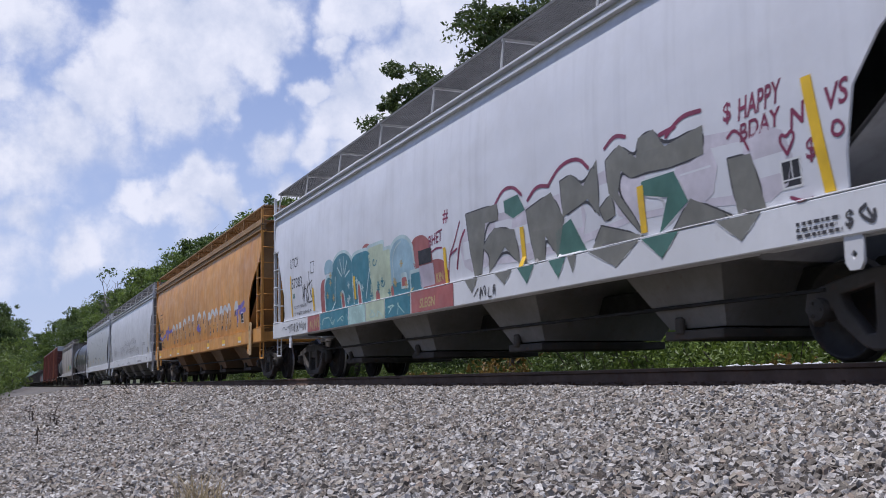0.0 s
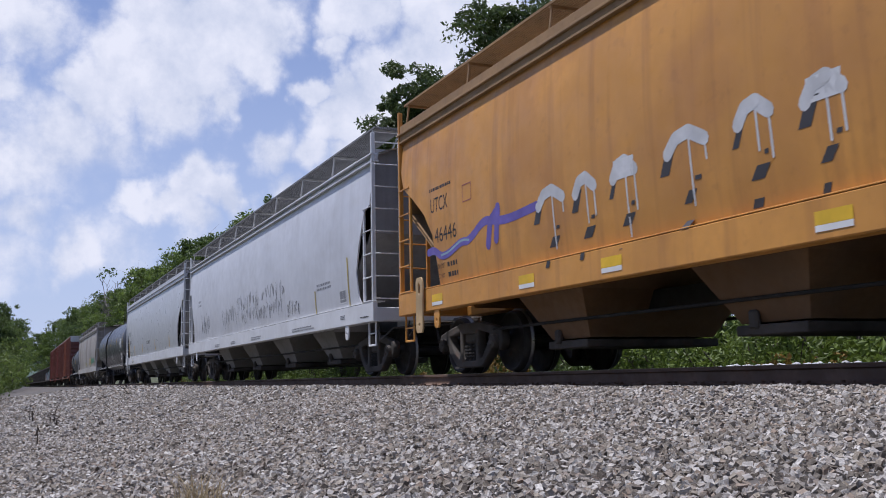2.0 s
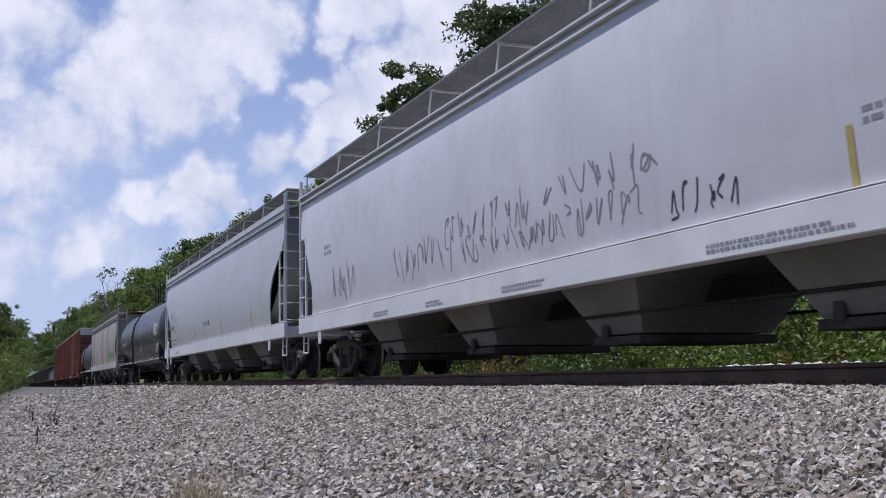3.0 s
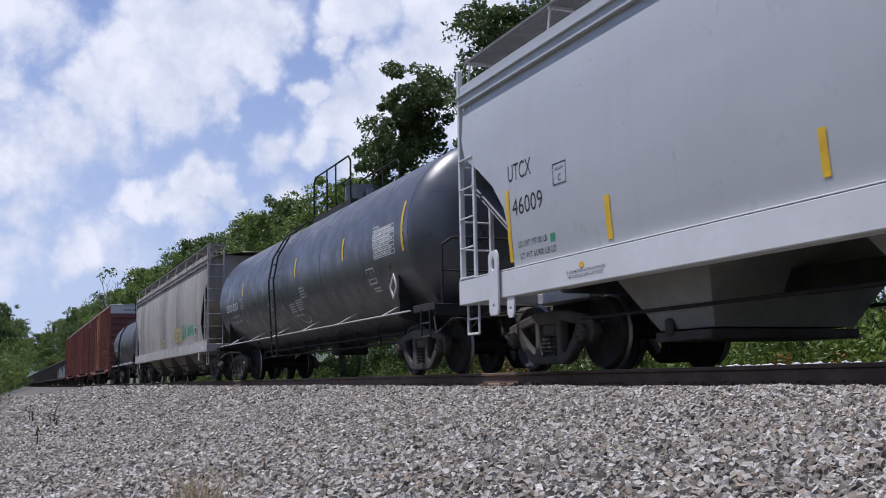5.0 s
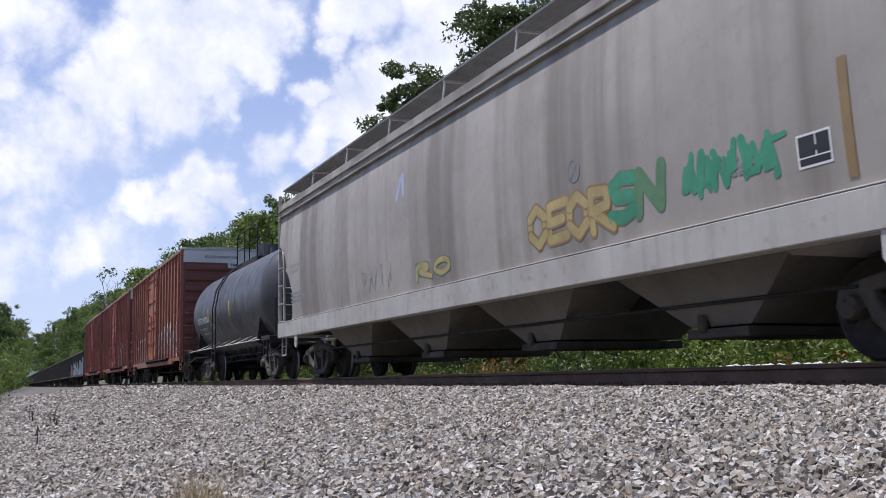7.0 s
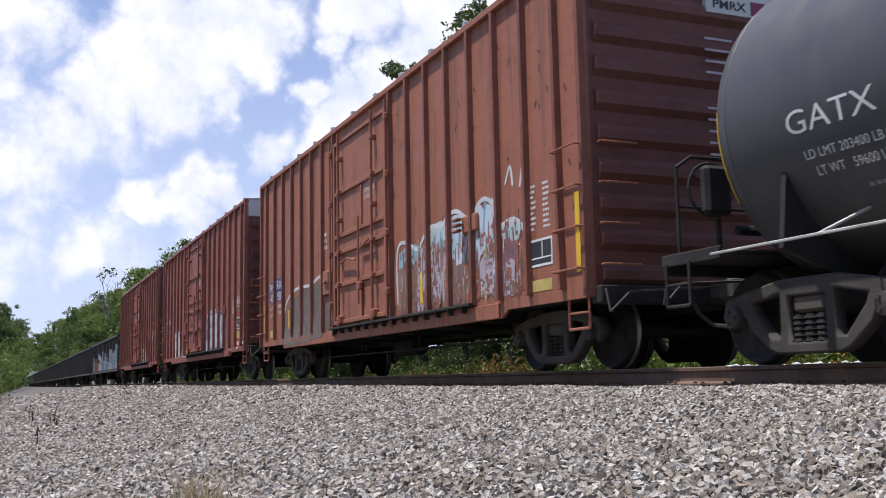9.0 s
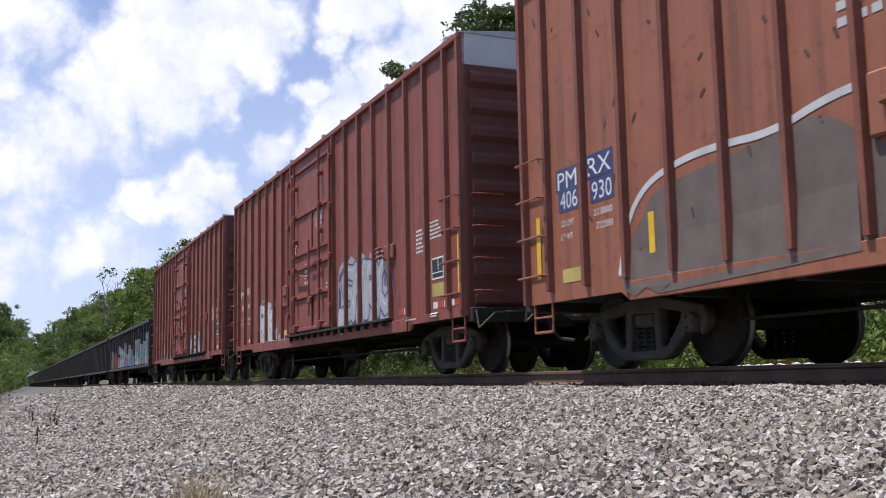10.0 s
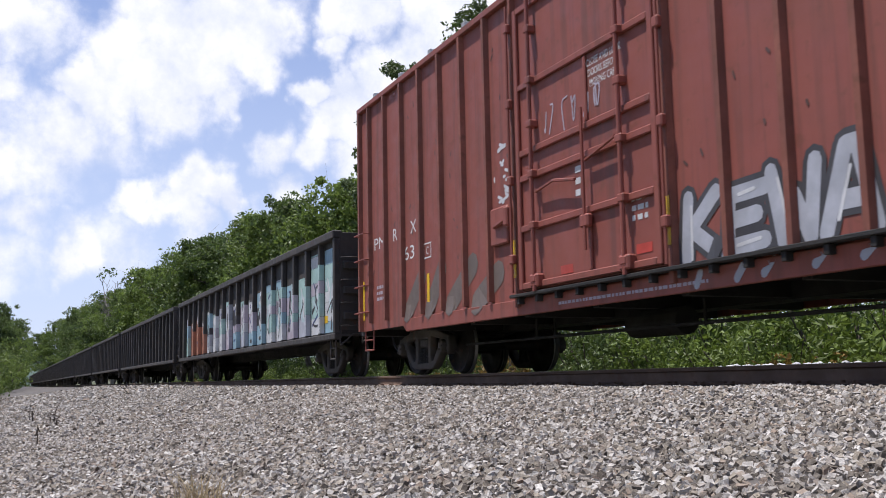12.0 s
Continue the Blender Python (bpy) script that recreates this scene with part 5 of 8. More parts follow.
M.update({
    "mesh_grey": shader("grey grating", (0.17, 0.17, 0.17), 0.7, vary=0.2, scale=3, bump=0.1, rust=0.2),
    "galv": shader("galvanised roof", (0.42, 0.42, 0.41), 0.5, metal=0.3, vary=0.25, scale=2, bump=0.1, rust=0.4),
    "grey_a": shader("pale grey car paint", (0.68, 0.68, 0.70), 0.42, vary=0.07, scale=0.7, fine=9, streak=0.22, streak_color=(0.30, 0.29, 0.29), dirt=0.18, dirt_color=(0.34, 0.32, 0.32), bump=0.02),
    "orange": shader("sun-faded orange paint", (0.64, 0.30, 0.06), 0.5, vary=0.2, scale=0.7, fine=8, streak=0.5, streak_color=(0.22, 0.09, 0.03), dirt=0.45, dirt_color=(0.34, 0.14, 0.045), bump=0.03, rust=0.12),
    "orange_brown": shader("rusty brown roof paint", (0.33, 0.20, 0.09), 0.75, vary=0.25, scale=1, streak=0.3, dirt=0.3, bump=0.05, rust=0.3),
    "grey_c": shader("light grey car paint", (0.59, 0.59, 0.605), 0.42, vary=0.08, scale=0.7, fine=9, streak=0.18, streak_color=(0.30, 0.29, 0.29), dirt=0.22, dirt_color=(0.30, 0.29, 0.28), bump=0.02),
    "grey_d": shader("clean light grey car paint", (0.465, 0.47, 0.475), 0.38, vary=0.06, scale=0.7, fine=9, streak=0.15, streak_color=(0.33, 0.32, 0.31), dirt=0.12, dirt_color=(0.34, 0.33, 0.32), bump=0.02),
    "trim": shader("white sill paint", (0.66, 0.66, 0.66), 0.45, vary=0.08, scale=1.2, fine=9, dirt=0.25, dirt_color=(0.38, 0.36, 0.34), bump=0.02, rust=0.06),
    # ends and slope sheets: grey lowered to carry their shade, with streaks and dirt
    "end_grey": shader("shaded grimy grey end paint", (0.30, 0.295, 0.30), 0.6, vary=0.15, scale=1.2, streak=0.3, dirt=0.3, bump=0.03),
    "grime": shader("streaked old grey paint", (0.39, 0.355, 0.315), 0.6, vary=0.15, scale=0.8, fine=9, streak=0.85, streak_f=1.2, streak_at=(0.44, 0.60), streak_color=(0.19, 0.165, 0.14), dirt=0.45, dirt_color=(0.25, 0.22, 0.19), bump=0.03, rust=0.1),
    "grime_trim": shader("dirty pale sill paint", (0.44, 0.42, 0.39), 0.6, vary=0.15, scale=1.2, streak=0.3, dirt=0.5, dirt_color=(0.22, 0.18, 0.15), bump=0.03, rust=0.25),
    "tank_black": shader("satin black tank paint", (0.048, 0.048, 0.057), 0.38, vary=0.2, scale=0.6, fine=7, streak=0.35, streak_f=2.4, streak_color=(0.032, 0.032, 0.036), dirt=0.15, dirt_color=(0.085, 0.08, 0.082), bump=0.006, spec=0.85, ior=1.6),
    "tank_grey": shader("dusty black tank paint", (0.066, 0.067, 0.074), 0.5, vary=0.2, scale=0.6, fine=7, streak=0.4, streak_f=3.0, streak_color=(0.12, 0.11, 0.105), dirt=0.25, dirt_color=(0.11, 0.10, 0.09), bump=0.012, spec=0.5, ior=1.5),
    "oxide_h": shader("weathered oxide red paint", (0.35, 0.126, 0.07), 0.62, vary=0.18, scale=0.9, fine=8, streak=0.6, streak_f=7.0, streak_at=(0.5, 0.68), streak_color=(0.13, 0.055, 0.037), dirt=0.6, dirt_color=(0.17, 0.06, 0.036), bump=0.04, rust=0.4),
    "oxide_i": shader("brownish oxide red paint", (0.285, 0.078, 0.056), 0.62, vary=0.16, scale=0.9, fine=8, streak=0.55, streak_f=7.0, streak_at=(0.5, 0.68), streak_color=(0.11, 0.046, 0.034), dirt=0.55, dirt_color=(0.14, 0.05, 0.033), bump=0.04, rust=0.35),
    "oxide_post": shader("rusted oxide post paint", (0.25, 0.082, 0.052), 0.68, vary=0.3, scale=1.6, streak=0.5, streak_f=7.0, streak_color=(0.07, 0.035, 0.028), dirt=0.5, dirt_color=(0.12, 0.05, 0.035), bump=0.04, rust=0.5),
    # the car's oxide red, darkened: the ends' shade is in the colour
    "oxide_end": shader("shade-darkened oxide end paint", (0.15, 0.052, 0.04), 0.7, vary=0.2, scale=1, streak=0.3, dirt=0.3, bump=0.04, rust=0.2),
    "stripe": shader("white end panel", (0.60, 0.60, 0.59), 0.6, vary=0.1, scale=1.5, dirt=0.3, dirt_color=(0.35, 0.30, 0.27), bump=0.02),
    "gondola": shader("black-brown gondola paint", (0.050, 0.045, 0.042), 0.75, vary=0.3, scale=1.2, streak=0.4, streak_color=(0.10, 0.075, 0.055), dirt=0.4, dirt_color=(0.09, 0.065, 0.05), bump=0.05, rust=0.3),
})
# chute paints: darkened for the shade under each car, plus real dust and rust
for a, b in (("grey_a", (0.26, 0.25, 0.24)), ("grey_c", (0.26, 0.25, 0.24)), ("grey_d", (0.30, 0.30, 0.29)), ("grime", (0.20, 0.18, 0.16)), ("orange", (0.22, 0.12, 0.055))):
    HOPPER_BOTTOM[M[a].name] = shader("shaded dusty chute paint", tuple(0.85 * q for q in b), 0.8, vary=0.25, scale=1.2, dirt=0.5, dirt_color=(0.15, 0.125, 0.10), bump=0.05, rust=0.2)


def place(car, x0, x1, label, category):
    CARS.append((car, (x0 + x1) / 2))
    car.location = ((x0 + x1) / 2, 0, 0)
    return tagged(car, label, category, "freight train")


hopper_a = place(covered_hopper(19.8, M["grey_a"], M["trim"], ("narrow", "wide"), ends=M["end_grey"]), 107.42, 127.22,
                 "pale grey curved-side covered hopper car with large teal and grey graffiti", "hopper car")
hopper_b = place(covered_hopper(19.8, M["orange"], M["orange"], ("wide", "wide"), M["orange_brown"], False, ends=M["orange_brown"], fascia=True), 86.35, 106.15,
                 "sun-faded orange covered hopper car with dripping white graffiti", "hopper car")
hopper_c = place(covered_hopper(19.65, M["grey_c"], M["trim"], ("narrow", "narrow"), ends=M["end_grey"]), 65.43, 85.08,
                 "light grey covered hopper car with faded black scrawls", "hopper car")
hopper_d = place(covered_hopper(19.36, M["grey_d"], M["trim"], ("wide", "wide"), ends=M["end_grey"], fascia=True), 44.79, 64.15,
                 "clean light grey covered hopper car with yellow strips", "hopper car")
TANKS = ((1.57, 2.32), (1.47, 2.24))
tank_e = place(tank_car(17.4, *TANKS[0], M["tank_black"], M["under"], -0.85, (1.2, 1.68), 1.3, 0.22), 26.2, 43.6, "long satin black tank car with yellow strips", "tank car")
hopper_f = place(covered_hopper(19.7, M["grime"], M["grime_trim"], ("mid", "mid"), M["grime"], True, 4, M["grime"], 1.35, True), 5.25, 24.95,
                 "old grey covered hopper car with grime streaks and small graffiti", "hopper car")
tank_g = place(tank_car(12.3, *TANKS[1], M["tank_grey"], M["under"], -0.6), -8.35, 3.95, "short dusty black tank car", "tank car")
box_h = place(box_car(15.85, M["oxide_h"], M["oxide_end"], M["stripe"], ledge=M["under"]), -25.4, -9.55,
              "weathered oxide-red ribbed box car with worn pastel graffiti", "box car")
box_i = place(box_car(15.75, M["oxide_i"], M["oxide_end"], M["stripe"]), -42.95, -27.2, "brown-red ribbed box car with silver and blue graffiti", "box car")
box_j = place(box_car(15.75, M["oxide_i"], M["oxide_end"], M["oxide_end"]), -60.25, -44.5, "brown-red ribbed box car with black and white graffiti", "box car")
gondola_k = place(gondola(19.7, M["gondola"]), -81.5, -61.8, "black ribbed gondola car covered in pale graffiti", "gondola car")
x = -82.8
for k in range(13):
    g = gondola(19.7, M["gondola"]) if k == 0 else copy_thing(first_gondola, pose(0, 0, 0))
    if k == 0:
        first_gondola = g
    place(g, x - 19.7, x, "plain black-brown ribbed gondola car", "gondola car")
    x -= 20.95


# ---- lettering, reflective strips and graffiti ----
def sill_or(side):
    return lambda z, x: 1.593 if z < 1.305 else side(z)


def barrel_skin(r, zc, half):
    def skin(z, x):
        d = max(0.0, abs(x) - (half - 0.62)) / 0.62
        rr = r * math.sqrt(max(0.0, 1 - d * d))
        return math.sqrt(max(0.01, rr * rr - (z - zc) ** 2))
    return skin


SKINS = {}
for c in (hopper_a, hopper_b, hopper_c, hopper_d, hopper_f):
    SKINS[c.name] = sill_or(side_at)
for c, r, z in ((tank_e, TANKS[0][0], TANKS[0][1]), (tank_g, TANKS[1][0], TANKS[1][1])):
    SKINS[c.name] = barrel_skin(r, z, 17.4 / 2 - 0.22 if c is tank_e else 12.3 / 2 - 0.45)
for c in (box_h, box_i, box_j):
    SKINS[c.name] = lambda z, x: 1.532 if z > 0.9 else 1.562
SKINS[gondola_k.name] = lambda z, x: 1.461
MIDDLE = {c.name: m for c, m in CARS}


def wrap(car, me, lift):
    """Lay a flat (x along the line at 9 s, z) mesh on the near side of a car."""
    skin, mid = SKINS[car.name], MIDDLE[car.name]
    for v in me.vertices:
        x, z, up = v.co.x, v.co.y, v.co.z
        v.co = (x - mid, -(skin(z, x - mid) + 0.0008 + 0.35 * (lift + up)), z)


def flat(name, verts, faces, mat, car, lift=0.003, label="", parent=None):
    me = bpy.data.meshes.new(name)
    me.from_pydata(verts, [], faces)
    wrap(car, me, lift)
    return mesh_part(name, me, mat, parent or car, label)


def patch(verts, faces, x0, x1, z0, z1, up=0.0, tilt=0.0):
    """A rectangle, cut into rows so that it bends with the side."""
    n = max(1, int(abs(z1 - z0) / 0.12))
    b = len(verts)
    for i in range(n + 1):
        z = z0 + (z1 - z0) * i / n
        verts += [(x0 + tilt * (z - z0), z, up), (x1 + tilt * (z - z0), z, up)]
    for i in range(n):
        faces.append((b + 2 * i, b + 2 * i + 1, b + 2 * i + 3, b + 2 * i + 2))


def strip(car, x, z0, z1, w=0.10, mat="yellow", tilt=0.0):
    v, f = [], []
    patch(v, f, x - w / 2, x + w / 2, z0, z1, 0, tilt)
    flat("reflective_strip", v, f, M[mat], car, 0.016, mat.replace("_", " ") + " strip")


def lines(car, x0, x1, z0, z1, rows, mat="white", seed=1, fill=0.55):
    """Small stencil lettering too small to read: broken bars."""
    rng = np.random.default_rng(seed)
    v, f = [], []
    pitch = (z1 - z0) / rows
    for r in range(rows):
        x = x0
        end = x1 - rng.uniform(0, 0.25) * (x1 - x0)
        while x < end:
            w = pitch * rng.uniform(0.5, 1.4)
            patch(v, f, x, min(x + w, end), z1 - pitch * (r + 1), z1 - pitch * (r + 1 - fill))
            x += w + pitch * rng.uniform(0.25, 0.5)
    tagged(flat("stencil_text", v, f, M[mat], car, 0.004), kind="stuff")


def letters(car, body, x0, x1, z, height, mat, slant=0.0, rise=0.0, fat=0.0):
    """Readable stencil lettering between x0 and x1 on a base line."""
    cu = bpy.data.curves.new("lettering", "FONT")
    cu.body, cu.size, cu.resolution_u, cu.offset = body, 1.0, 3, fat
    ob = bpy.data.objects.new("lettering", cu)
    me = bpy.data.meshes.new_from_object(ob)
    bpy.data.objects.remove(ob)
    xs, ys = [v.co.x for v in me.vertices], [v.co.y for v in me.vertices]
    for v in me.vertices:
        u, w = (v.co.x - min(xs)) / (max(xs) - min(xs)), (v.co.y - min(ys)) / (max(ys) - min(ys)) * height
        v.co = (x0 + u * (x1 - x0) + slant * w, z + w + rise * u, 0)
    wrap(car, me, 0.004)
    mesh_part("lettering", me, M[mat], car)


def frame_box(car, x0, x1, z0, z1, mat="white", bar=0.03, inner=True, back=None):
    v, f = [], []
    for a in ((x0, x1, z0, z0 + bar), (x0, x1, z1 - bar, z1), (x0, x0 + bar, z0 + bar, z1 - bar), (x1 - bar, x1, z0 + bar, z1 - bar)):
        patch(v, f, *a)
    if inner:
        xm = x0 + (x1 - x0) * 0.55
        patch(v, f, xm - bar / 3, xm + bar / 3, z0 + (z1 - z0) * 0.3, z1 - bar)
        patch(v, f, x0 + bar, x1 - bar, z0 + (z1 - z0) * 0.28, z0 + (z1 - z0) * 0.28 + bar * 0.6)
    if back:
        w, g = [], []
        patch(w, g, x0, x1, z0, z1)
        flat("panel_ground", w, g, M[back], car, 0.003)
    flat("panel_frame", v, f, M[mat], car, 0.006)


def ribbon(verts, faces, pts, w, up):
    """A painted stroke of round-ended segments; each segment lies a hair above the last."""
    for i, ((x0, z0), (x1, z1)) in enumerate(zip(pts, pts[1:])):
        dx, dz = x1 - x0, z1 - z0
        ln = math.hypot(dx, dz) or 1e-6
        nx, nz = -dz / ln * w / 2, dx / ln * w / 2
        n = max(1, int(ln / 0.15))
        b = len(verts)
        u = up + 0.0001 * (i % 8)
        for k in range(n + 1):
            t = k / n
            verts += [(x0 + dx * t + nx, z0 + dz * t + nz, u), (x0 + dx * t - nx, z0 + dz * t - nz, u)]
        for k in range(n):
            faces.append((b + 2 * k, b + 2 * k + 1, b + 2 * k + 3, b + 2 * k + 2))
    for i, (x, z) in enumerate(pts):
        b = len(verts)
        u = up + 0.0009 + 0.0001 * (i % 8)
        verts += [(x + w / 2 * math.cos(a * 0.785), z + w / 2 * math.sin(a * 0.785), u) for a in range(8)]
        faces.append(tuple(range(b, b + 8)))


def bend(pts, rng, amount):
    out = [pts[0]]
    for a, b in zip(pts, pts[1:]):
        out.append(((a[0] + b[0]) / 2 + rng.normal() * amount, (a[1] + b[1]) / 2 + rng.normal() * amount))
        out.append(b)
    return out


def rounded(pts):
    """Corners cut twice, so that a hasty stroke runs round."""
    for _ in range(2):
        out = [pts[0]]
        for a, b in zip(pts, pts[1:]):
            out += [(a[0] * 0.75 + b[0] * 0.25, a[1] * 0.75 + b[1] * 0.25), (a[0] * 0.25 + b[0] * 0.75, a[1] * 0.25 + b[1] * 0.75)]
        pts = out + [pts[-1]]
    return pts


def strokes(car, lines_, w, mat, lift=0.005, label="", name="spray_stroke"):
    v, f = [], []
    for i, pts in enumerate(lines_):
        if len(pts) > 2 and w < 0.1:
            pts = rounded(pts)
        ribbon(v, f, pts, w, 0.0003 * (i % 6))
    tagged(flat(name, v, f, M[mat], car, lift, label), kind="stuff")


def scrawl(car, x0, x1, z0, z1, count, w, mat, seed):
    """Hasty loops and hooks of thin spray paint."""
    rng = np.random.default_rng(seed)
    out = []
    for k in range(count):
        cx, s = x0 + (x1 - x0) * (k + 0.5) / count, (x1 - x0) / count * 0.75
        lo, hi = z0 + (z1 - z0) * rng.uniform(0, 0.25), z1 - (z1 - z0) * rng.uniform(0, 0.25)
        pts, up = [], rng.random() < 0.5
        for i in range(int(rng.integers(3, 7))):
            z = (hi if up else lo) + rng.normal() * (z1 - z0) * 0.12
            pts.append((cx + s * rng.uniform(-0.7, 0.7), min(max(z, z0), z1)))
            up = not up if rng.random() < 0.75 else up
        out.append(pts)
    strokes(car, out, w, mat)


FORMS = {"s": [[(1, .92), (.45, 1), (.08, .8), (.25, .55), (.85, .48), (.95, .15), (.5, 0), (0, .08)]],
         "i": [[(.5, 0), (.5, 1)]], "n": [[(.05, 0), (.1, .95), (.85, .08), (.92, 1)]],
         "m": [[(0, 0), (.12, 1), (.5, .42), (.88, 1), (1, 0)]],
         "e": [[(1, .95), (.1, .92), (.08, .06), (1, .1)], [(.1, .5), (.8, .54)]],
         "k": [[(.08, 0), (.1, 1)], [(.95, 1), (.2, .48), (1, 0)]],
         "a": [[(0, 0), (.38, 1), (.62, 1), (1, 0)], [(.2, .36), (.8, .36)]],
         "r": [[(.1, 0), (.1, .95), (.8, .88), (.82, .55), (.15, .48), (1, 0)]],
         "o": [[(.5, .02), (.08, .3), (.1, .75), (.5, .98), (.9, .72), (.92, .28), (.5, .02)]],
         "w": [[(0, 1), (.2, 0), (.5, .6), (.8, 0), (1, 1)]]}


def piece(car, x0, x1, z0, z1, word, fat, fill, edge, halo=None, seed=1, gap=0.88, top=None, shine=None, ring=1.28):
    """A large painted piece: fat letter-like forms in fill colours with an outline and a halo."""
    rng = np.random.default_rng(seed)
    n = len(word)
    step = (x1 - x0) / n
    sets = {m: [] for m in fill}
    allp = []
    for i, ch in enumerate(word):
        hgt = (z1 - z0) * (1 if not top else top[i])
        for pts in FORMS[ch]:
            lean = rng.uniform(-0.08, 0.12)
            q = [(x0 + step * i + step * gap * (px + lean * (pz - 0.5)), z0 + fat * 0.5 + (hgt - fat) * pz) for px, pz in pts]
            sets[fill[i % len(fill)]].append(q)
            allp.append(q)
    if halo:
        strokes(car, allp, fat * 1.45, halo, 0.004, name="graffiti_halo")
    strokes(car, allp, fat * ring, edge, 0.0065, name="graffiti_outline")
    for m, ls in sets.items():
        if ls:
            strokes(car, ls, fat, m, 0.009, name="graffiti_fill")
    if shine:
        inner = [[(x + rng.normal() * 0.01, z + fat * 0.2) for x, z in q] for q in allp]
        strokes(car, inner, fat * 0.13, shine, 0.0115, name="graffiti_highlight")


def dome(car, x0, x1, z0, z1, mat, lift, flat_top=0):
    """A painted block with a rounded top: 0 round, 1 shallow, 2 nearly square."""
    power = (2.2, 4.0, 9.0)[flat_top]
    verts, faces, n = [], [], 14
    rows = max(2, int((z1 - z0) / 0.1))
    for i in range(n + 1):
        u = 2.0 * i / n - 1.0
        top = z0 + (z1 - z0) * (0.45 + 0.55 * max(0.0, 1.0 - abs(u) ** power) ** (1.0 / power))
        for r in range(rows + 1):
            z = z0 + (top - z0) * r / rows
            verts.append((0.5 * (x0 + x1) + 0.5 * (x1 - x0) * u * (1.0 - 0.04 * math.sin(5.0 * z)), z, 0.0))
    for i in range(n):
        for r in range(rows):
            k = i * (rows + 1) + r
            faces.append((k, k + rows + 1, k + rows + 2, k + 1))
    return flat("graffiti_fill", verts, faces, M[mat], car, lift)


def shape(car, outline, mat, lift=0.009, edge=None, name="graffiti_fill", rim=0.035):
    """A flat painted form, cut into rows so that it bends with the side; edge: its outline's paint."""
    bm = bmesh.new()
    bm.faces.new([bm.verts.new((x, z, 0)) for x, z in outline])
    bmesh.ops.triangulate(bm, faces=list(bm.faces))
    z = 0.97
    while z < 3.0:
        bmesh.ops.bisect_plane(bm, geom=list(bm.verts) + list(bm.edges) + list(bm.faces), plane_co=(0, z, 0), plane_no=(0, 1, 0))
        z += 0.08
    me = bpy.data.meshes.new(name)
    bm.to_mesh(me)
    bm.free()
    wrap(car, me, lift)
    mesh_part(name, me, M[mat], car)
    if edge:
        strokes(car, [list(outline) + [outline[0]]], rim, edge, lift - 0.0025, name="graffiti_outline")


def spray(name, color, rough=0.55, **kw):
    M[name] = shader(name.replace("_", " ") + " spray paint", color, rough, vary=0.22, scale=3, fine=14, bump=0, dirt=0.3, dirt_color=tuple(c * 0.6 + 0.08 for c in color), **kw)


for nm, col in (("teal", (0.05, 0.20, 0.25)), ("sky_blue", (0.30, 0.45, 0.52)), ("brick_red", (0.36, 0.11, 0.10)), ("olive", (0.20, 0.195, 0.165)),
                ("pine", (0.07, 0.17, 0.135)), ("maroon", (0.23, 0.035, 0.08)), ("violet", (0.16, 0.12, 0.42)), ("chalk", (0.62, 0.62, 0.62)),
                ("char", (0.05, 0.047, 0.05)), ("silver_paint", (0.42, 0.43, 0.47)), ("navy", (0.05, 0.06, 0.17)), ("mint", (0.36, 0.52, 0.48)),
                ("salmon", (0.42, 0.17, 0.10)), ("sand", (0.46, 0.36, 0.15)), ("moss", (0.12, 0.24, 0.12)), ("pink_grey", (0.46, 0.40, 0.45)),
                ("cream", (0.46, 0.53, 0.38)), ("mint_pale", (0.46, 0.58, 0.58)), ("leaf_green", (0.06, 0.30, 0.17)), ("rust_brown", (0.30, 0.20, 0.09)), ("smoke", (0.25, 0.25, 0.265)), ("faint_blue", (0.40, 0.42, 0.55))):
    spray(nm, col)


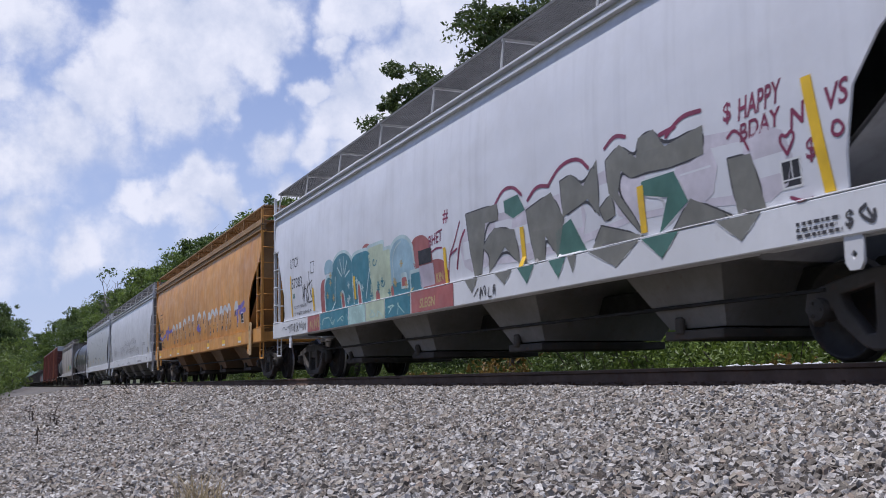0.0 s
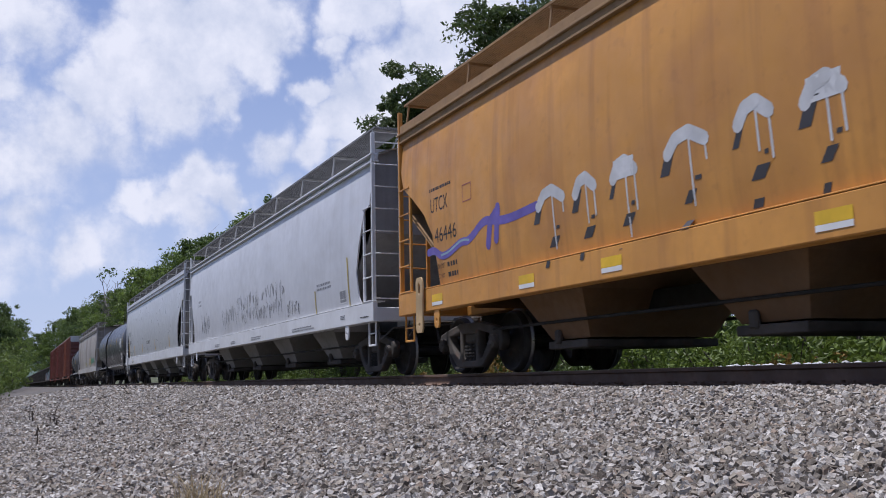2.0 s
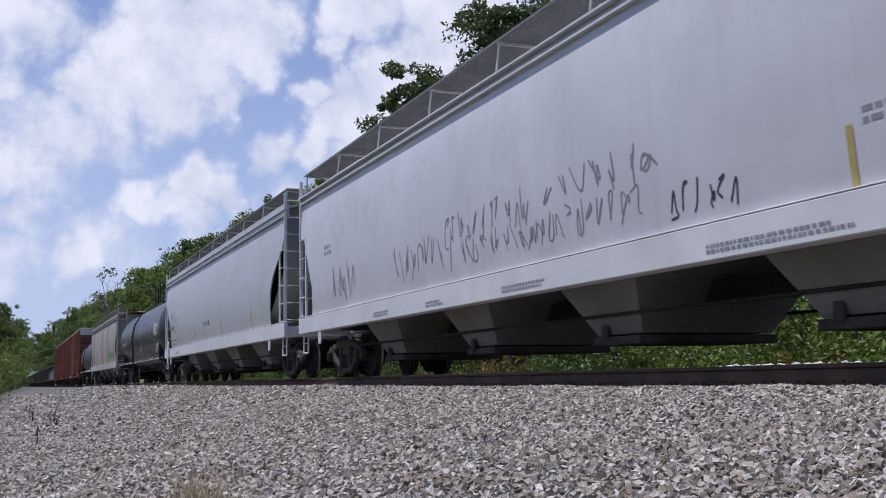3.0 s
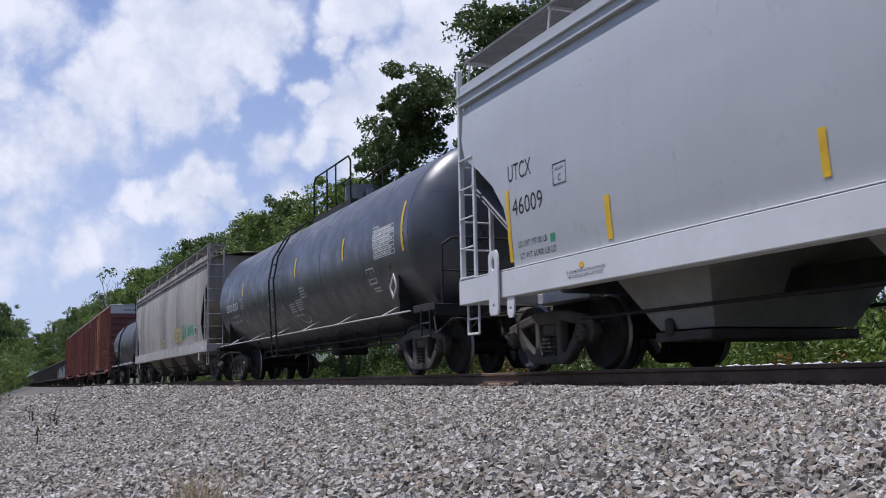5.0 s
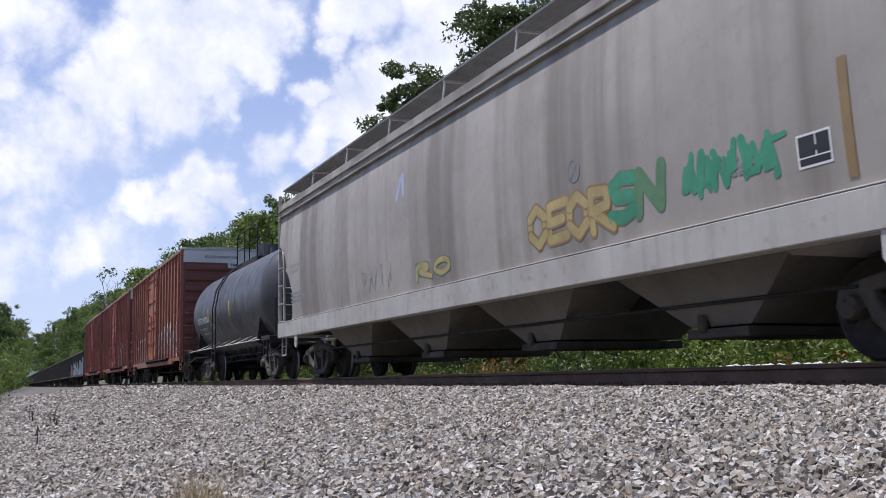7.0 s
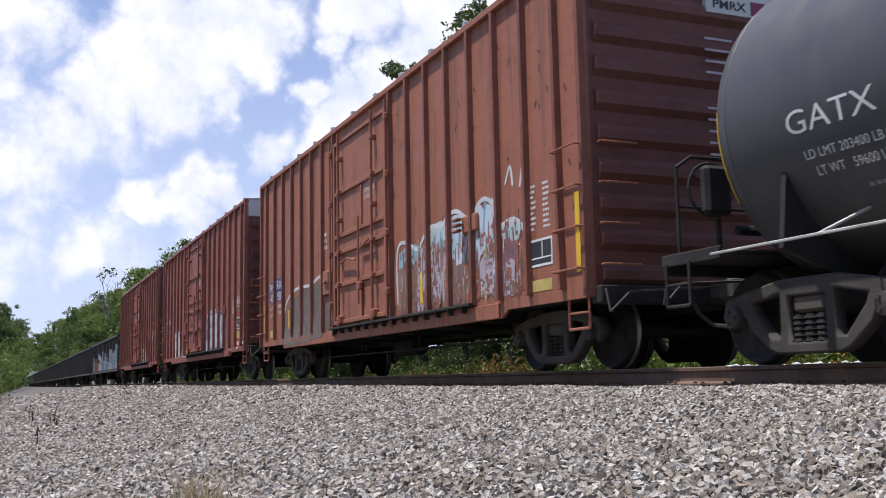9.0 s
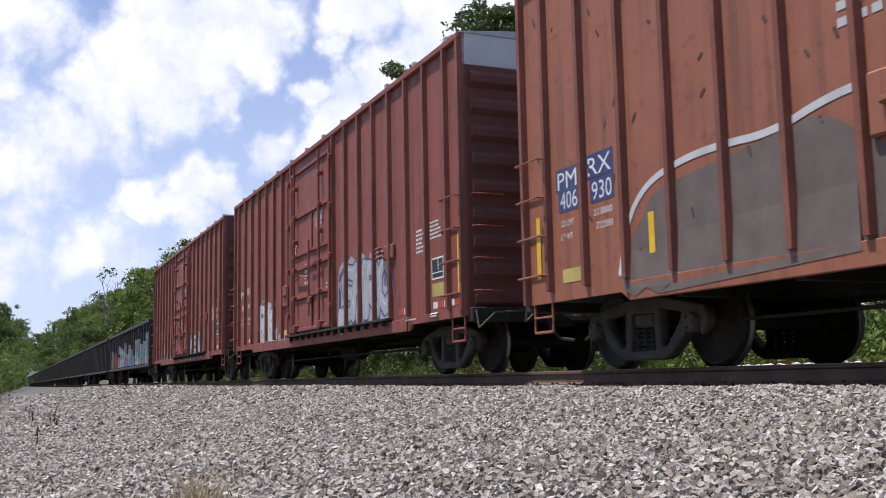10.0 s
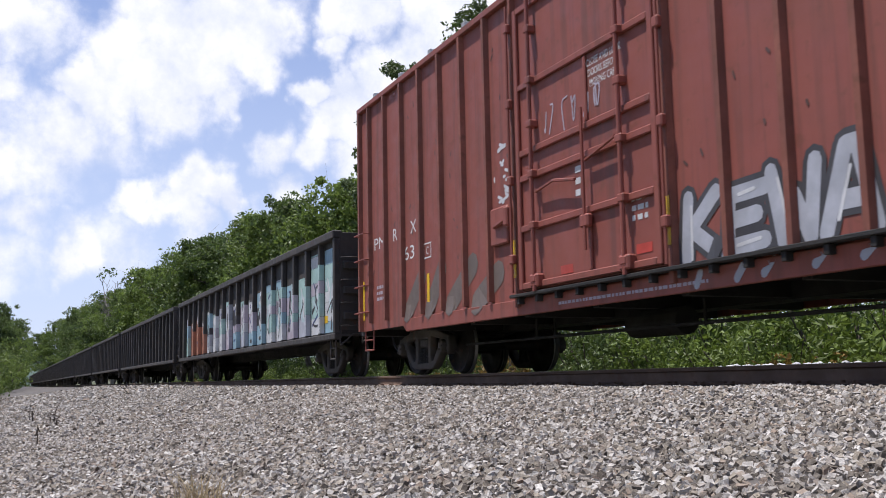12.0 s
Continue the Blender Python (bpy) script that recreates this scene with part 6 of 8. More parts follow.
def write_hopper_a(c):
    letters(c, "UTCX", 109.06, 109.74, 2.46, 0.22, "black")
    letters(c, "57383", 109.15, 110.0, 2.0, 0.22, "black")
    strip(c, 109.07, 1.38, 2.3, 0.09)
    strip(c, 110.83, 1.40, 1.88, 0.11)
    frame_box(c, 110.70, 110.98, 2.2, 2.44, "black", 0.014, False)
    letters(c, "LD LMT 199300 LB", 109.25, 110.25, 1.54, 0.07, "black")
    letters(c, "LT WT 63700 LB NEW 03-94", 109.25, 110.6, 1.39, 0.07, "black")
    v, f = [], []
    patch(v, f, 109.22, 109.36, 1.78, 1.88)
    flat("tag_square", v, f, M["pine"], c)
    scrawl(c, 110.02, 110.85, 1.58, 2.08, 7, 0.02, "char", 5)
    strokes(c, [[(110.0, 1.72), (110.25, 1.98), (110.5, 1.76), (110.3, 1.62), (110.7, 1.6), (110.9, 1.7)], [(110.55, 2.25), (110.62, 1.85)], [(110.45, 1.95), (110.8, 2.05)]], 0.024, "char", 0.0055)
    scrawl(c, 108.95, 110.35, 1.02, 1.24, 17, 0.016, "char", 6)
    strokes(c, [[(108.3, 1.1), (108.5, 1.2), (108.7, 1.08), (108.85, 1.2), (108.95, 1.12)]], 0.016, "char", 0.005)
    # teal and cream bubble letters between red bubbles
    dome(c, 111.35, 112.0, 1.318, 1.98, "brick_red", 0.0035)
    dome(c, 113.95, 114.75, 1.5, 2.36, "brick_red", 0.0035)
    dome(c, 116.35, 117.4, 1.318, 2.16, "brick_red", 0.0035)
    dome(c, 116.9, 117.95, 1.318, 1.72, "brick_red", 0.0037)
    for x0, x1, z1, m, flat_top in ((111.68, 112.32, 1.98, "teal", 0), (112.15, 113.6, 2.36, "teal", 0), (113.45, 114.62, 2.24, "teal", 1),
                                    (114.42, 115.28, 2.26, "cream", 2), (114.9, 115.6, 2.12, "cream", 2), (115.48, 116.62, 2.22, "sky_blue", 0)):
        dome(c, x0 - 0.06, x1 + 0.06, 1.318, z1 + 0.06, "mint_pale", 0.0055, flat_top)
        dome(c, x0, x1, 1.318, z1, m, 0.009, flat_top)
    dome(c, 111.75, 112.3, 2.06, 2.34, "sky_blue", 0.009)
    dome(c, 115.5, 116.7, 1.318, 1.52, "teal", 0.011, 2)
    dome(c, 116.36, 116.92, 1.318, 1.66, "mint_pale", 0.011, 2)
    dome(c, 116.42, 116.88, 1.33, 1.6, "teal", 0.013, 2)
    dome(c, 115.98, 116.3, 1.4, 1.66, "mint_pale", 0.0125, 1)
    dome(c, 116.02, 116.26, 1.44, 1.58, "brick_red", 0.0145, 1)
    # gaps between the legs of the letters
    dome(c, 112.72, 112.98, 1.318, 1.66, "mint_pale", 0.011)
    dome(c, 112.77, 112.93, 1.318, 1.6, "brick_red", 0.0125)
    dome(c, 113.72, 113.98, 1.318, 1.74, "mint_pale", 0.011)
    dome(c, 113.77, 113.93, 1.318, 1.68, "brick_red", 0.0125)
    dome(c, 114.72, 114.92, 1.318, 1.48, "brick_red", 0.0125)
    dome(c, 115.5, 115.62, 1.318, 1.5, "brick_red", 0.0125)
    rays = [[(112.95 + 0.12 * math.cos(t), 1.86 + 0.12 * math.sin(t)), (112.95 + 0.42 * math.cos(t), 1.86 + 0.42 * math.sin(t))] for t in (0.3, 0.85, 1.4, 1.95, 2.5)]
    strokes(c, rays + [[(112.3, 1.3), (112.45, 1.95)], [(113.5, 1.35), (113.5, 1.9)], [(114.2, 1.4), (114.5, 1.9)]], 0.035, "mint_pale", 0.0135)
    rng = np.random.default_rng(8)
    for x0, x1, m in ((111.75, 112.9, "sand"), (112.9, 114.3, "mint_pale"), (114.5, 115.5, "teal"), (115.6, 116.6, "sand")):
        dots = []
        for k in range(5):
            x, z = rng.uniform(x0, x1), rng.uniform(1.28, 2.02)
            for t in (0, 1.05, 2.1):
                dots.append([(x - 0.065 * math.cos(t), z - 0.065 * math.sin(t)), (x + 0.065 * math.cos(t), z + 0.065 * math.sin(t))])
        strokes(c, dots, 0.022, m, 0.0145)
    curl = [[(cx + 0.02 * i * math.cos(0.9 * i), cz + 0.016 * i * math.sin(0.9 * i)) for i in range(8)] for cx, cz in ((114.75, 2.0), (115.1, 1.6), (112.2, 1.5))]
    strokes(c, curl, 0.024, "teal", 0.0145)
    strokes(c, [[(115.68, 1.6), (115.66, 1.95), (115.85, 2.12), (116.1, 2.17)]], 0.03, "mint_pale", 0.0135)
    v, f = [], []
    patch(v, f, 116.82, 117.34, 1.7, 1.92)
    flat("stencil_panel", v, f, M["black"], c, 0.013)
    v, f = [], []
    patch(v, f, 116.82, 117.4, 1.35, 1.68)
    flat("stencil_panel", v, f, M["pink_grey"], c, 0.013)
    strip(c, 113.6, 1.42, 1.85, 0.10)
    strip(c, 117.85, 1.32, 1.85, 0.10)
    lines(c, 116.86, 117.32, 1.72, 1.9, 4, "chalk", 7, 0.3)
    lines(c, 116.88, 117.36, 1.38, 1.66, 5, "char", 8, 0.3)
    for k, (a, b, m) in enumerate(((110.5, 111.4, "brick_red"), (111.45, 113.3, "teal"), (113.33, 114.3, "mint"), (114.33, 115.3, "cream"), (115.33, 116.5, "teal"), (116.55, 118.2, "brick_red"))):
        v, f = [], []
        patch(v, f, a, b, 0.965, 1.29)
        flat("sill_paint", v, f, M[m], c, 0.003)
    scrawl(c, 110.6, 111.4, 1.02, 1.25, 7, 0.024, "sand", 21)
    scrawl(c, 111.6, 116.3, 0.99, 1.18, 10, 0.022, "mint", 22)
    # grey and green piece
    strokes(c, [[(118.75, 1.72), (119.3, 1.76), (120.3, 1.7), (121.5, 1.72), (122.7, 1.84), (123.8, 1.8), (124.75, 1.7)]], 0.66, "pink_pale", 0.0025)
    for m, form in (("olive", ((118.67, 2.21), (119.66, 2.2), (119.67, 1.98), (119.28, 2.0), (119.04, 1.318), (118.8, 1.318))),
                    ("olive", ((119.14, 1.69), (119.53, 1.9), (120.1, 1.8), (120.2, 1.318), (119.79, 1.61), (119.26, 1.318), (119.33, 1.56))),
                    ("pine", ((119.86, 2.2), (120.26, 2.22), (120.42, 2.0), (120.09, 1.94), (119.87, 2.05))),
                    ("olive", ((120.45, 1.98), (121.09, 2.1), (121.35, 1.75), (121.13, 1.318), (120.87, 1.61), (120.82, 1.318), (120.56, 1.318))),
                    ("pine", ((121.14, 1.62), (121.5, 1.72), (121.78, 1.318), (121.42, 1.318), (121.1, 1.318))),
                    ("olive", ((121.32, 2.18), (121.58, 2.22), (121.82, 2.04), (122.13, 2.28), (122.11, 1.65), (121.89, 1.88), (121.6, 1.82), (121.33, 1.77))),
                    ("olive", ((122.12, 1.73), (122.36, 1.86), (122.42, 1.62), (122.19, 1.58))),
                    ("olive", ((122.31, 2.22), (122.58, 2.34), (122.88, 2.14), (122.93, 2.33), (123.2, 2.36), (123.37, 2.15), (123.97, 2.22), (123.95, 1.95), (123.42, 1.93), (123.04, 1.96),
                               (122.76, 1.95), (122.59, 2.06), (122.5, 1.84), (122.75, 1.55), (122.9, 1.3), (122.32, 1.87))),
                    ("pine", ((122.93, 1.88), (123.48, 1.88), (123.66, 1.56), (123.15, 1.318), (123.34, 1.65), (122.92, 1.74))),
                    ("olive", ((124.28, 1.83), (124.58, 1.82), (124.7, 1.318), (124.33, 1.318))),
                    ("olive", ((123.38, 1.318), (123.69, 1.58), (124.3, 1.3), (124.25, 1.318))),
                    ("olive", ((122.12, 1.54), (121.88, 1.318), (122.95, 1.318)))):
        shape(c, form, m, 0.009, "char" if m == "olive" else "chalk")
    for m, x, w, deep in (("olive", 118.6, 0.42, 0.2), ("olive", 119.55, 0.5, 0.17), ("pine", 120.2, 0.44, 0.22), ("pine", 121.0, 0.4, 0.23), ("olive", 121.44, 0.2, 0.2),
                          ("olive", 121.9, 0.98, 0.23), ("pine", 122.92, 0.62, 0.235), ("olive", 124.1, 0.6, 0.22)):
        shape(c, ((x, 1.29), (x + w, 1.29), (x + w * 0.55, 1.29 - deep)), m, 0.004, "chalk", "sill_paint", 0.02)
    strokes(c, [[(119.6, 2.2), (119.85, 2.36), (120.15, 2.34), (120.35, 2.2)], [(120.5, 2.1), (120.75, 2.24), (121.05, 2.18)], [(121.05, 2.2), (121.35, 2.38), (121.75, 2.38), (121.95, 2.22)],
                [(122.3, 2.36), (122.5, 2.46), (122.7, 2.4)], [(123.4, 2.24), (123.65, 2.38), (123.95, 2.36)], [(123.3, 2.28), (123.55, 2.3)], [(118.25, 1.5), (118.4, 1.85), (118.6, 2.0)]], 0.045, "maroon", 0.006)
    strip(c, 120.3, 1.30, 1.80, 0.11)
    strip(c, 122.90, 1.36, 1.84, 0.11)
    strip(c, 125.44, 1.33, 2.3, 0.12, tilt=-0.14)
    for body, x0, x1, z, hgt in (("HAPPY", 124.46, 125.0, 2.13, 0.2), ("BDAY", 124.46, 124.97, 1.94, 0.16), ("N", 125.08, 125.24, 1.9, 0.18), ("VS", 125.46, 125.72, 1.95, 0.2)):
        letters(c, body, x0, x1, z, hgt, "maroon", 0.15, 0.04, 0.02)
    for x, z, k, m in ((124.26, 2.14, 0.2, "maroon"), (125.22, 1.6, 0.2, "maroon"), (125.62, 1.0, 0.15, "char"), (126.05, 1.0, 0.15, "char")):
        letters(c, "$", x, x + k * 0.55, z, k, m, 0.1, 0.0, 0.02)
    strokes(c, [[(125.02, 1.72), (124.94, 1.84), (124.97, 1.9), (125.03, 1.86), (125.08, 1.91), (125.13, 1.86), (125.02, 1.72)],
                [(125.55, 1.86), (125.52, 1.78), (125.6, 1.74), (125.66, 1.8), (125.6, 1.87), (125.55, 1.86)],
                [(124.3, 2.02), (124.4, 2.08), (124.5, 1.98), (124.56, 1.86)], [(125.0, 1.36), (125.15, 1.3), (125.24, 1.318)]], 0.03, "maroon", 0.006)
    frame_box(c, 124.92, 125.16, 1.43, 1.68, "white", 0.02, True, "black")
    letters(c, "BHET", 117.25, 117.78, 1.92, 0.17, "maroon", 0.15, 0.05, 0.02)
    letters(c, "#", 117.84, 118.04, 2.2, 0.2, "maroon", 0.1, 0.0, 0.015)
    letters(c, "SLEGN", 116.9, 117.5, 1.02, 0.15, "sand", 0.1, 0.0, 0.02)
    letters(c, "KIN", 117.45, 117.72, 1.36, 0.14, "sand", 0.1, 0.02, 0.02)
    strokes(c, [[(117.35, 1.84), (117.55, 1.88), (117.75, 1.86)], [(117.9, 1.3), (118.0, 1.7), (118.2, 1.85), (118.45, 2.15)], [(118.05, 1.72), (118.3, 1.78)]], 0.03, "maroon", 0.006)
    scrawl(c, 118.9, 119.6, 1.0, 1.16, 5, 0.02, "char", 35)
    lines(c, 125.1, 125.6, 1.0, 1.15, 3, "char", 36)
    scrawl(c, 125.7, 126.6, 1.0, 1.17, 3, 0.03, "char", 37)


def write_hopper_b(c):
    letters(c, "UTCX", 87.78, 88.42, 2.42, 0.22, "black")
    letters(c, "46446", 87.90, 88.70, 1.95, 0.22, "black")
    lines(c, 87.74, 88.6, 2.75, 2.81, 1, "black", 2, 0.8)
    frame_box(c, 88.95, 89.25, 2.4, 2.65, "brick_red", 0.014, False)
    letters(c, "LD LMT", 87.9, 88.2, 1.56, 0.07, "black")
    letters(c, "LT WT", 87.92, 88.18, 1.41, 0.07, "black")
    lines(c, 88.3, 88.75, 1.56, 1.64, 1, "black", 4, 0.85)
    lines(c, 88.3, 88.75, 1.41, 1.49, 1, "black", 5, 0.85)
    wave = [(87.62, 1.84), (87.85, 1.86), (88.1, 1.73), (88.35, 1.74), (88.6, 1.8), (88.85, 1.86), (89.1, 1.83), (89.6, 2.05), (89.9, 2.0), (90.3, 1.95), (91.1, 2.0)]
    strokes(c, [rounded(wave)], 0.115, "violet", 0.004)
    strokes(c, [[(x, z + 0.02) for x, z in wave[2:7]]], 0.03, "sky_blue", 0.0055)
    strokes(c, [[(89.7, 1.7), (89.8, 2.0), (90.0, 2.1)], [(89.95, 1.75), (90.05, 2.15)]], 0.14, "violet", 0.0045)
    strokes(c, [[(96.6, 1.75), (97.0, 1.85)], [(96.8, 1.7), (97.2, 1.72)]], 0.14, "violet", 0.004)
    strokes(c, [[(103.0, 1.85), (103.3, 2.0), (103.7, 2.0), (104.1, 2.1)], [(103.15, 1.65), (103.25, 1.9)], [(103.5, 1.85), (104.2, 1.9)]], 0.13, "violet", 0.004)
    # dripping white caps with dark shadows, as far as the paint has not worn off
    rng = np.random.default_rng(41)
    for k, x in enumerate((91.43, 92.21, 93.0, 94.07, 95.03, 95.85, 97.1, 98.05, 98.92, 99.5, 100.1, 100.87, 101.47, 102.06, 103.07)):
        w = 0.40 if k % 3 else 0.58
        z = 2.12 + 0.04 * rng.normal()
        arch = [(x - w / 2, z - 0.10), (x - w * 0.25, z + 0.03), (x + w * 0.1, z + 0.06), (x + w / 2, z - 0.06)]
        strokes(c, [arch], 0.14, "chalk", 0.005, name="spray_cap")
        drips = [[(x + w * 0.1, z), (x + w * 0.12, z - rng.uniform(0.3, 0.75))], [(x + w / 2, z - 0.08), (x + w / 2 + 0.01, z - rng.uniform(0.2, 0.5))]]
        strokes(c, drips, 0.028, "chalk", 0.0045, name="paint_drip")
        v, f = [], []
        for dx, z0, z1, ww, tl in ((-w * 0.75, z - 0.30, z - 0.06, 0.12, 0.5), (-0.1, z - 0.62, z - 0.5, 0.15, 0.8), (-0.12, z - 0.86, z - 0.78, 0.10, 0.4), (0.1, z - 0.42, z - 0.38, 0.08, 0.2)):
            patch(v, f, x + dx, x + dx + ww * rng.uniform(0.6, 1.3), z0, z1, 0, tl)
        tagged(flat("spray_shadow", v, f, M["char"], c, 0.0042), kind="stuff")
        if k % 3 == 2:
            v, f = [], []
            patch(v, f, x - w / 2, x + w * 0.45, z - 0.12, z + 0.09, 0, 0.15)
            flat("spray_cap", v, f, M["chalk"], c, 0.0062)
    for x in (87.98, 90.81, 92.73, 95.89, 98.86, 101.36, 103.6):
        v, f = [], []
        patch(v, f, x - 0.2, x + 0.2, 1.075, 1.185)
        flat("reflective_strip", v, f, M["yellow"], c, 0.003, "yellow reflective strip")
        v, f = [], []
        patch(v, f, x - 0.2, x + 0.2, 1.02, 1.073)
        flat("reflective_strip", v, f, M["white"], c, 0.003, "white reflective strip")
    frame_box(c, 103.62, 103.95, 1.55, 1.85, "white", 0.02, True, "black")
    me = plate("end_plate", [[(-0.1, -0.42), (0.1, -0.42), (0.13, -0.36), (0.13, 0.36), (0.08, 0.42), (-0.08, 0.42), (-0.13, 0.36), (-0.13, -0.36)],
                             [(-0.05, 0.2), (0, 0.14), (0.05, 0.2), (0.05, 0.3), (0, 0.36), (-0.05, 0.3)], [(-0.04, -0.3), (0, -0.34), (0.04, -0.3), (0, -0.26)]], 0.03, 0.005)
    CACHE["end_plate"] = me
    ob = mesh_part("end_plate", me, M["sand_paint"], c, "long steel plate with two slots")
    ob.location = (87.38 - MIDDLE[c.name], -1.63, 1.06)
    ob = mesh_part("end_plate", me.copy(), M["sand_paint"], c, "long steel plate with two slots")
    ob.location = (105.1 - MIDDLE[c.name], -1.63, 1.06)


def write_hopper_c(c):
    rng = np.random.default_rng(51)
    scrawl(c, 71.3, 73.8, 1.50, 2.1, 9, 0.022, "smoke", 52)
    scrawl(c, 73.5, 76.2, 1.8, 2.3, 11, 0.02, "smoke", 53)
    scrawl(c, 74.0, 78.6, 1.5, 1.9, 20, 0.02, "smoke", 54)
    scrawl(c, 76.5, 78.9, 1.9, 2.3, 7, 0.026, "smoke", 55)
    scrawl(c, 79.0, 80.1, 1.42, 1.75, 6, 0.024, "char", 56)
    scrawl(c, 67.9, 69.3, 1.45, 2.3, 5, 0.03, "smoke", 57)
    lines(c, 67.4, 67.9, 2.45, 2.7, 2, "smoke", 58)
    lines(c, 81.5, 82.6, 1.78, 1.95, 2, "smoke", 59)
    frame_box(c, 83.02, 83.42, 1.40, 1.66, "white", 0.02, True, "smoke")
    strip(c, 83.62, 1.33, 2.24, 0.07, "sand_strip")
    strip(c, 81.36, 1.32, 1.80, 0.07, "sand_strip")
    for x0, x1 in ((75.4, 76.6), (79.6, 81.6), (70.4, 71.2), (72.8, 73.5)):
        lines(c, x0, x1, 1.02, 1.12, 2, "smoke", int(x0))
    lines(c, 83.2, 83.5, 1.08, 1.17, 3, "black", 60)
    lines(c, 84.4, 84.9, 1.04, 1.08, 1, "black", 61)


def write_hopper_d(c):
    letters(c, "UTCX", 46.40, 47.02, 2.41, 0.22, "black")
    letters(c, "46009", 46.48, 47.27, 1.96, 0.22, "black")
    frame_box(c, 47.55, 47.86, 2.16, 2.42, "black", 0.013, False)
    letters(c, "C", 47.67, 47.74, 2.2, 0.08, "black")
    letters(c, "PLATE", 47.61, 47.80, 2.33, 0.035, "black")
    letters(c, "LD LMT 197100 LB", 46.57, 47.30, 1.55, 0.075, "black")
    letters(c, "LT WT 65900 LB LD", 46.60, 47.50, 1.40, 0.075, "black")
    strip(c, 46.36, 1.39, 2.32, 0.09)
    strip(c, 48.67, 1.38, 1.86, 0.11)
    strip(c, 51.82, 1.45, 1.85, 0.09)
    strip(c, 56.3, 1.4, 1.85, 0.09)
    strip(c, 60.5, 1.4, 1.85, 0.09)
    v, f = [], []
    patch(v, f, 47.38, 47.50, 1.52, 1.62)
    flat("tag_square", v, f, M["leaf_green"], c)
    v, f = [], []
    v += [(48.14 + 0.055 * math.cos(a * 0.524), 1.165 + 0.035 * math.sin(a * 0.524), 0) for a in range(12)]
    f.append(tuple(range(12)))
    flat("round_sticker", v, f, M["yellow"], c)
    letters(c, "CLOSE HOPPER GATES AND ROOF", 47.80, 48.62, 1.085, 0.035, "black")
    letters(c, "HATCHES BEFORE CAR MOVES", 47.84, 48.58, 1.03, 0.035, "black")
    ob = mesh_part("end_plate", CACHE["end_plate"].copy(), M["trim"], c, "long white steel plate with two slots")
    ob.location = (46.0 - MIDDLE[c.name], -1.63, 1.16)
    frame_box(c, 53.4, 54.5, 1.74, 1.94, "white", 0.02, False, "black")
    lines(c, 53.45, 54.4, 1.77, 1.92, 3, "white", 71)


def write_tank_e(c):
    letters(c, "CRGX 8207", 27.98, 29.52, 1.95, 0.21, "white", 0.0, 0.0, 0.012)
    letters(c, "LD LMT 188400 LB 85 450 KG", 28.18, 29.5, 1.76, 0.07, "white")
    letters(c, "LT WT   74600 LB 33 850 KG", 28.24, 29.56, 1.61, 0.07, "white")
    frame_box(c, 29.82, 30.13, 1.95, 2.22, "white", 0.016, False)
    letters(c, "C", 29.93, 30.01, 2.0, 0.10, "white")
    letters(c, "PLATE", 29.88, 30.07, 2.13, 0.04, "white")
    for x, z0, z1 in ((26.86, 2.0, 2.85), (30.28, 2.27, 2.64), (33.3, 2.25, 2.7), (35.77, 2.25, 2.68), (39.3, 2.22, 2.65), (42.5, 2.02, 2.85)):
        strip(c, x, z0, z1, 0.09)
    # data table
    v, f = [], []
    for k in range(8):
        z = 2.04 + 0.5 * k / 7
        patch(v, f, 41.06, 42.12, z - 0.006, z + 0.006)
    for x in (41.06, 41.4, 41.63, 41.86, 42.11):
        patch(v, f, x - 0.008, x + 0.008, 2.04, 2.54, 0.0006)
    flat("data_table", v, f, M["white"], c, 0.004)
    for r in range(7):
        lines(c, 41.1, 42.12, 2.06 + r * 0.0714, 2.10 + r * 0.0714, 1, "white", 80 + r, 0.9)
    lines(c, 41.06, 41.4, 2.58, 2.63, 1, "white", 79)
    frame_box(c, 40.49, 40.9, 1.64, 1.92, "white", 0.025, True)
    lines(c, 40.6, 40.95, 1.50, 1.60, 2, "white", 78)
    lines(c, 34.75, 35.25, 1.52, 1.74, 4, "white", 90)
    lines(c, 35.36, 35.93, 1.53, 1.78, 5, "white", 91)
    lines(c, 35.93, 36.4, 1.76, 2.02, 4, "white", 92)
    lines(c, 35.0, 35.8, 1.42, 1.47, 1, "white", 93)
    lines(c, 32.9, 33.3, 1.7, 1.9, 4, "white", 94)
    arc = [(35.5 + 0.42 * math.cos(a), 1.45 + 0.2 * math.sin(a)) for a in np.linspace(-2.6, -0.3, 10)]
    strokes(c, [arc], 0.022, "white")
    me = plate("placard_holder", [[(-0.18, 0), (0, 0.22), (0.18, 0), (0, -0.22)], [(-0.13, 0), (0, -0.16), (0.13, 0), (0, 0.16)]], 0.02, 0.004)
    ob = mesh_part("placard_holder", me, M["silver"], c, "diamond placard frame")
    ob.location = (41.95 - MIDDLE[c.name], -1.52, 1.48)


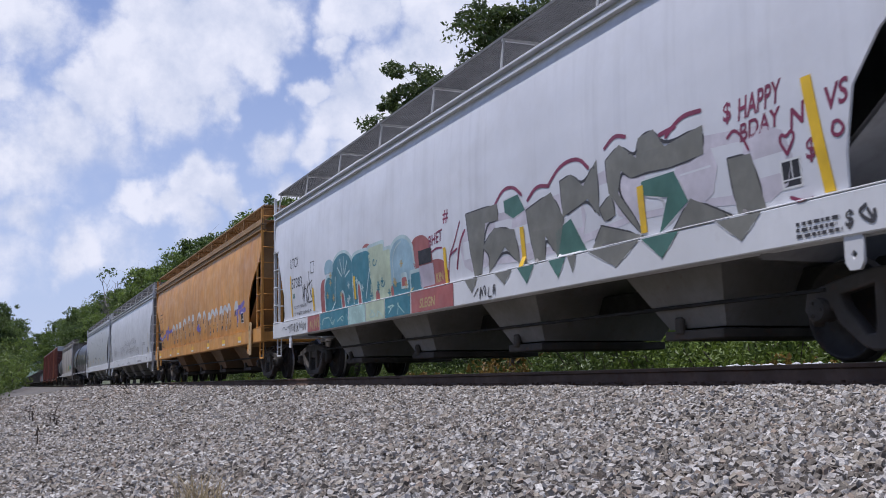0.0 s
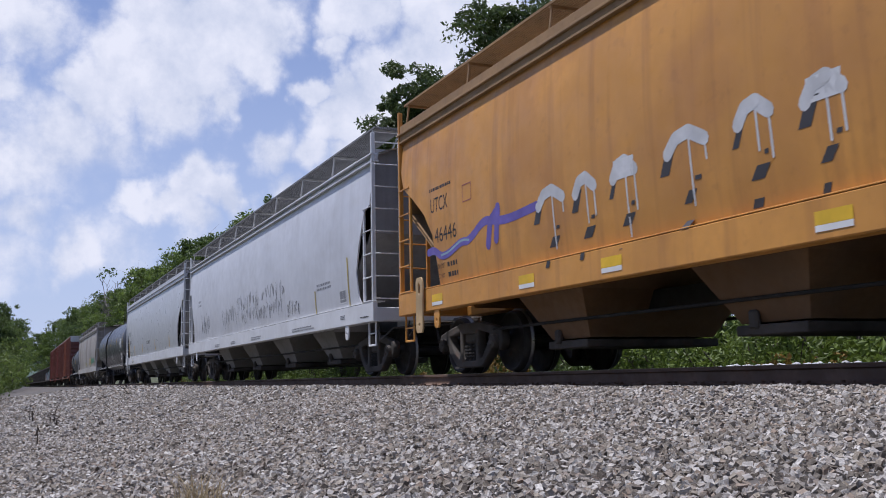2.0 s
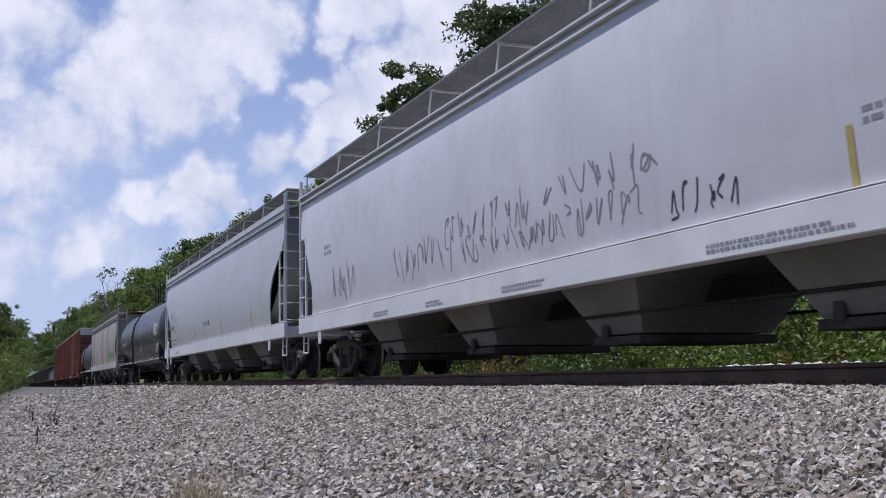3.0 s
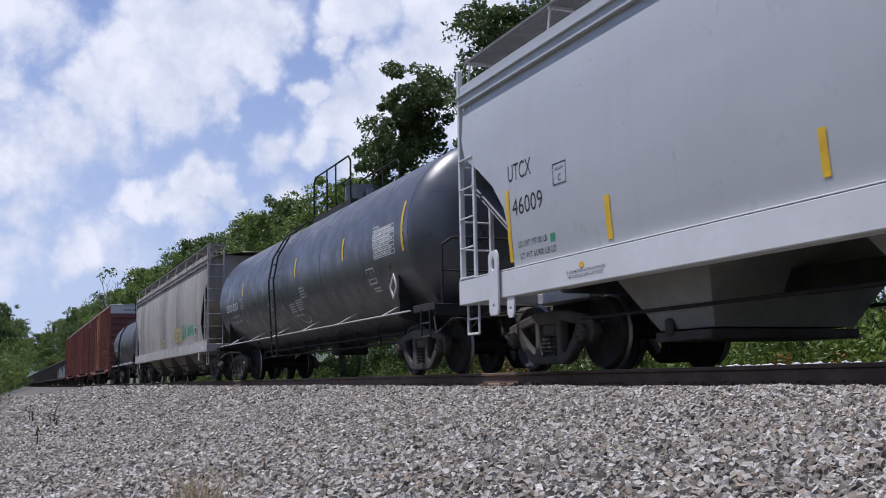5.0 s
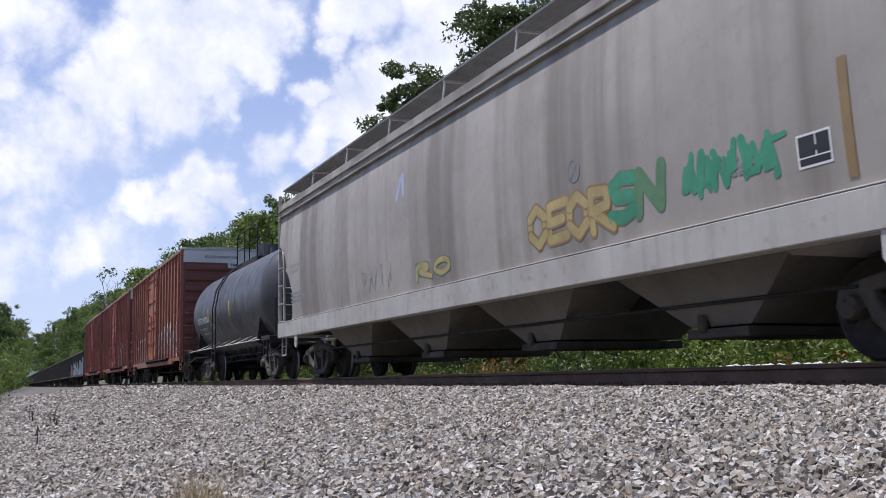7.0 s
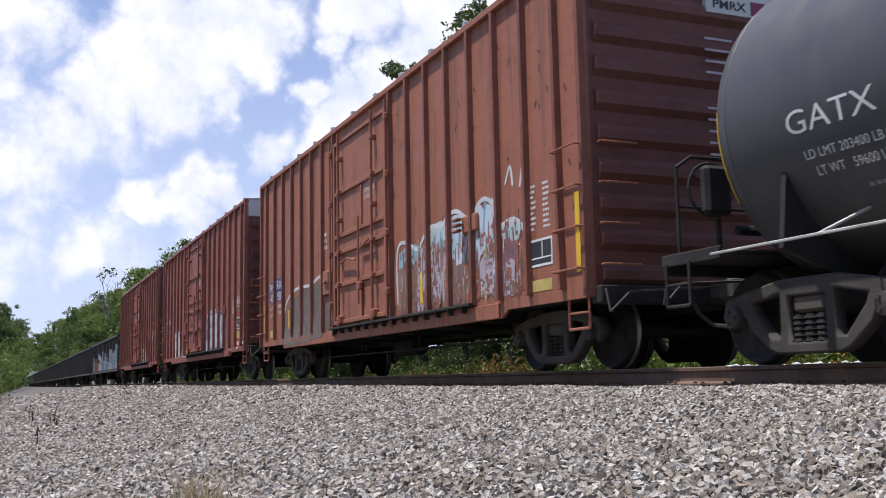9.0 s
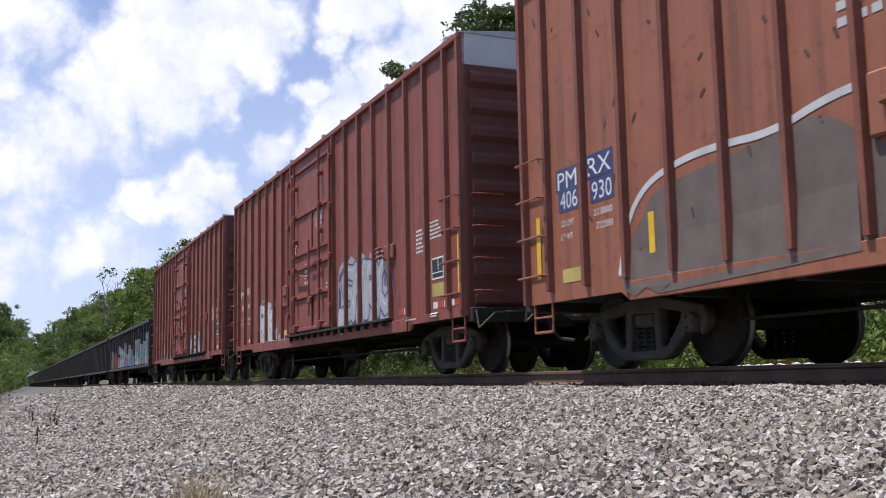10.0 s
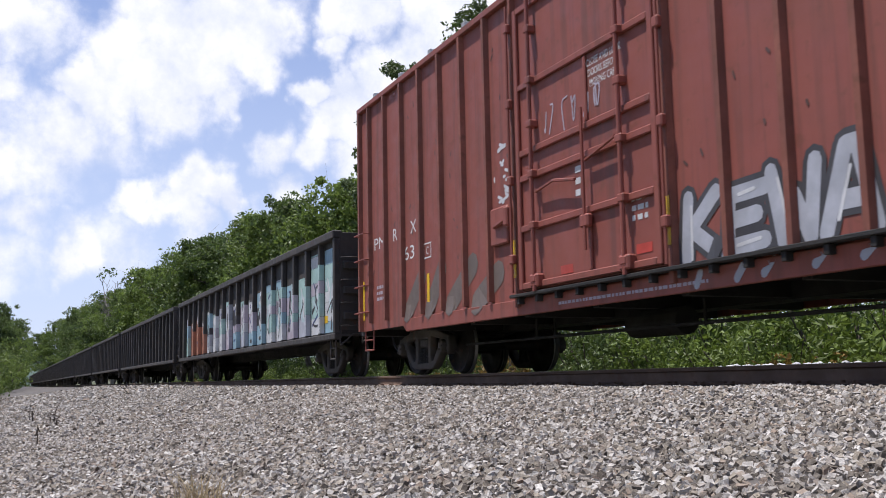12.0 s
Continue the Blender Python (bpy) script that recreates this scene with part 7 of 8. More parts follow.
def write_hopper_f(c):
    piece(c, 17.85, 19.75, 1.45, 2.02, "oeor", 0.11, ("sand",), "rust_brown", None, 61, 0.95, None, None, 1.5)
    strokes(c, [[(19.0 + 0.13 * math.cos(t), 2.25 + 0.13 * math.sin(t)) for t in np.linspace(0, 6.28, 13)], [(18.92, 2.16), (19.08, 2.34)], [(19.08, 2.16), (18.92, 2.34)]], 0.025, "smoke", 0.005)
    piece(c, 19.7, 20.7, 1.5, 2.05, "sn", 0.13, ("leaf_green", "moss"), "moss", None, 62, 0.95)
    scrawl(c, 20.95, 22.3, 1.58, 1.98, 11, 0.075, "leaf_green", 68)
    lines(c, 21.6, 22.3, 1.66, 1.86, 3, "smoke", 70)
    scrawl(c, 21.2, 22.4, 1.6, 1.9, 6, 0.05, "leaf_green", 69)
    piece(c, 14.0, 15.5, 1.45, 1.75, "ro", 0.08, ("sand",), "moss", None, 63)
    strokes(c, [[(13.3, 2.9), (13.45, 3.2)], [(13.6, 2.95), (13.55, 3.25)]], 0.12, "faint_blue", 0.0045)
    strip(c, 23.06, 1.4, 2.35, 0.10, "rust_brown")
    frame_box(c, 22.5, 22.88, 1.56, 1.84, "white", 0.02, True, "black")
    lines(c, 24.0, 24.5, 1.05, 1.16, 2, "white", 64)
    lines(c, 6.4, 7.3, 2.35, 2.6, 2, "smoke", 65)
    lines(c, 6.4, 7.6, 1.7, 1.95, 3, "smoke", 66)
    scrawl(c, 11.4, 13.0, 1.5, 1.9, 5, 0.02, "smoke", 67)


def write_tank_g(c):
    letters(c, "GATX 60506", -6.52, -4.57, 1.90, 0.20, "white")
    letters(c, "LD LMT 203400 LB 92 250 KG", -6.40, -5.08, 1.68, 0.075, "white")
    letters(c, "LT WT   59600 LB 27 050 KG  LGV 10-1993", -6.33, -4.45, 1.54, 0.075, "white")
    lines(c, -5.9, -5.1, 1.38, 1.43, 1, "smoke", 71)
    strip(c, -7.45, 1.5, 2.35, 0.08)
    strip(c, -4.54, 1.88, 2.32, 0.09)
    strip(c, -1.2, 1.9, 2.35, 0.09)
    lines(c, -4.4, -3.7, 1.65, 1.85, 4, "white", 72)
    v = [(-5.06 + 0.05 * math.cos(a * 0.524), 1.385 + 0.045 * math.sin(a * 0.524), 0) for a in range(12)]
    flat("round_sticker", v, [tuple(range(12))], M["red"], c)


def write_box_h(c):
    for body, a, b, z in (("PM", -24.55, -24.12, 2.10), ("RX", -23.87, -23.40, 2.14), ("406", -24.5, -24.12, 1.86), ("930", -23.8, -23.40, 1.86)):
        v, f = [], []
        patch(v, f, a - 0.04, b + 0.04, z - 0.03, z + 0.24)
        flat("painted_ground", v, f, M["navy"], c, 0.002)
        letters(c, body, a, b, z, 0.20, "white")
    letters(c, "LD LMT", -24.5, -24.2, 1.66, 0.07, "white")
    letters(c, "LT WT", -24.5, -24.24, 1.5, 0.07, "white")
    letters(c, "213800", -23.78, -23.4, 1.68, 0.075, "white")
    letters(c, "72200", -23.74, -23.4, 1.53, 0.075, "white")
    for x, z0, z1 in ((-25.05, 1.1, 1.85), (-22.7, 1.12, 1.56), (-14.58, 1.1, 1.58), (-12.6, 1.2, 1.65), (-9.82, 1.1, 2.02), (-17.8, 1.48, 1.9)):
        strip(c, x, z0, z1, 0.10)
    v, f = [], []
    patch(v, f, -24.5, -24.1, 1.0, 1.16)
    flat("notice_plate", v, f, M["sand_strip"], c, 0.003)
    v, f = [], []
    patch(v, f, -10.95, -10.45, 0.96, 1.1)
    flat("notice_plate", v, f, M["sand_strip"], c, 0.003)
    # faded grey bubble beside the door, white outline
    strokes(c, [[(-23.0, 1.0), (-22.5, 1.5), (-21.5, 1.6), (-20.4, 1.7), (-19.6, 1.2)], [(-22.6, 1.0), (-20.0, 1.1)], [(-21.8, 1.35), (-20.0, 1.4)]], 0.55, "umber", 0.0035)
    edge = [(-23.3, 1.0), (-23.15, 1.5), (-22.8, 1.85), (-22.2, 1.98), (-21.6, 2.0), (-20.9, 1.95), (-20.2, 2.1), (-19.5, 2.1), (-19.3, 1.7), (-19.25, 1.1)]
    strokes(c, [edge], 0.07, "chalk", 0.006)
    # worn pastel piece
    rng = np.random.default_rng(81)

    def dip(x, z):
        return (0.24 - 0.125 * (x + 15.6)) * min(max(z - 1.0, 0.0), 1.0)

    def flaked(x0, x1, z0, z1, mat, lift, rough=0.06):
        """A patch of old spray paint with a torn edge."""
        n = max(4, int((x1 - x0) / 0.09))
        z0, z1 = z0 + dip(x0, z0), z1 + dip(x0, z1)
        low = [(x0 + (x1 - x0) * k / n, z0 + rng.normal() * rough) for k in range(n + 1)]
        high = [(x0 + (x1 - x0) * k / n, z1 + rng.normal() * rough * 0.5 - 0.10 * abs(2 * k / n - 1) ** 3) for k in range(n + 1)]
        shape(c, [(x, max(z, 0.965)) for x, z in low] + high[::-1], mat, lift)

    flaked(-15.62, -14.4, 1.0, 1.62, "clay", 0.002, 0.10)
    flaked(-15.55, -14.5, 1.62, 1.86, "sky_blue", 0.0025, 0.05)
    flaked(-14.75, -13.4, 1.1, 1.85, "pink_grey", 0.003, 0.12)
    flaked(-14.4, -13.55, 1.78, 2.16, "mint_pale", 0.004)
    flaked(-13.75, -12.55, 0.98, 1.72, "clay", 0.0022, 0.12)
    flaked(-13.6, -12.95, 1.62, 2.3, "silver_blue", 0.0045)
    flaked(-13.0, -12.4, 1.5, 2.1, "pink_grey", 0.0035, 0.10)
    flaked(-12.55, -12.0, 1.75, 2.42, "silver_blue", 0.0045)
    flaked(-12.45, -11.4, 1.0, 1.66, "pink_grey", 0.0030, 0.13)
    flaked(-12.0, -11.3, 1.6, 2.05, "maroon_dust", 0.0035, 0.08)
    flaked(-11.75, -11.2, 1.95, 2.2, "mint_pale", 0.0045)
    edge = [(-15.62, 1.15), (-15.68, 1.75), (-15.5, 1.98), (-15.0, 1.92), (-14.7, 1.82), (-14.45, 2.05), (-14.1, 2.22), (-13.75, 2.16), (-13.55, 2.32), (-13.2, 2.42),
            (-12.9, 2.3), (-12.62, 2.2), (-12.5, 2.46), (-12.2, 2.56), (-11.95, 2.42), (-11.85, 2.1), (-11.5, 2.24), (-11.2, 2.2), (-11.05, 1.95)]
    strokes(c, [rounded([(x, z + dip(x, z)) for x, z in edge])], 0.065, "chalk", 0.0075)
    strokes(c, [[(-12.0, 2.3), (-11.9, 1.8), (-12.0, 1.3)], [(-13.0, 2.0), (-12.95, 1.4)], [(-14.35, 1.9), (-14.3, 1.2)], [(-11.6, 2.45), (-11.45, 2.7), (-11.4, 2.4)], [(-11.2, 2.35), (-11.1, 2.65)]], 0.05, "chalk", 0.0075)
    strokes(c, [[(-14.05, 1.85), (-13.98, 2.1)], [(-13.82, 1.82), (-13.78, 2.1)], [(-13.35, 1.85), (-13.3, 2.2)], [(-13.12, 1.8), (-13.08, 2.15)], [(-12.3, 1.9), (-12.22, 2.3)]], 0.05, "sky_deep", 0.0078)
    for m, n, lift in (("pink_grey", 24, 0.0085), ("chalk", 10, 0.0095), ("umber", 110, 0.0105), ("maroon_dust", 90, 0.0115), ("sand", 8, 0.0125), ("oxide_h", 130, 0.0135)):
        v, f = [], []
        for k in range(n * 2):
            x, z = rng.uniform(-15.5, -11.1), 1.0 + 0.95 * rng.random() ** 1.4
            tall = rng.random() < 0.45
            w, hh = (rng.uniform(0.02, 0.05), rng.uniform(0.06, 0.2)) if tall else (rng.uniform(0.03, 0.12), rng.uniform(0.015, 0.05))
            b, u = len(v), 0.00012 * (k % 9)
            v += [(x, z, u), (x + w * 0.5, z - hh * rng.uniform(0.2, 0.7), u), (x + w, z + hh * rng.uniform(-0.3, 0.3), u), (x + w * 0.9, z + hh, u), (x + w * 0.3, z + hh * rng.uniform(0.6, 1.3), u)]
            f.append((b, b + 1, b + 2, b + 3, b + 4))
        tagged(flat("worn_paint", v, f, M[m], c, lift), kind="stuff")
    chips = [[(x, z), (x + rng.uniform(-0.06, 0.06), z + rng.uniform(0.02, 0.1))] for x, z in zip(rng.uniform(-25.2, -9.7, 110), rng.uniform(1.0, 4.5, 110))]
    strokes(c, chips, 0.035, "rust_dark", 0.0042, name="rust_spot")
    # chalk writing on the door and notices
    sc = []
    for k in range(6):
        x = -18.1 + k * 0.26
        sc += [[(x, 3.45), (x + 0.02, 4.15), (x + 0.1, 4.2)], [(x + 0.1, 4.1), (x + 0.14, 3.6), (x + 0.2, 4.0)]]
    strokes(c, sc, 0.03, "chalk", 0.05)
    for i, body in enumerate(("CLOSE AND LOCK", "DOORS BEFORE", "MOVING CAR")):
        on_door(c, body, -17.22 + i * 0.03, -16.55 - i * 0.06, 3.42 - i * 0.12, 0.085)
    frame_box(c, -10.98, -10.42, 1.26, 1.6, "white", 0.03, True, "black")
    for k in range(9):
        lines(c, -11.0, -10.84 + 0.05 * (k % 3), 1.72 + 0.066 * k, 1.755 + 0.066 * k, 1, "white", 830 + k, 0.95)
        lines(c, -10.62, -10.45, 1.72 + 0.066 * k, 1.755 + 0.066 * k, 1, "white", 850 + k, 0.95)
    lines(c, -20.1, -19.6, 2.6, 3.0, 3, "chalk", 84)
    end_lettering(c, "EXCESS HEIGHT CAR", -0.7, 0.55, 4.62, 0.10, "black")
    end_sign(c)


def on_door(c, body, x0, x1, z, h):
    keep = SKINS[c.name]
    SKINS[c.name] = lambda q, x: 1.576
    letters(c, body, x0, x1, z, h, "white")
    SKINS[c.name] = keep


def end_lettering(c, body, y0, y1, z, h, mat):
    """Lettering on the end that leads."""
    cu = bpy.data.curves.new("lettering", "FONT")
    cu.body, cu.size, cu.resolution_u, cu.offset = body, 1.0, 3, 0.01
    ob = bpy.data.objects.new("lettering", cu)
    me = bpy.data.meshes.new_from_object(ob)
    bpy.data.objects.remove(ob)
    xs, ys = [v.co.x for v in me.vertices], [v.co.y for v in me.vertices]
    half = max(abs(v[0]) for o in c.children if o.name.startswith("end_top_panel") for v in o.bound_box)
    for v in me.vertices:
        v.co = (half + 0.006, y0 + (v.co.x - min(xs)) / (max(xs) - min(xs)) * (y1 - y0), z + (v.co.y - min(ys)) / (max(ys) - min(ys)) * h)
    mesh_part("lettering", me, M[mat], c)


def end_sign(c):
    bm = box(bmesh.new(), 7.93, 8.005, 0.15, 1.3, 4.25, 4.47, 0.004)
    part("sign_panel", bm, M["stripe"], c)
    half = 8.004
    end_lettering_at(c, "PMRX", 0.25, 0.75, 4.31, 0.11, "black", half)
    bm = box(bmesh.new(), 8.0, 8.012, 0.82, 1.25, 4.28, 4.45)
    part("sign_ground", bm, M["maroon"], c)
    bm = bmesh.new()
    for k in range(9):
        z = 3.9 - 0.14 * k - (0.3 if k > 3 else 0)
        box(bm, 8.0, 8.006, 0.1, 0.1 + 0.4 + 0.1 * (k % 3), z, z + 0.028)
    part("stencil_text", bm, M["pink_grey"], c)


def end_lettering_at(c, body, y0, y1, z, h, mat, half):
    cu = bpy.data.curves.new("lettering", "FONT")
    cu.body, cu.size, cu.resolution_u, cu.offset = body, 1.0, 3, 0.02
    ob = bpy.data.objects.new("lettering", cu)
    me = bpy.data.meshes.new_from_object(ob)
    bpy.data.objects.remove(ob)
    xs, ys = [v.co.x for v in me.vertices], [v.co.y for v in me.vertices]
    for v in me.vertices:
        v.co = (half + 0.004, y0 + (v.co.x - min(xs)) / (max(xs) - min(xs)) * (y1 - y0), z + (v.co.y - min(ys)) / (max(ys) - min(ys)) * h)
    mesh_part("lettering", me, M[mat], c)


def write_box_i(c):
    strokes(c, [[(-32.95, 1.1), (-32.9, 1.9)], [(-32.5, 1.2), (-32.4, 1.95)], [(-31.9, 1.2), (-31.8, 1.95)], [(-31.2, 1.2), (-31.1, 1.95)], [(-30.6, 1.2), (-30.55, 1.9)]], 0.62, "silver_paint", 0.0035)
    strokes(c, [[(-33.15, 1.0), (-33.1, 1.9), (-32.7, 2.1)], [(-32.9, 0.95), (-32.85, 1.3)]], 0.16, "navy", 0.0045)
    piece(c, -32.95, -30.2, 1.0, 2.12, "smro", 0.26, ("silver_paint",), "navy", None, 91, 0.98, None, "chalk")
    for x, z0, z1 in ((-27.43, 1.13, 2.0),):
        strip(c, x, z0, z1, 0.10)
    frame_box(c, -28.46, -28.0, 1.42, 1.75, "white", 0.025, True, "black")
    v, f = [], []
    patch(v, f, -28.45, -28.0, 1.16, 1.36)
    flat("notice_plate", v, f, M["sand_strip"], c, 0.003)
    lines(c, -29.08, -28.75, 1.9, 2.3, 6, "white", 92)
    lines(c, -28.5, -28.05, 2.05, 2.35, 5, "white", 93)
    for x0, x1, m in ((-28.42, -28.25, "white"), (-28.25, -28.0, "red"), (-28.0, -27.9, "white"), (-27.72, -27.62, "white"), (-27.62, -27.36, "red"), (-27.36, -27.3, "white"),
                      (-29.9, -29.65, "red"), (-29.65, -29.58, "white"), (-41.6, -41.2, "red"), (-41.2, -41.0, "white")):
        v, f = [], []
        patch(v, f, x0, x1, 0.98, 1.08)
        flat("reflective_strip", v, f, M[m], c, 0.004)
    lines(c, -28.5, -28.2, 0.86, 0.94, 2, "white", 94)
    lines(c, -29.5, -29.0, 0.86, 0.9, 1, "white", 95)
    # white drips and plates on the trailing half
    for x0, x1, z1 in ((-40.0, -39.62, 1.55), (-39.6, -39.2, 1.8), (-39.18, -38.75, 1.85), (-38.73, -38.4, 1.45), (-38.38, -38.1, 1.2)):
        v, f = [], []
        patch(v, f, x0, x1, 0.92, z1, 0, 0.03)
        flat("graffiti_fill", v, f, M["chalk"], c, 0.0035)
    piece(c, -39.95, -38.2, 0.95, 1.9, "rk", 0.2, ("chalk",), "smoke", None, 90, 0.9)
    strokes(c, [[(-39.9, 1.85), (-39.4, 2.0), (-38.8, 1.75), (-38.5, 1.5), (-38.15, 1.3), (-38.1, 0.8)], [(-39.6, 0.8), (-39.5, 1.7)], [(-39.1, 0.85), (-38.9, 1.5)]], 0.05, "smoke", 0.0055)
    scrawl(c, -38.05, -37.3, 0.85, 1.1, 4, 0.03, "chalk", 96)
    for x0, x1, z in ((-40.15, -39.85, 0.92), (-37.6, -37.1, 1.0), (-41.9, -41.7, 1.35)):
        v, f = [], []
        patch(v, f, x0, x1, z, z + 0.12)
        flat("reflective_strip", v, f, M["yellow"], c, 0.006)
    letters(c, "PM", -42.2, -41.75, 2.2, 0.2, "white")
    letters(c, "RX", -41.4, -40.95, 2.25, 0.2, "white")
    letters(c, "40", -42.1, -41.8, 1.85, 0.2, "white")
    letters(c, "64", -41.3, -41.0, 1.88, 0.2, "white")
    strip(c, -42.6, 1.0, 1.75, 0.10)
    letters(c, "LD LMT", -42.15, -41.8, 1.6, 0.07, "white")
    letters(c, "LT WT", -42.15, -41.85, 1.47, 0.07, "white")
    letters(c, "WORK", -42.72, -42.45, 2.52, 0.075, "white")
    letters(c, "SAFELY", -42.75, -42.42, 2.40, 0.075, "white")
    lines(c, -41.35, -41.0, 1.45, 1.7, 2, "pink_grey", 97)
    lines(c, -42.7, -42.2, 0.98, 1.06, 1, "red", 117)
    for i, body in enumerate(("CLOSE AND LOCK", "DOORS BEFORE", "MOVING CAR")):
        on_door(c, body, -34.75 + i * 0.03, -34.08 - i * 0.06, 3.38 - i * 0.12, 0.085)
    keep = SKINS[c.name]
    SKINS[c.name] = lambda q, x: 1.577
    lines(c, -35.5, -35.25, 2.0, 2.5, 4, "chalk", 98)
    lines(c, -33.9, -33.65, 1.7, 1.95, 3, "chalk", 99)
    strokes(c, [[(-36.3, 2.6), (-36.2, 3.0), (-36.0, 2.8)]], 0.03, "chalk", 0.01)
    SKINS[c.name] = keep


def write_box_j(c):
    letters(c, "PM", -59.5, -58.95, 2.2, 0.2, "white")
    letters(c, "R", -58.55, -58.35, 2.24, 0.2, "white")
    letters(c, "X", -57.75, -57.5, 2.26, 0.2, "white")
    letters(c, "63", -58.05, -57.6, 1.85, 0.22, "white")
    frame_box(c, -57.2, -56.9, 1.78, 2.02, "white", 0.02, False)
    letters(c, "C", -57.1, -57.0, 1.84, 0.12, "white")
    for x, z0, z1 in ((-57.03, 1.1, 1.54), (-60.1, 1.0, 1.7), (-44.75, 1.1, 2.0)):
        strip(c, x, z0, z1, 0.10)
    keep = SKINS[c.name]
    SKINS[c.name] = lambda q, x: 1.602
    for x in (-53.995, -50.755):
        strip(c, x, 1.17, 1.65, 0.07)
    SKINS[c.name] = keep
    strokes(c, [[(-57.9, 1.0), (-57.3, 1.5)], [(-57.0, 1.0), (-56.5, 1.55)], [(-56.2, 1.0), (-55.4, 1.5)], [(-55.3, 0.95), (-54.6, 1.3)]], 0.34, "umber", 0.0035)
    piece(c, -50.6, -48.15, 0.93, 1.66, "kewa", 0.155, ("silver_paint",), "char", None, 101, 0.84, (1.0, 0.95, 1.05, 1.12), None, 1.7)
    strokes(c, [[(-50.5, 1.0), (-50.48, 1.5)], [(-49.85, 1.05), (-49.55, 1.08)], [(-49.3, 1.55), (-49.2, 1.1)], [(-48.65, 1.1), (-48.5, 1.5)], [(-49.8, 1.5), (-49.6, 1.52)]], 0.035, "chalk", 0.0125)
    strokes(c, [[(-50.42, 0.75), (-50.36, 0.86)], [(-49.85, 0.76), (-49.75, 0.87)], [(-49.5, 0.77), (-49.4, 0.87)], [(-48.9, 0.78), (-48.8, 0.87)], [(-48.4, 0.79), (-48.3, 0.87)]], 0.085, "silver_paint", 0.004)
    # chips of pale paint
    rng = np.random.default_rng(103)
    ls = []
    for k in range(18):
        x, z = -54.4 + rng.normal() * 0.12, rng.uniform(2.2, 2.95)
        ls.append([(x, z), (x + rng.uniform(-0.16, 0.16), z + rng.uniform(-0.02, 0.06))])
    strokes(c, ls, 0.042, "chalk", 0.0045, name="paint_chip")
    chips = [[(x, z), (x + rng.uniform(-0.05, 0.05), z + rng.uniform(0.02, 0.09))] for x, z in zip(rng.uniform(-60, -44.7, 90), rng.uniform(1.0, 4.4, 90))]
    strokes(c, chips, 0.03, "rust_dark", 0.0042, name="rust_spot")
    for i, body in enumerate(("CLOSE AND LOCK", "DOORS BEFORE", "MOVING CAR")):
        on_door(c, body, -52.18 + i * 0.03, -51.48 - i * 0.06, 3.36 - i * 0.12, 0.085)
    keep = SKINS[c.name]
    SKINS[c.name] = lambda q, x: 1.577
    scrawl(c, -53.3, -51.9, 2.75, 3.15, 6, 0.022, "pink_grey", 104)
    lines(c, -52.5, -52.3, 1.95, 2.35, 3, "chalk", 105)
    lines(c, -51.4, -51.1, 1.5, 1.8, 3, "chalk", 106)
    for x, z in ((-52.9, 1.1), (-51.35, 1.15)):
        v, f = [], []
        patch(v, f, x, x + 0.28, z, z + 0.1)
        flat("reflective_strip", v, f, M["red"], c, 0.004)
    SKINS[c.name] = keep
    lines(c, -59.4, -58.8, 1.3, 1.6, 3, "pink_grey", 107)
    lines(c, -53.0, -49.5, 0.76, 0.82, 1, "pink_grey", 108)
    frame_box(c, -45.9, -45.4, 1.42, 1.75, "white", 0.025, True, "black")
    lines(c, -46.6, -45.6, 1.9, 2.3, 6, "white", 109)
    for x0, x1, m in ((-46.0, -45.7, "red"), (-45.7, -45.5, "white"), (-45.1, -44.8, "red")):
        v, f = [], []
        patch(v, f, x0, x1, 0.98, 1.08)
        flat("reflective_strip", v, f, M[m], c, 0.004)


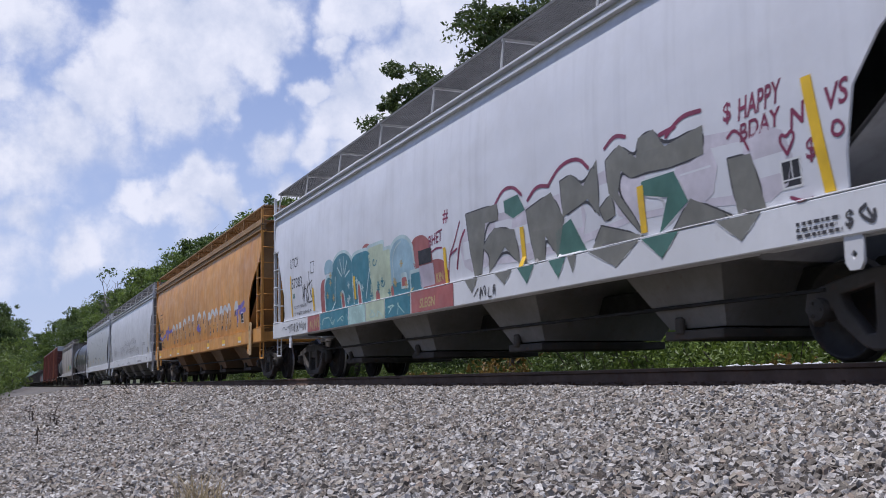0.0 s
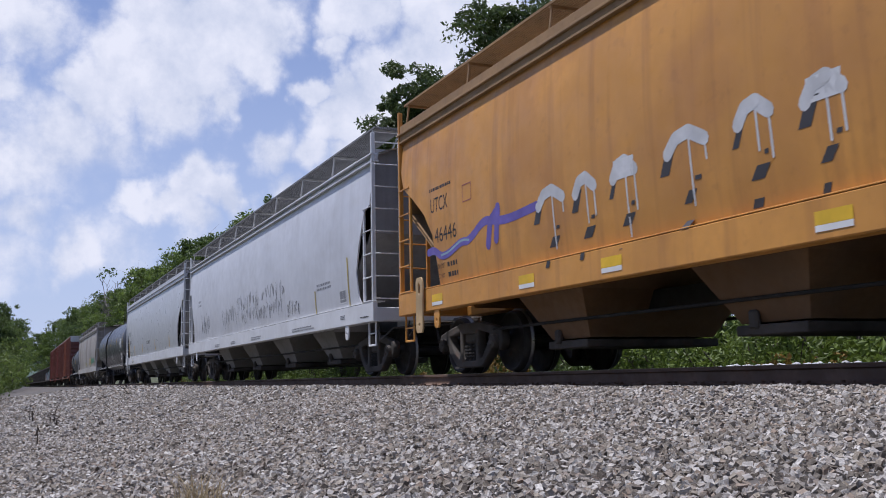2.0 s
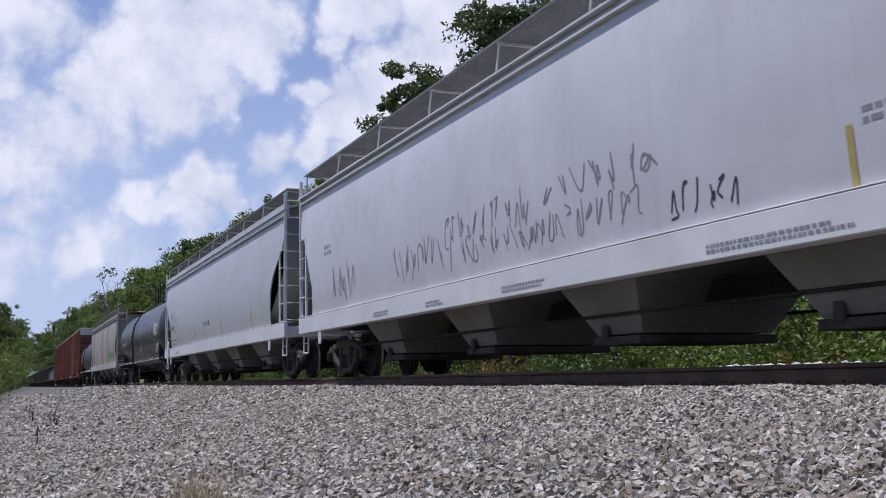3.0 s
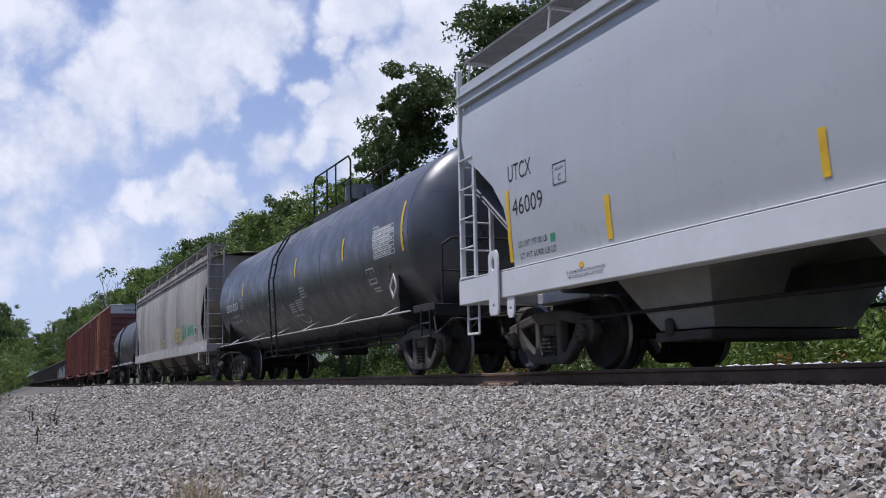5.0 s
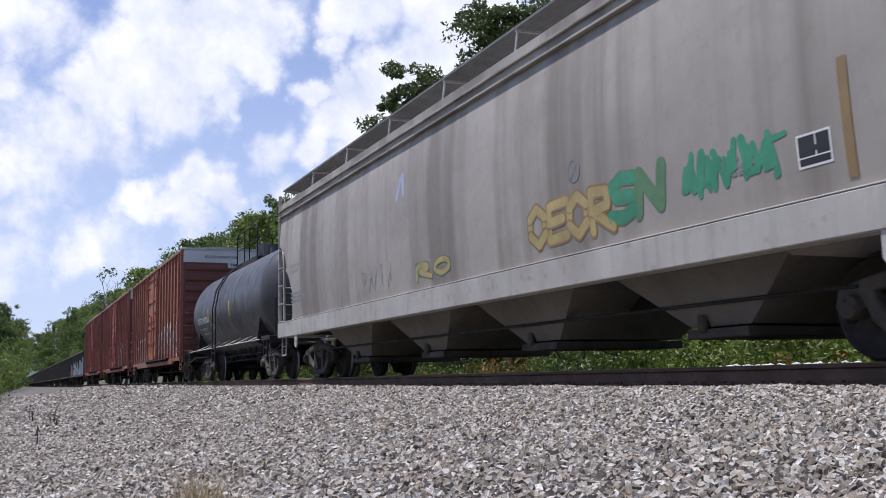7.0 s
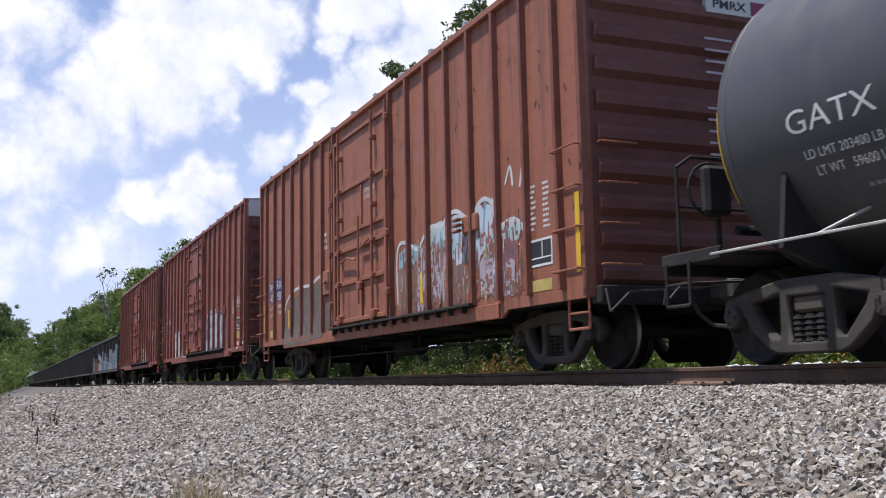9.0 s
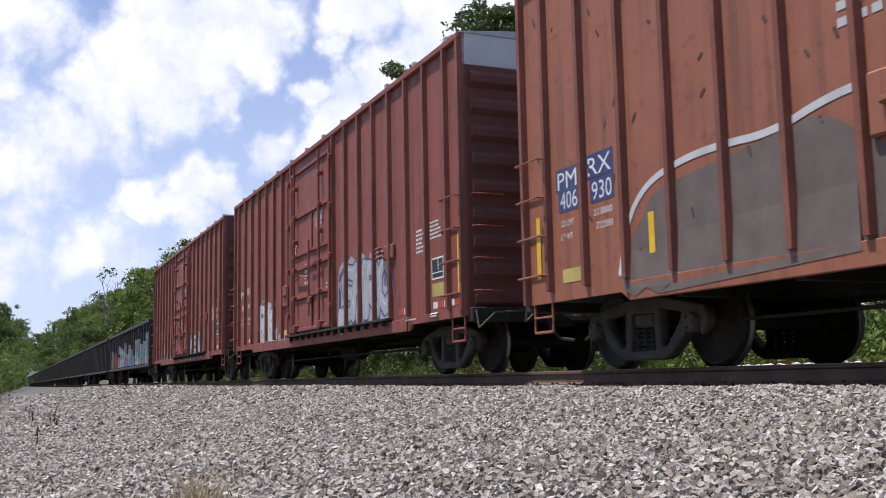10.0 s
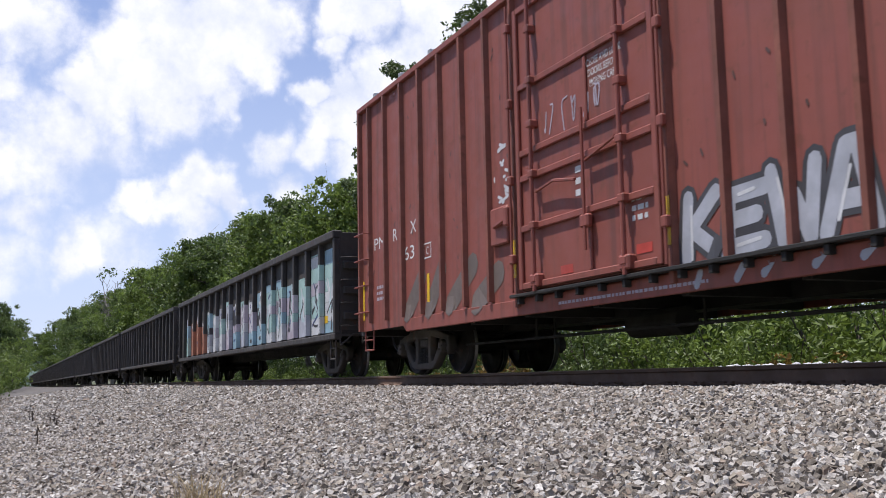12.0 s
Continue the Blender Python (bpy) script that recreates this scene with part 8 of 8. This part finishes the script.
def write_gondola(c):
    rng = np.random.default_rng(111)
    pal = ("mint", "chalk", "pink_grey", "silver_paint", "char", "sky_blue", "mint", "chalk")
    step = 19.58 / 19
    for k in range(19):
        x0 = -61.86 - step * (k + 1) + 0.09
        x1 = x0 + step - 0.18
        orange = 14 <= k <= 16
        if k > 17:
            continue
        z = 0.90
        top = 2.6 if k < 2 else rng.uniform(2.05, 2.45) - (0.35 if orange else 0)
        v, f = [], []
        while z < top:
            hgt = rng.uniform(0.18, 0.5)
            m = "salmon" if orange else pal[int(rng.integers(8))]
            v, f = [], []
            patch(v, f, x0, x1, z, min(z + hgt, top), 0, rng.uniform(-0.05, 0.05))
            flat("graffiti_fill", v, f, M[m], c, 0.004)
            if k and z < top - 0.4:
                v, f = [], []
                patch(v, f, x1 + 0.032, x1 + 0.148, z, min(z + hgt, top))
                b, zz = len(v), min(z + hgt, top)
                v += [(x1 + 0.156, z, -0.3), (x1 + 0.156, z, 0.0), (x1 + 0.156, zz, 0.0), (x1 + 0.156, zz, -0.3)]
                f.append((b, b + 1, b + 2, b + 3))
                flat("post_paint", v, f, M[m], c, 0.32)
            z += hgt + 0.004
        strokes(c, [bend([(x0 + 0.1, 1.0 + rng.random()), (x1 - 0.1, 1.2 + rng.random()), (x0 + 0.2, 2.0)], rng, 0.08)], 0.06, "navy" if k % 2 else "chalk", 0.007)
    for k in range(17):
        x0 = -61.86 - step * (k + 1) + 0.09
        x1 = x0 + step - 0.18
        for m, w in (("char", 0.10), ("chalk", 0.12), ("mint_pale", 0.09), ("char", 0.05)):
            pts = [(rng.uniform(x0 + 0.08, x1 - 0.08), rng.uniform(0.98, 2.2)) for _ in range(int(rng.integers(3, 6)))]
            strokes(c, [rounded(pts)], w, "salmon" if 14 <= k <= 16 and m == "mint_pale" else m, {0.10: 0.0085, 0.12: 0.0100, 0.09: 0.0115, 0.05: 0.0130}[w])
    v, f = [], []
    patch(v, f, -63.1, -62.6, 1.1, 1.25)
    flat("reflective_strip", v, f, M["yellow"], c, 0.016)


spray("umber", (0.155, 0.12, 0.10))
spray("pink_pale", (0.62, 0.575, 0.62))
spray("clay", (0.30, 0.17, 0.12))
spray("rust_dark", (0.10, 0.045, 0.032))
spray("silver_blue", (0.52, 0.60, 0.68))
spray("sky_deep", (0.20, 0.38, 0.52))
spray("maroon_dust", (0.26, 0.12, 0.13))
M["sand_paint"] = shader("cream-orange plate paint", (0.52, 0.36, 0.18), 0.6, vary=0.2, scale=3, dirt=0.3, bump=0.05)
M["sand_strip"] = shader("faded yellow strip", (0.50, 0.40, 0.12), 0.6, vary=0.2, scale=4, dirt=0.3, bump=0)
write_hopper_a(hopper_a)
write_hopper_b(hopper_b)
write_hopper_c(hopper_c)
write_hopper_d(hopper_d)
write_tank_e(tank_e)
write_hopper_f(hopper_f)
write_tank_g(tank_g)
write_box_h(box_h)
write_box_i(box_i)
write_box_j(box_j)
write_gondola(gondola_k)


# ---- the train rolls past, slowing slightly ----
def travel(t):
    k = t - 9.0
    return 14.335 * k - 0.0297 * k * k


def motions():
    for ob, x in CARS:
        walk(ob, [(t, pose(x + travel(t), 0, 0)) for t in (0, 1, 2, 3, 4, 5, 6, 7, 8, 9, 10, 11, 12)])
    turns = [(k / 30, math.degrees(travel(k / 30) / 0.452)) for k in range(361)]
    for ob, ax in WHEELS:
        walk(ob, [(t, pose(ax, 0, 0.452, 0, a, 0)) for t, a in turns])


motions()
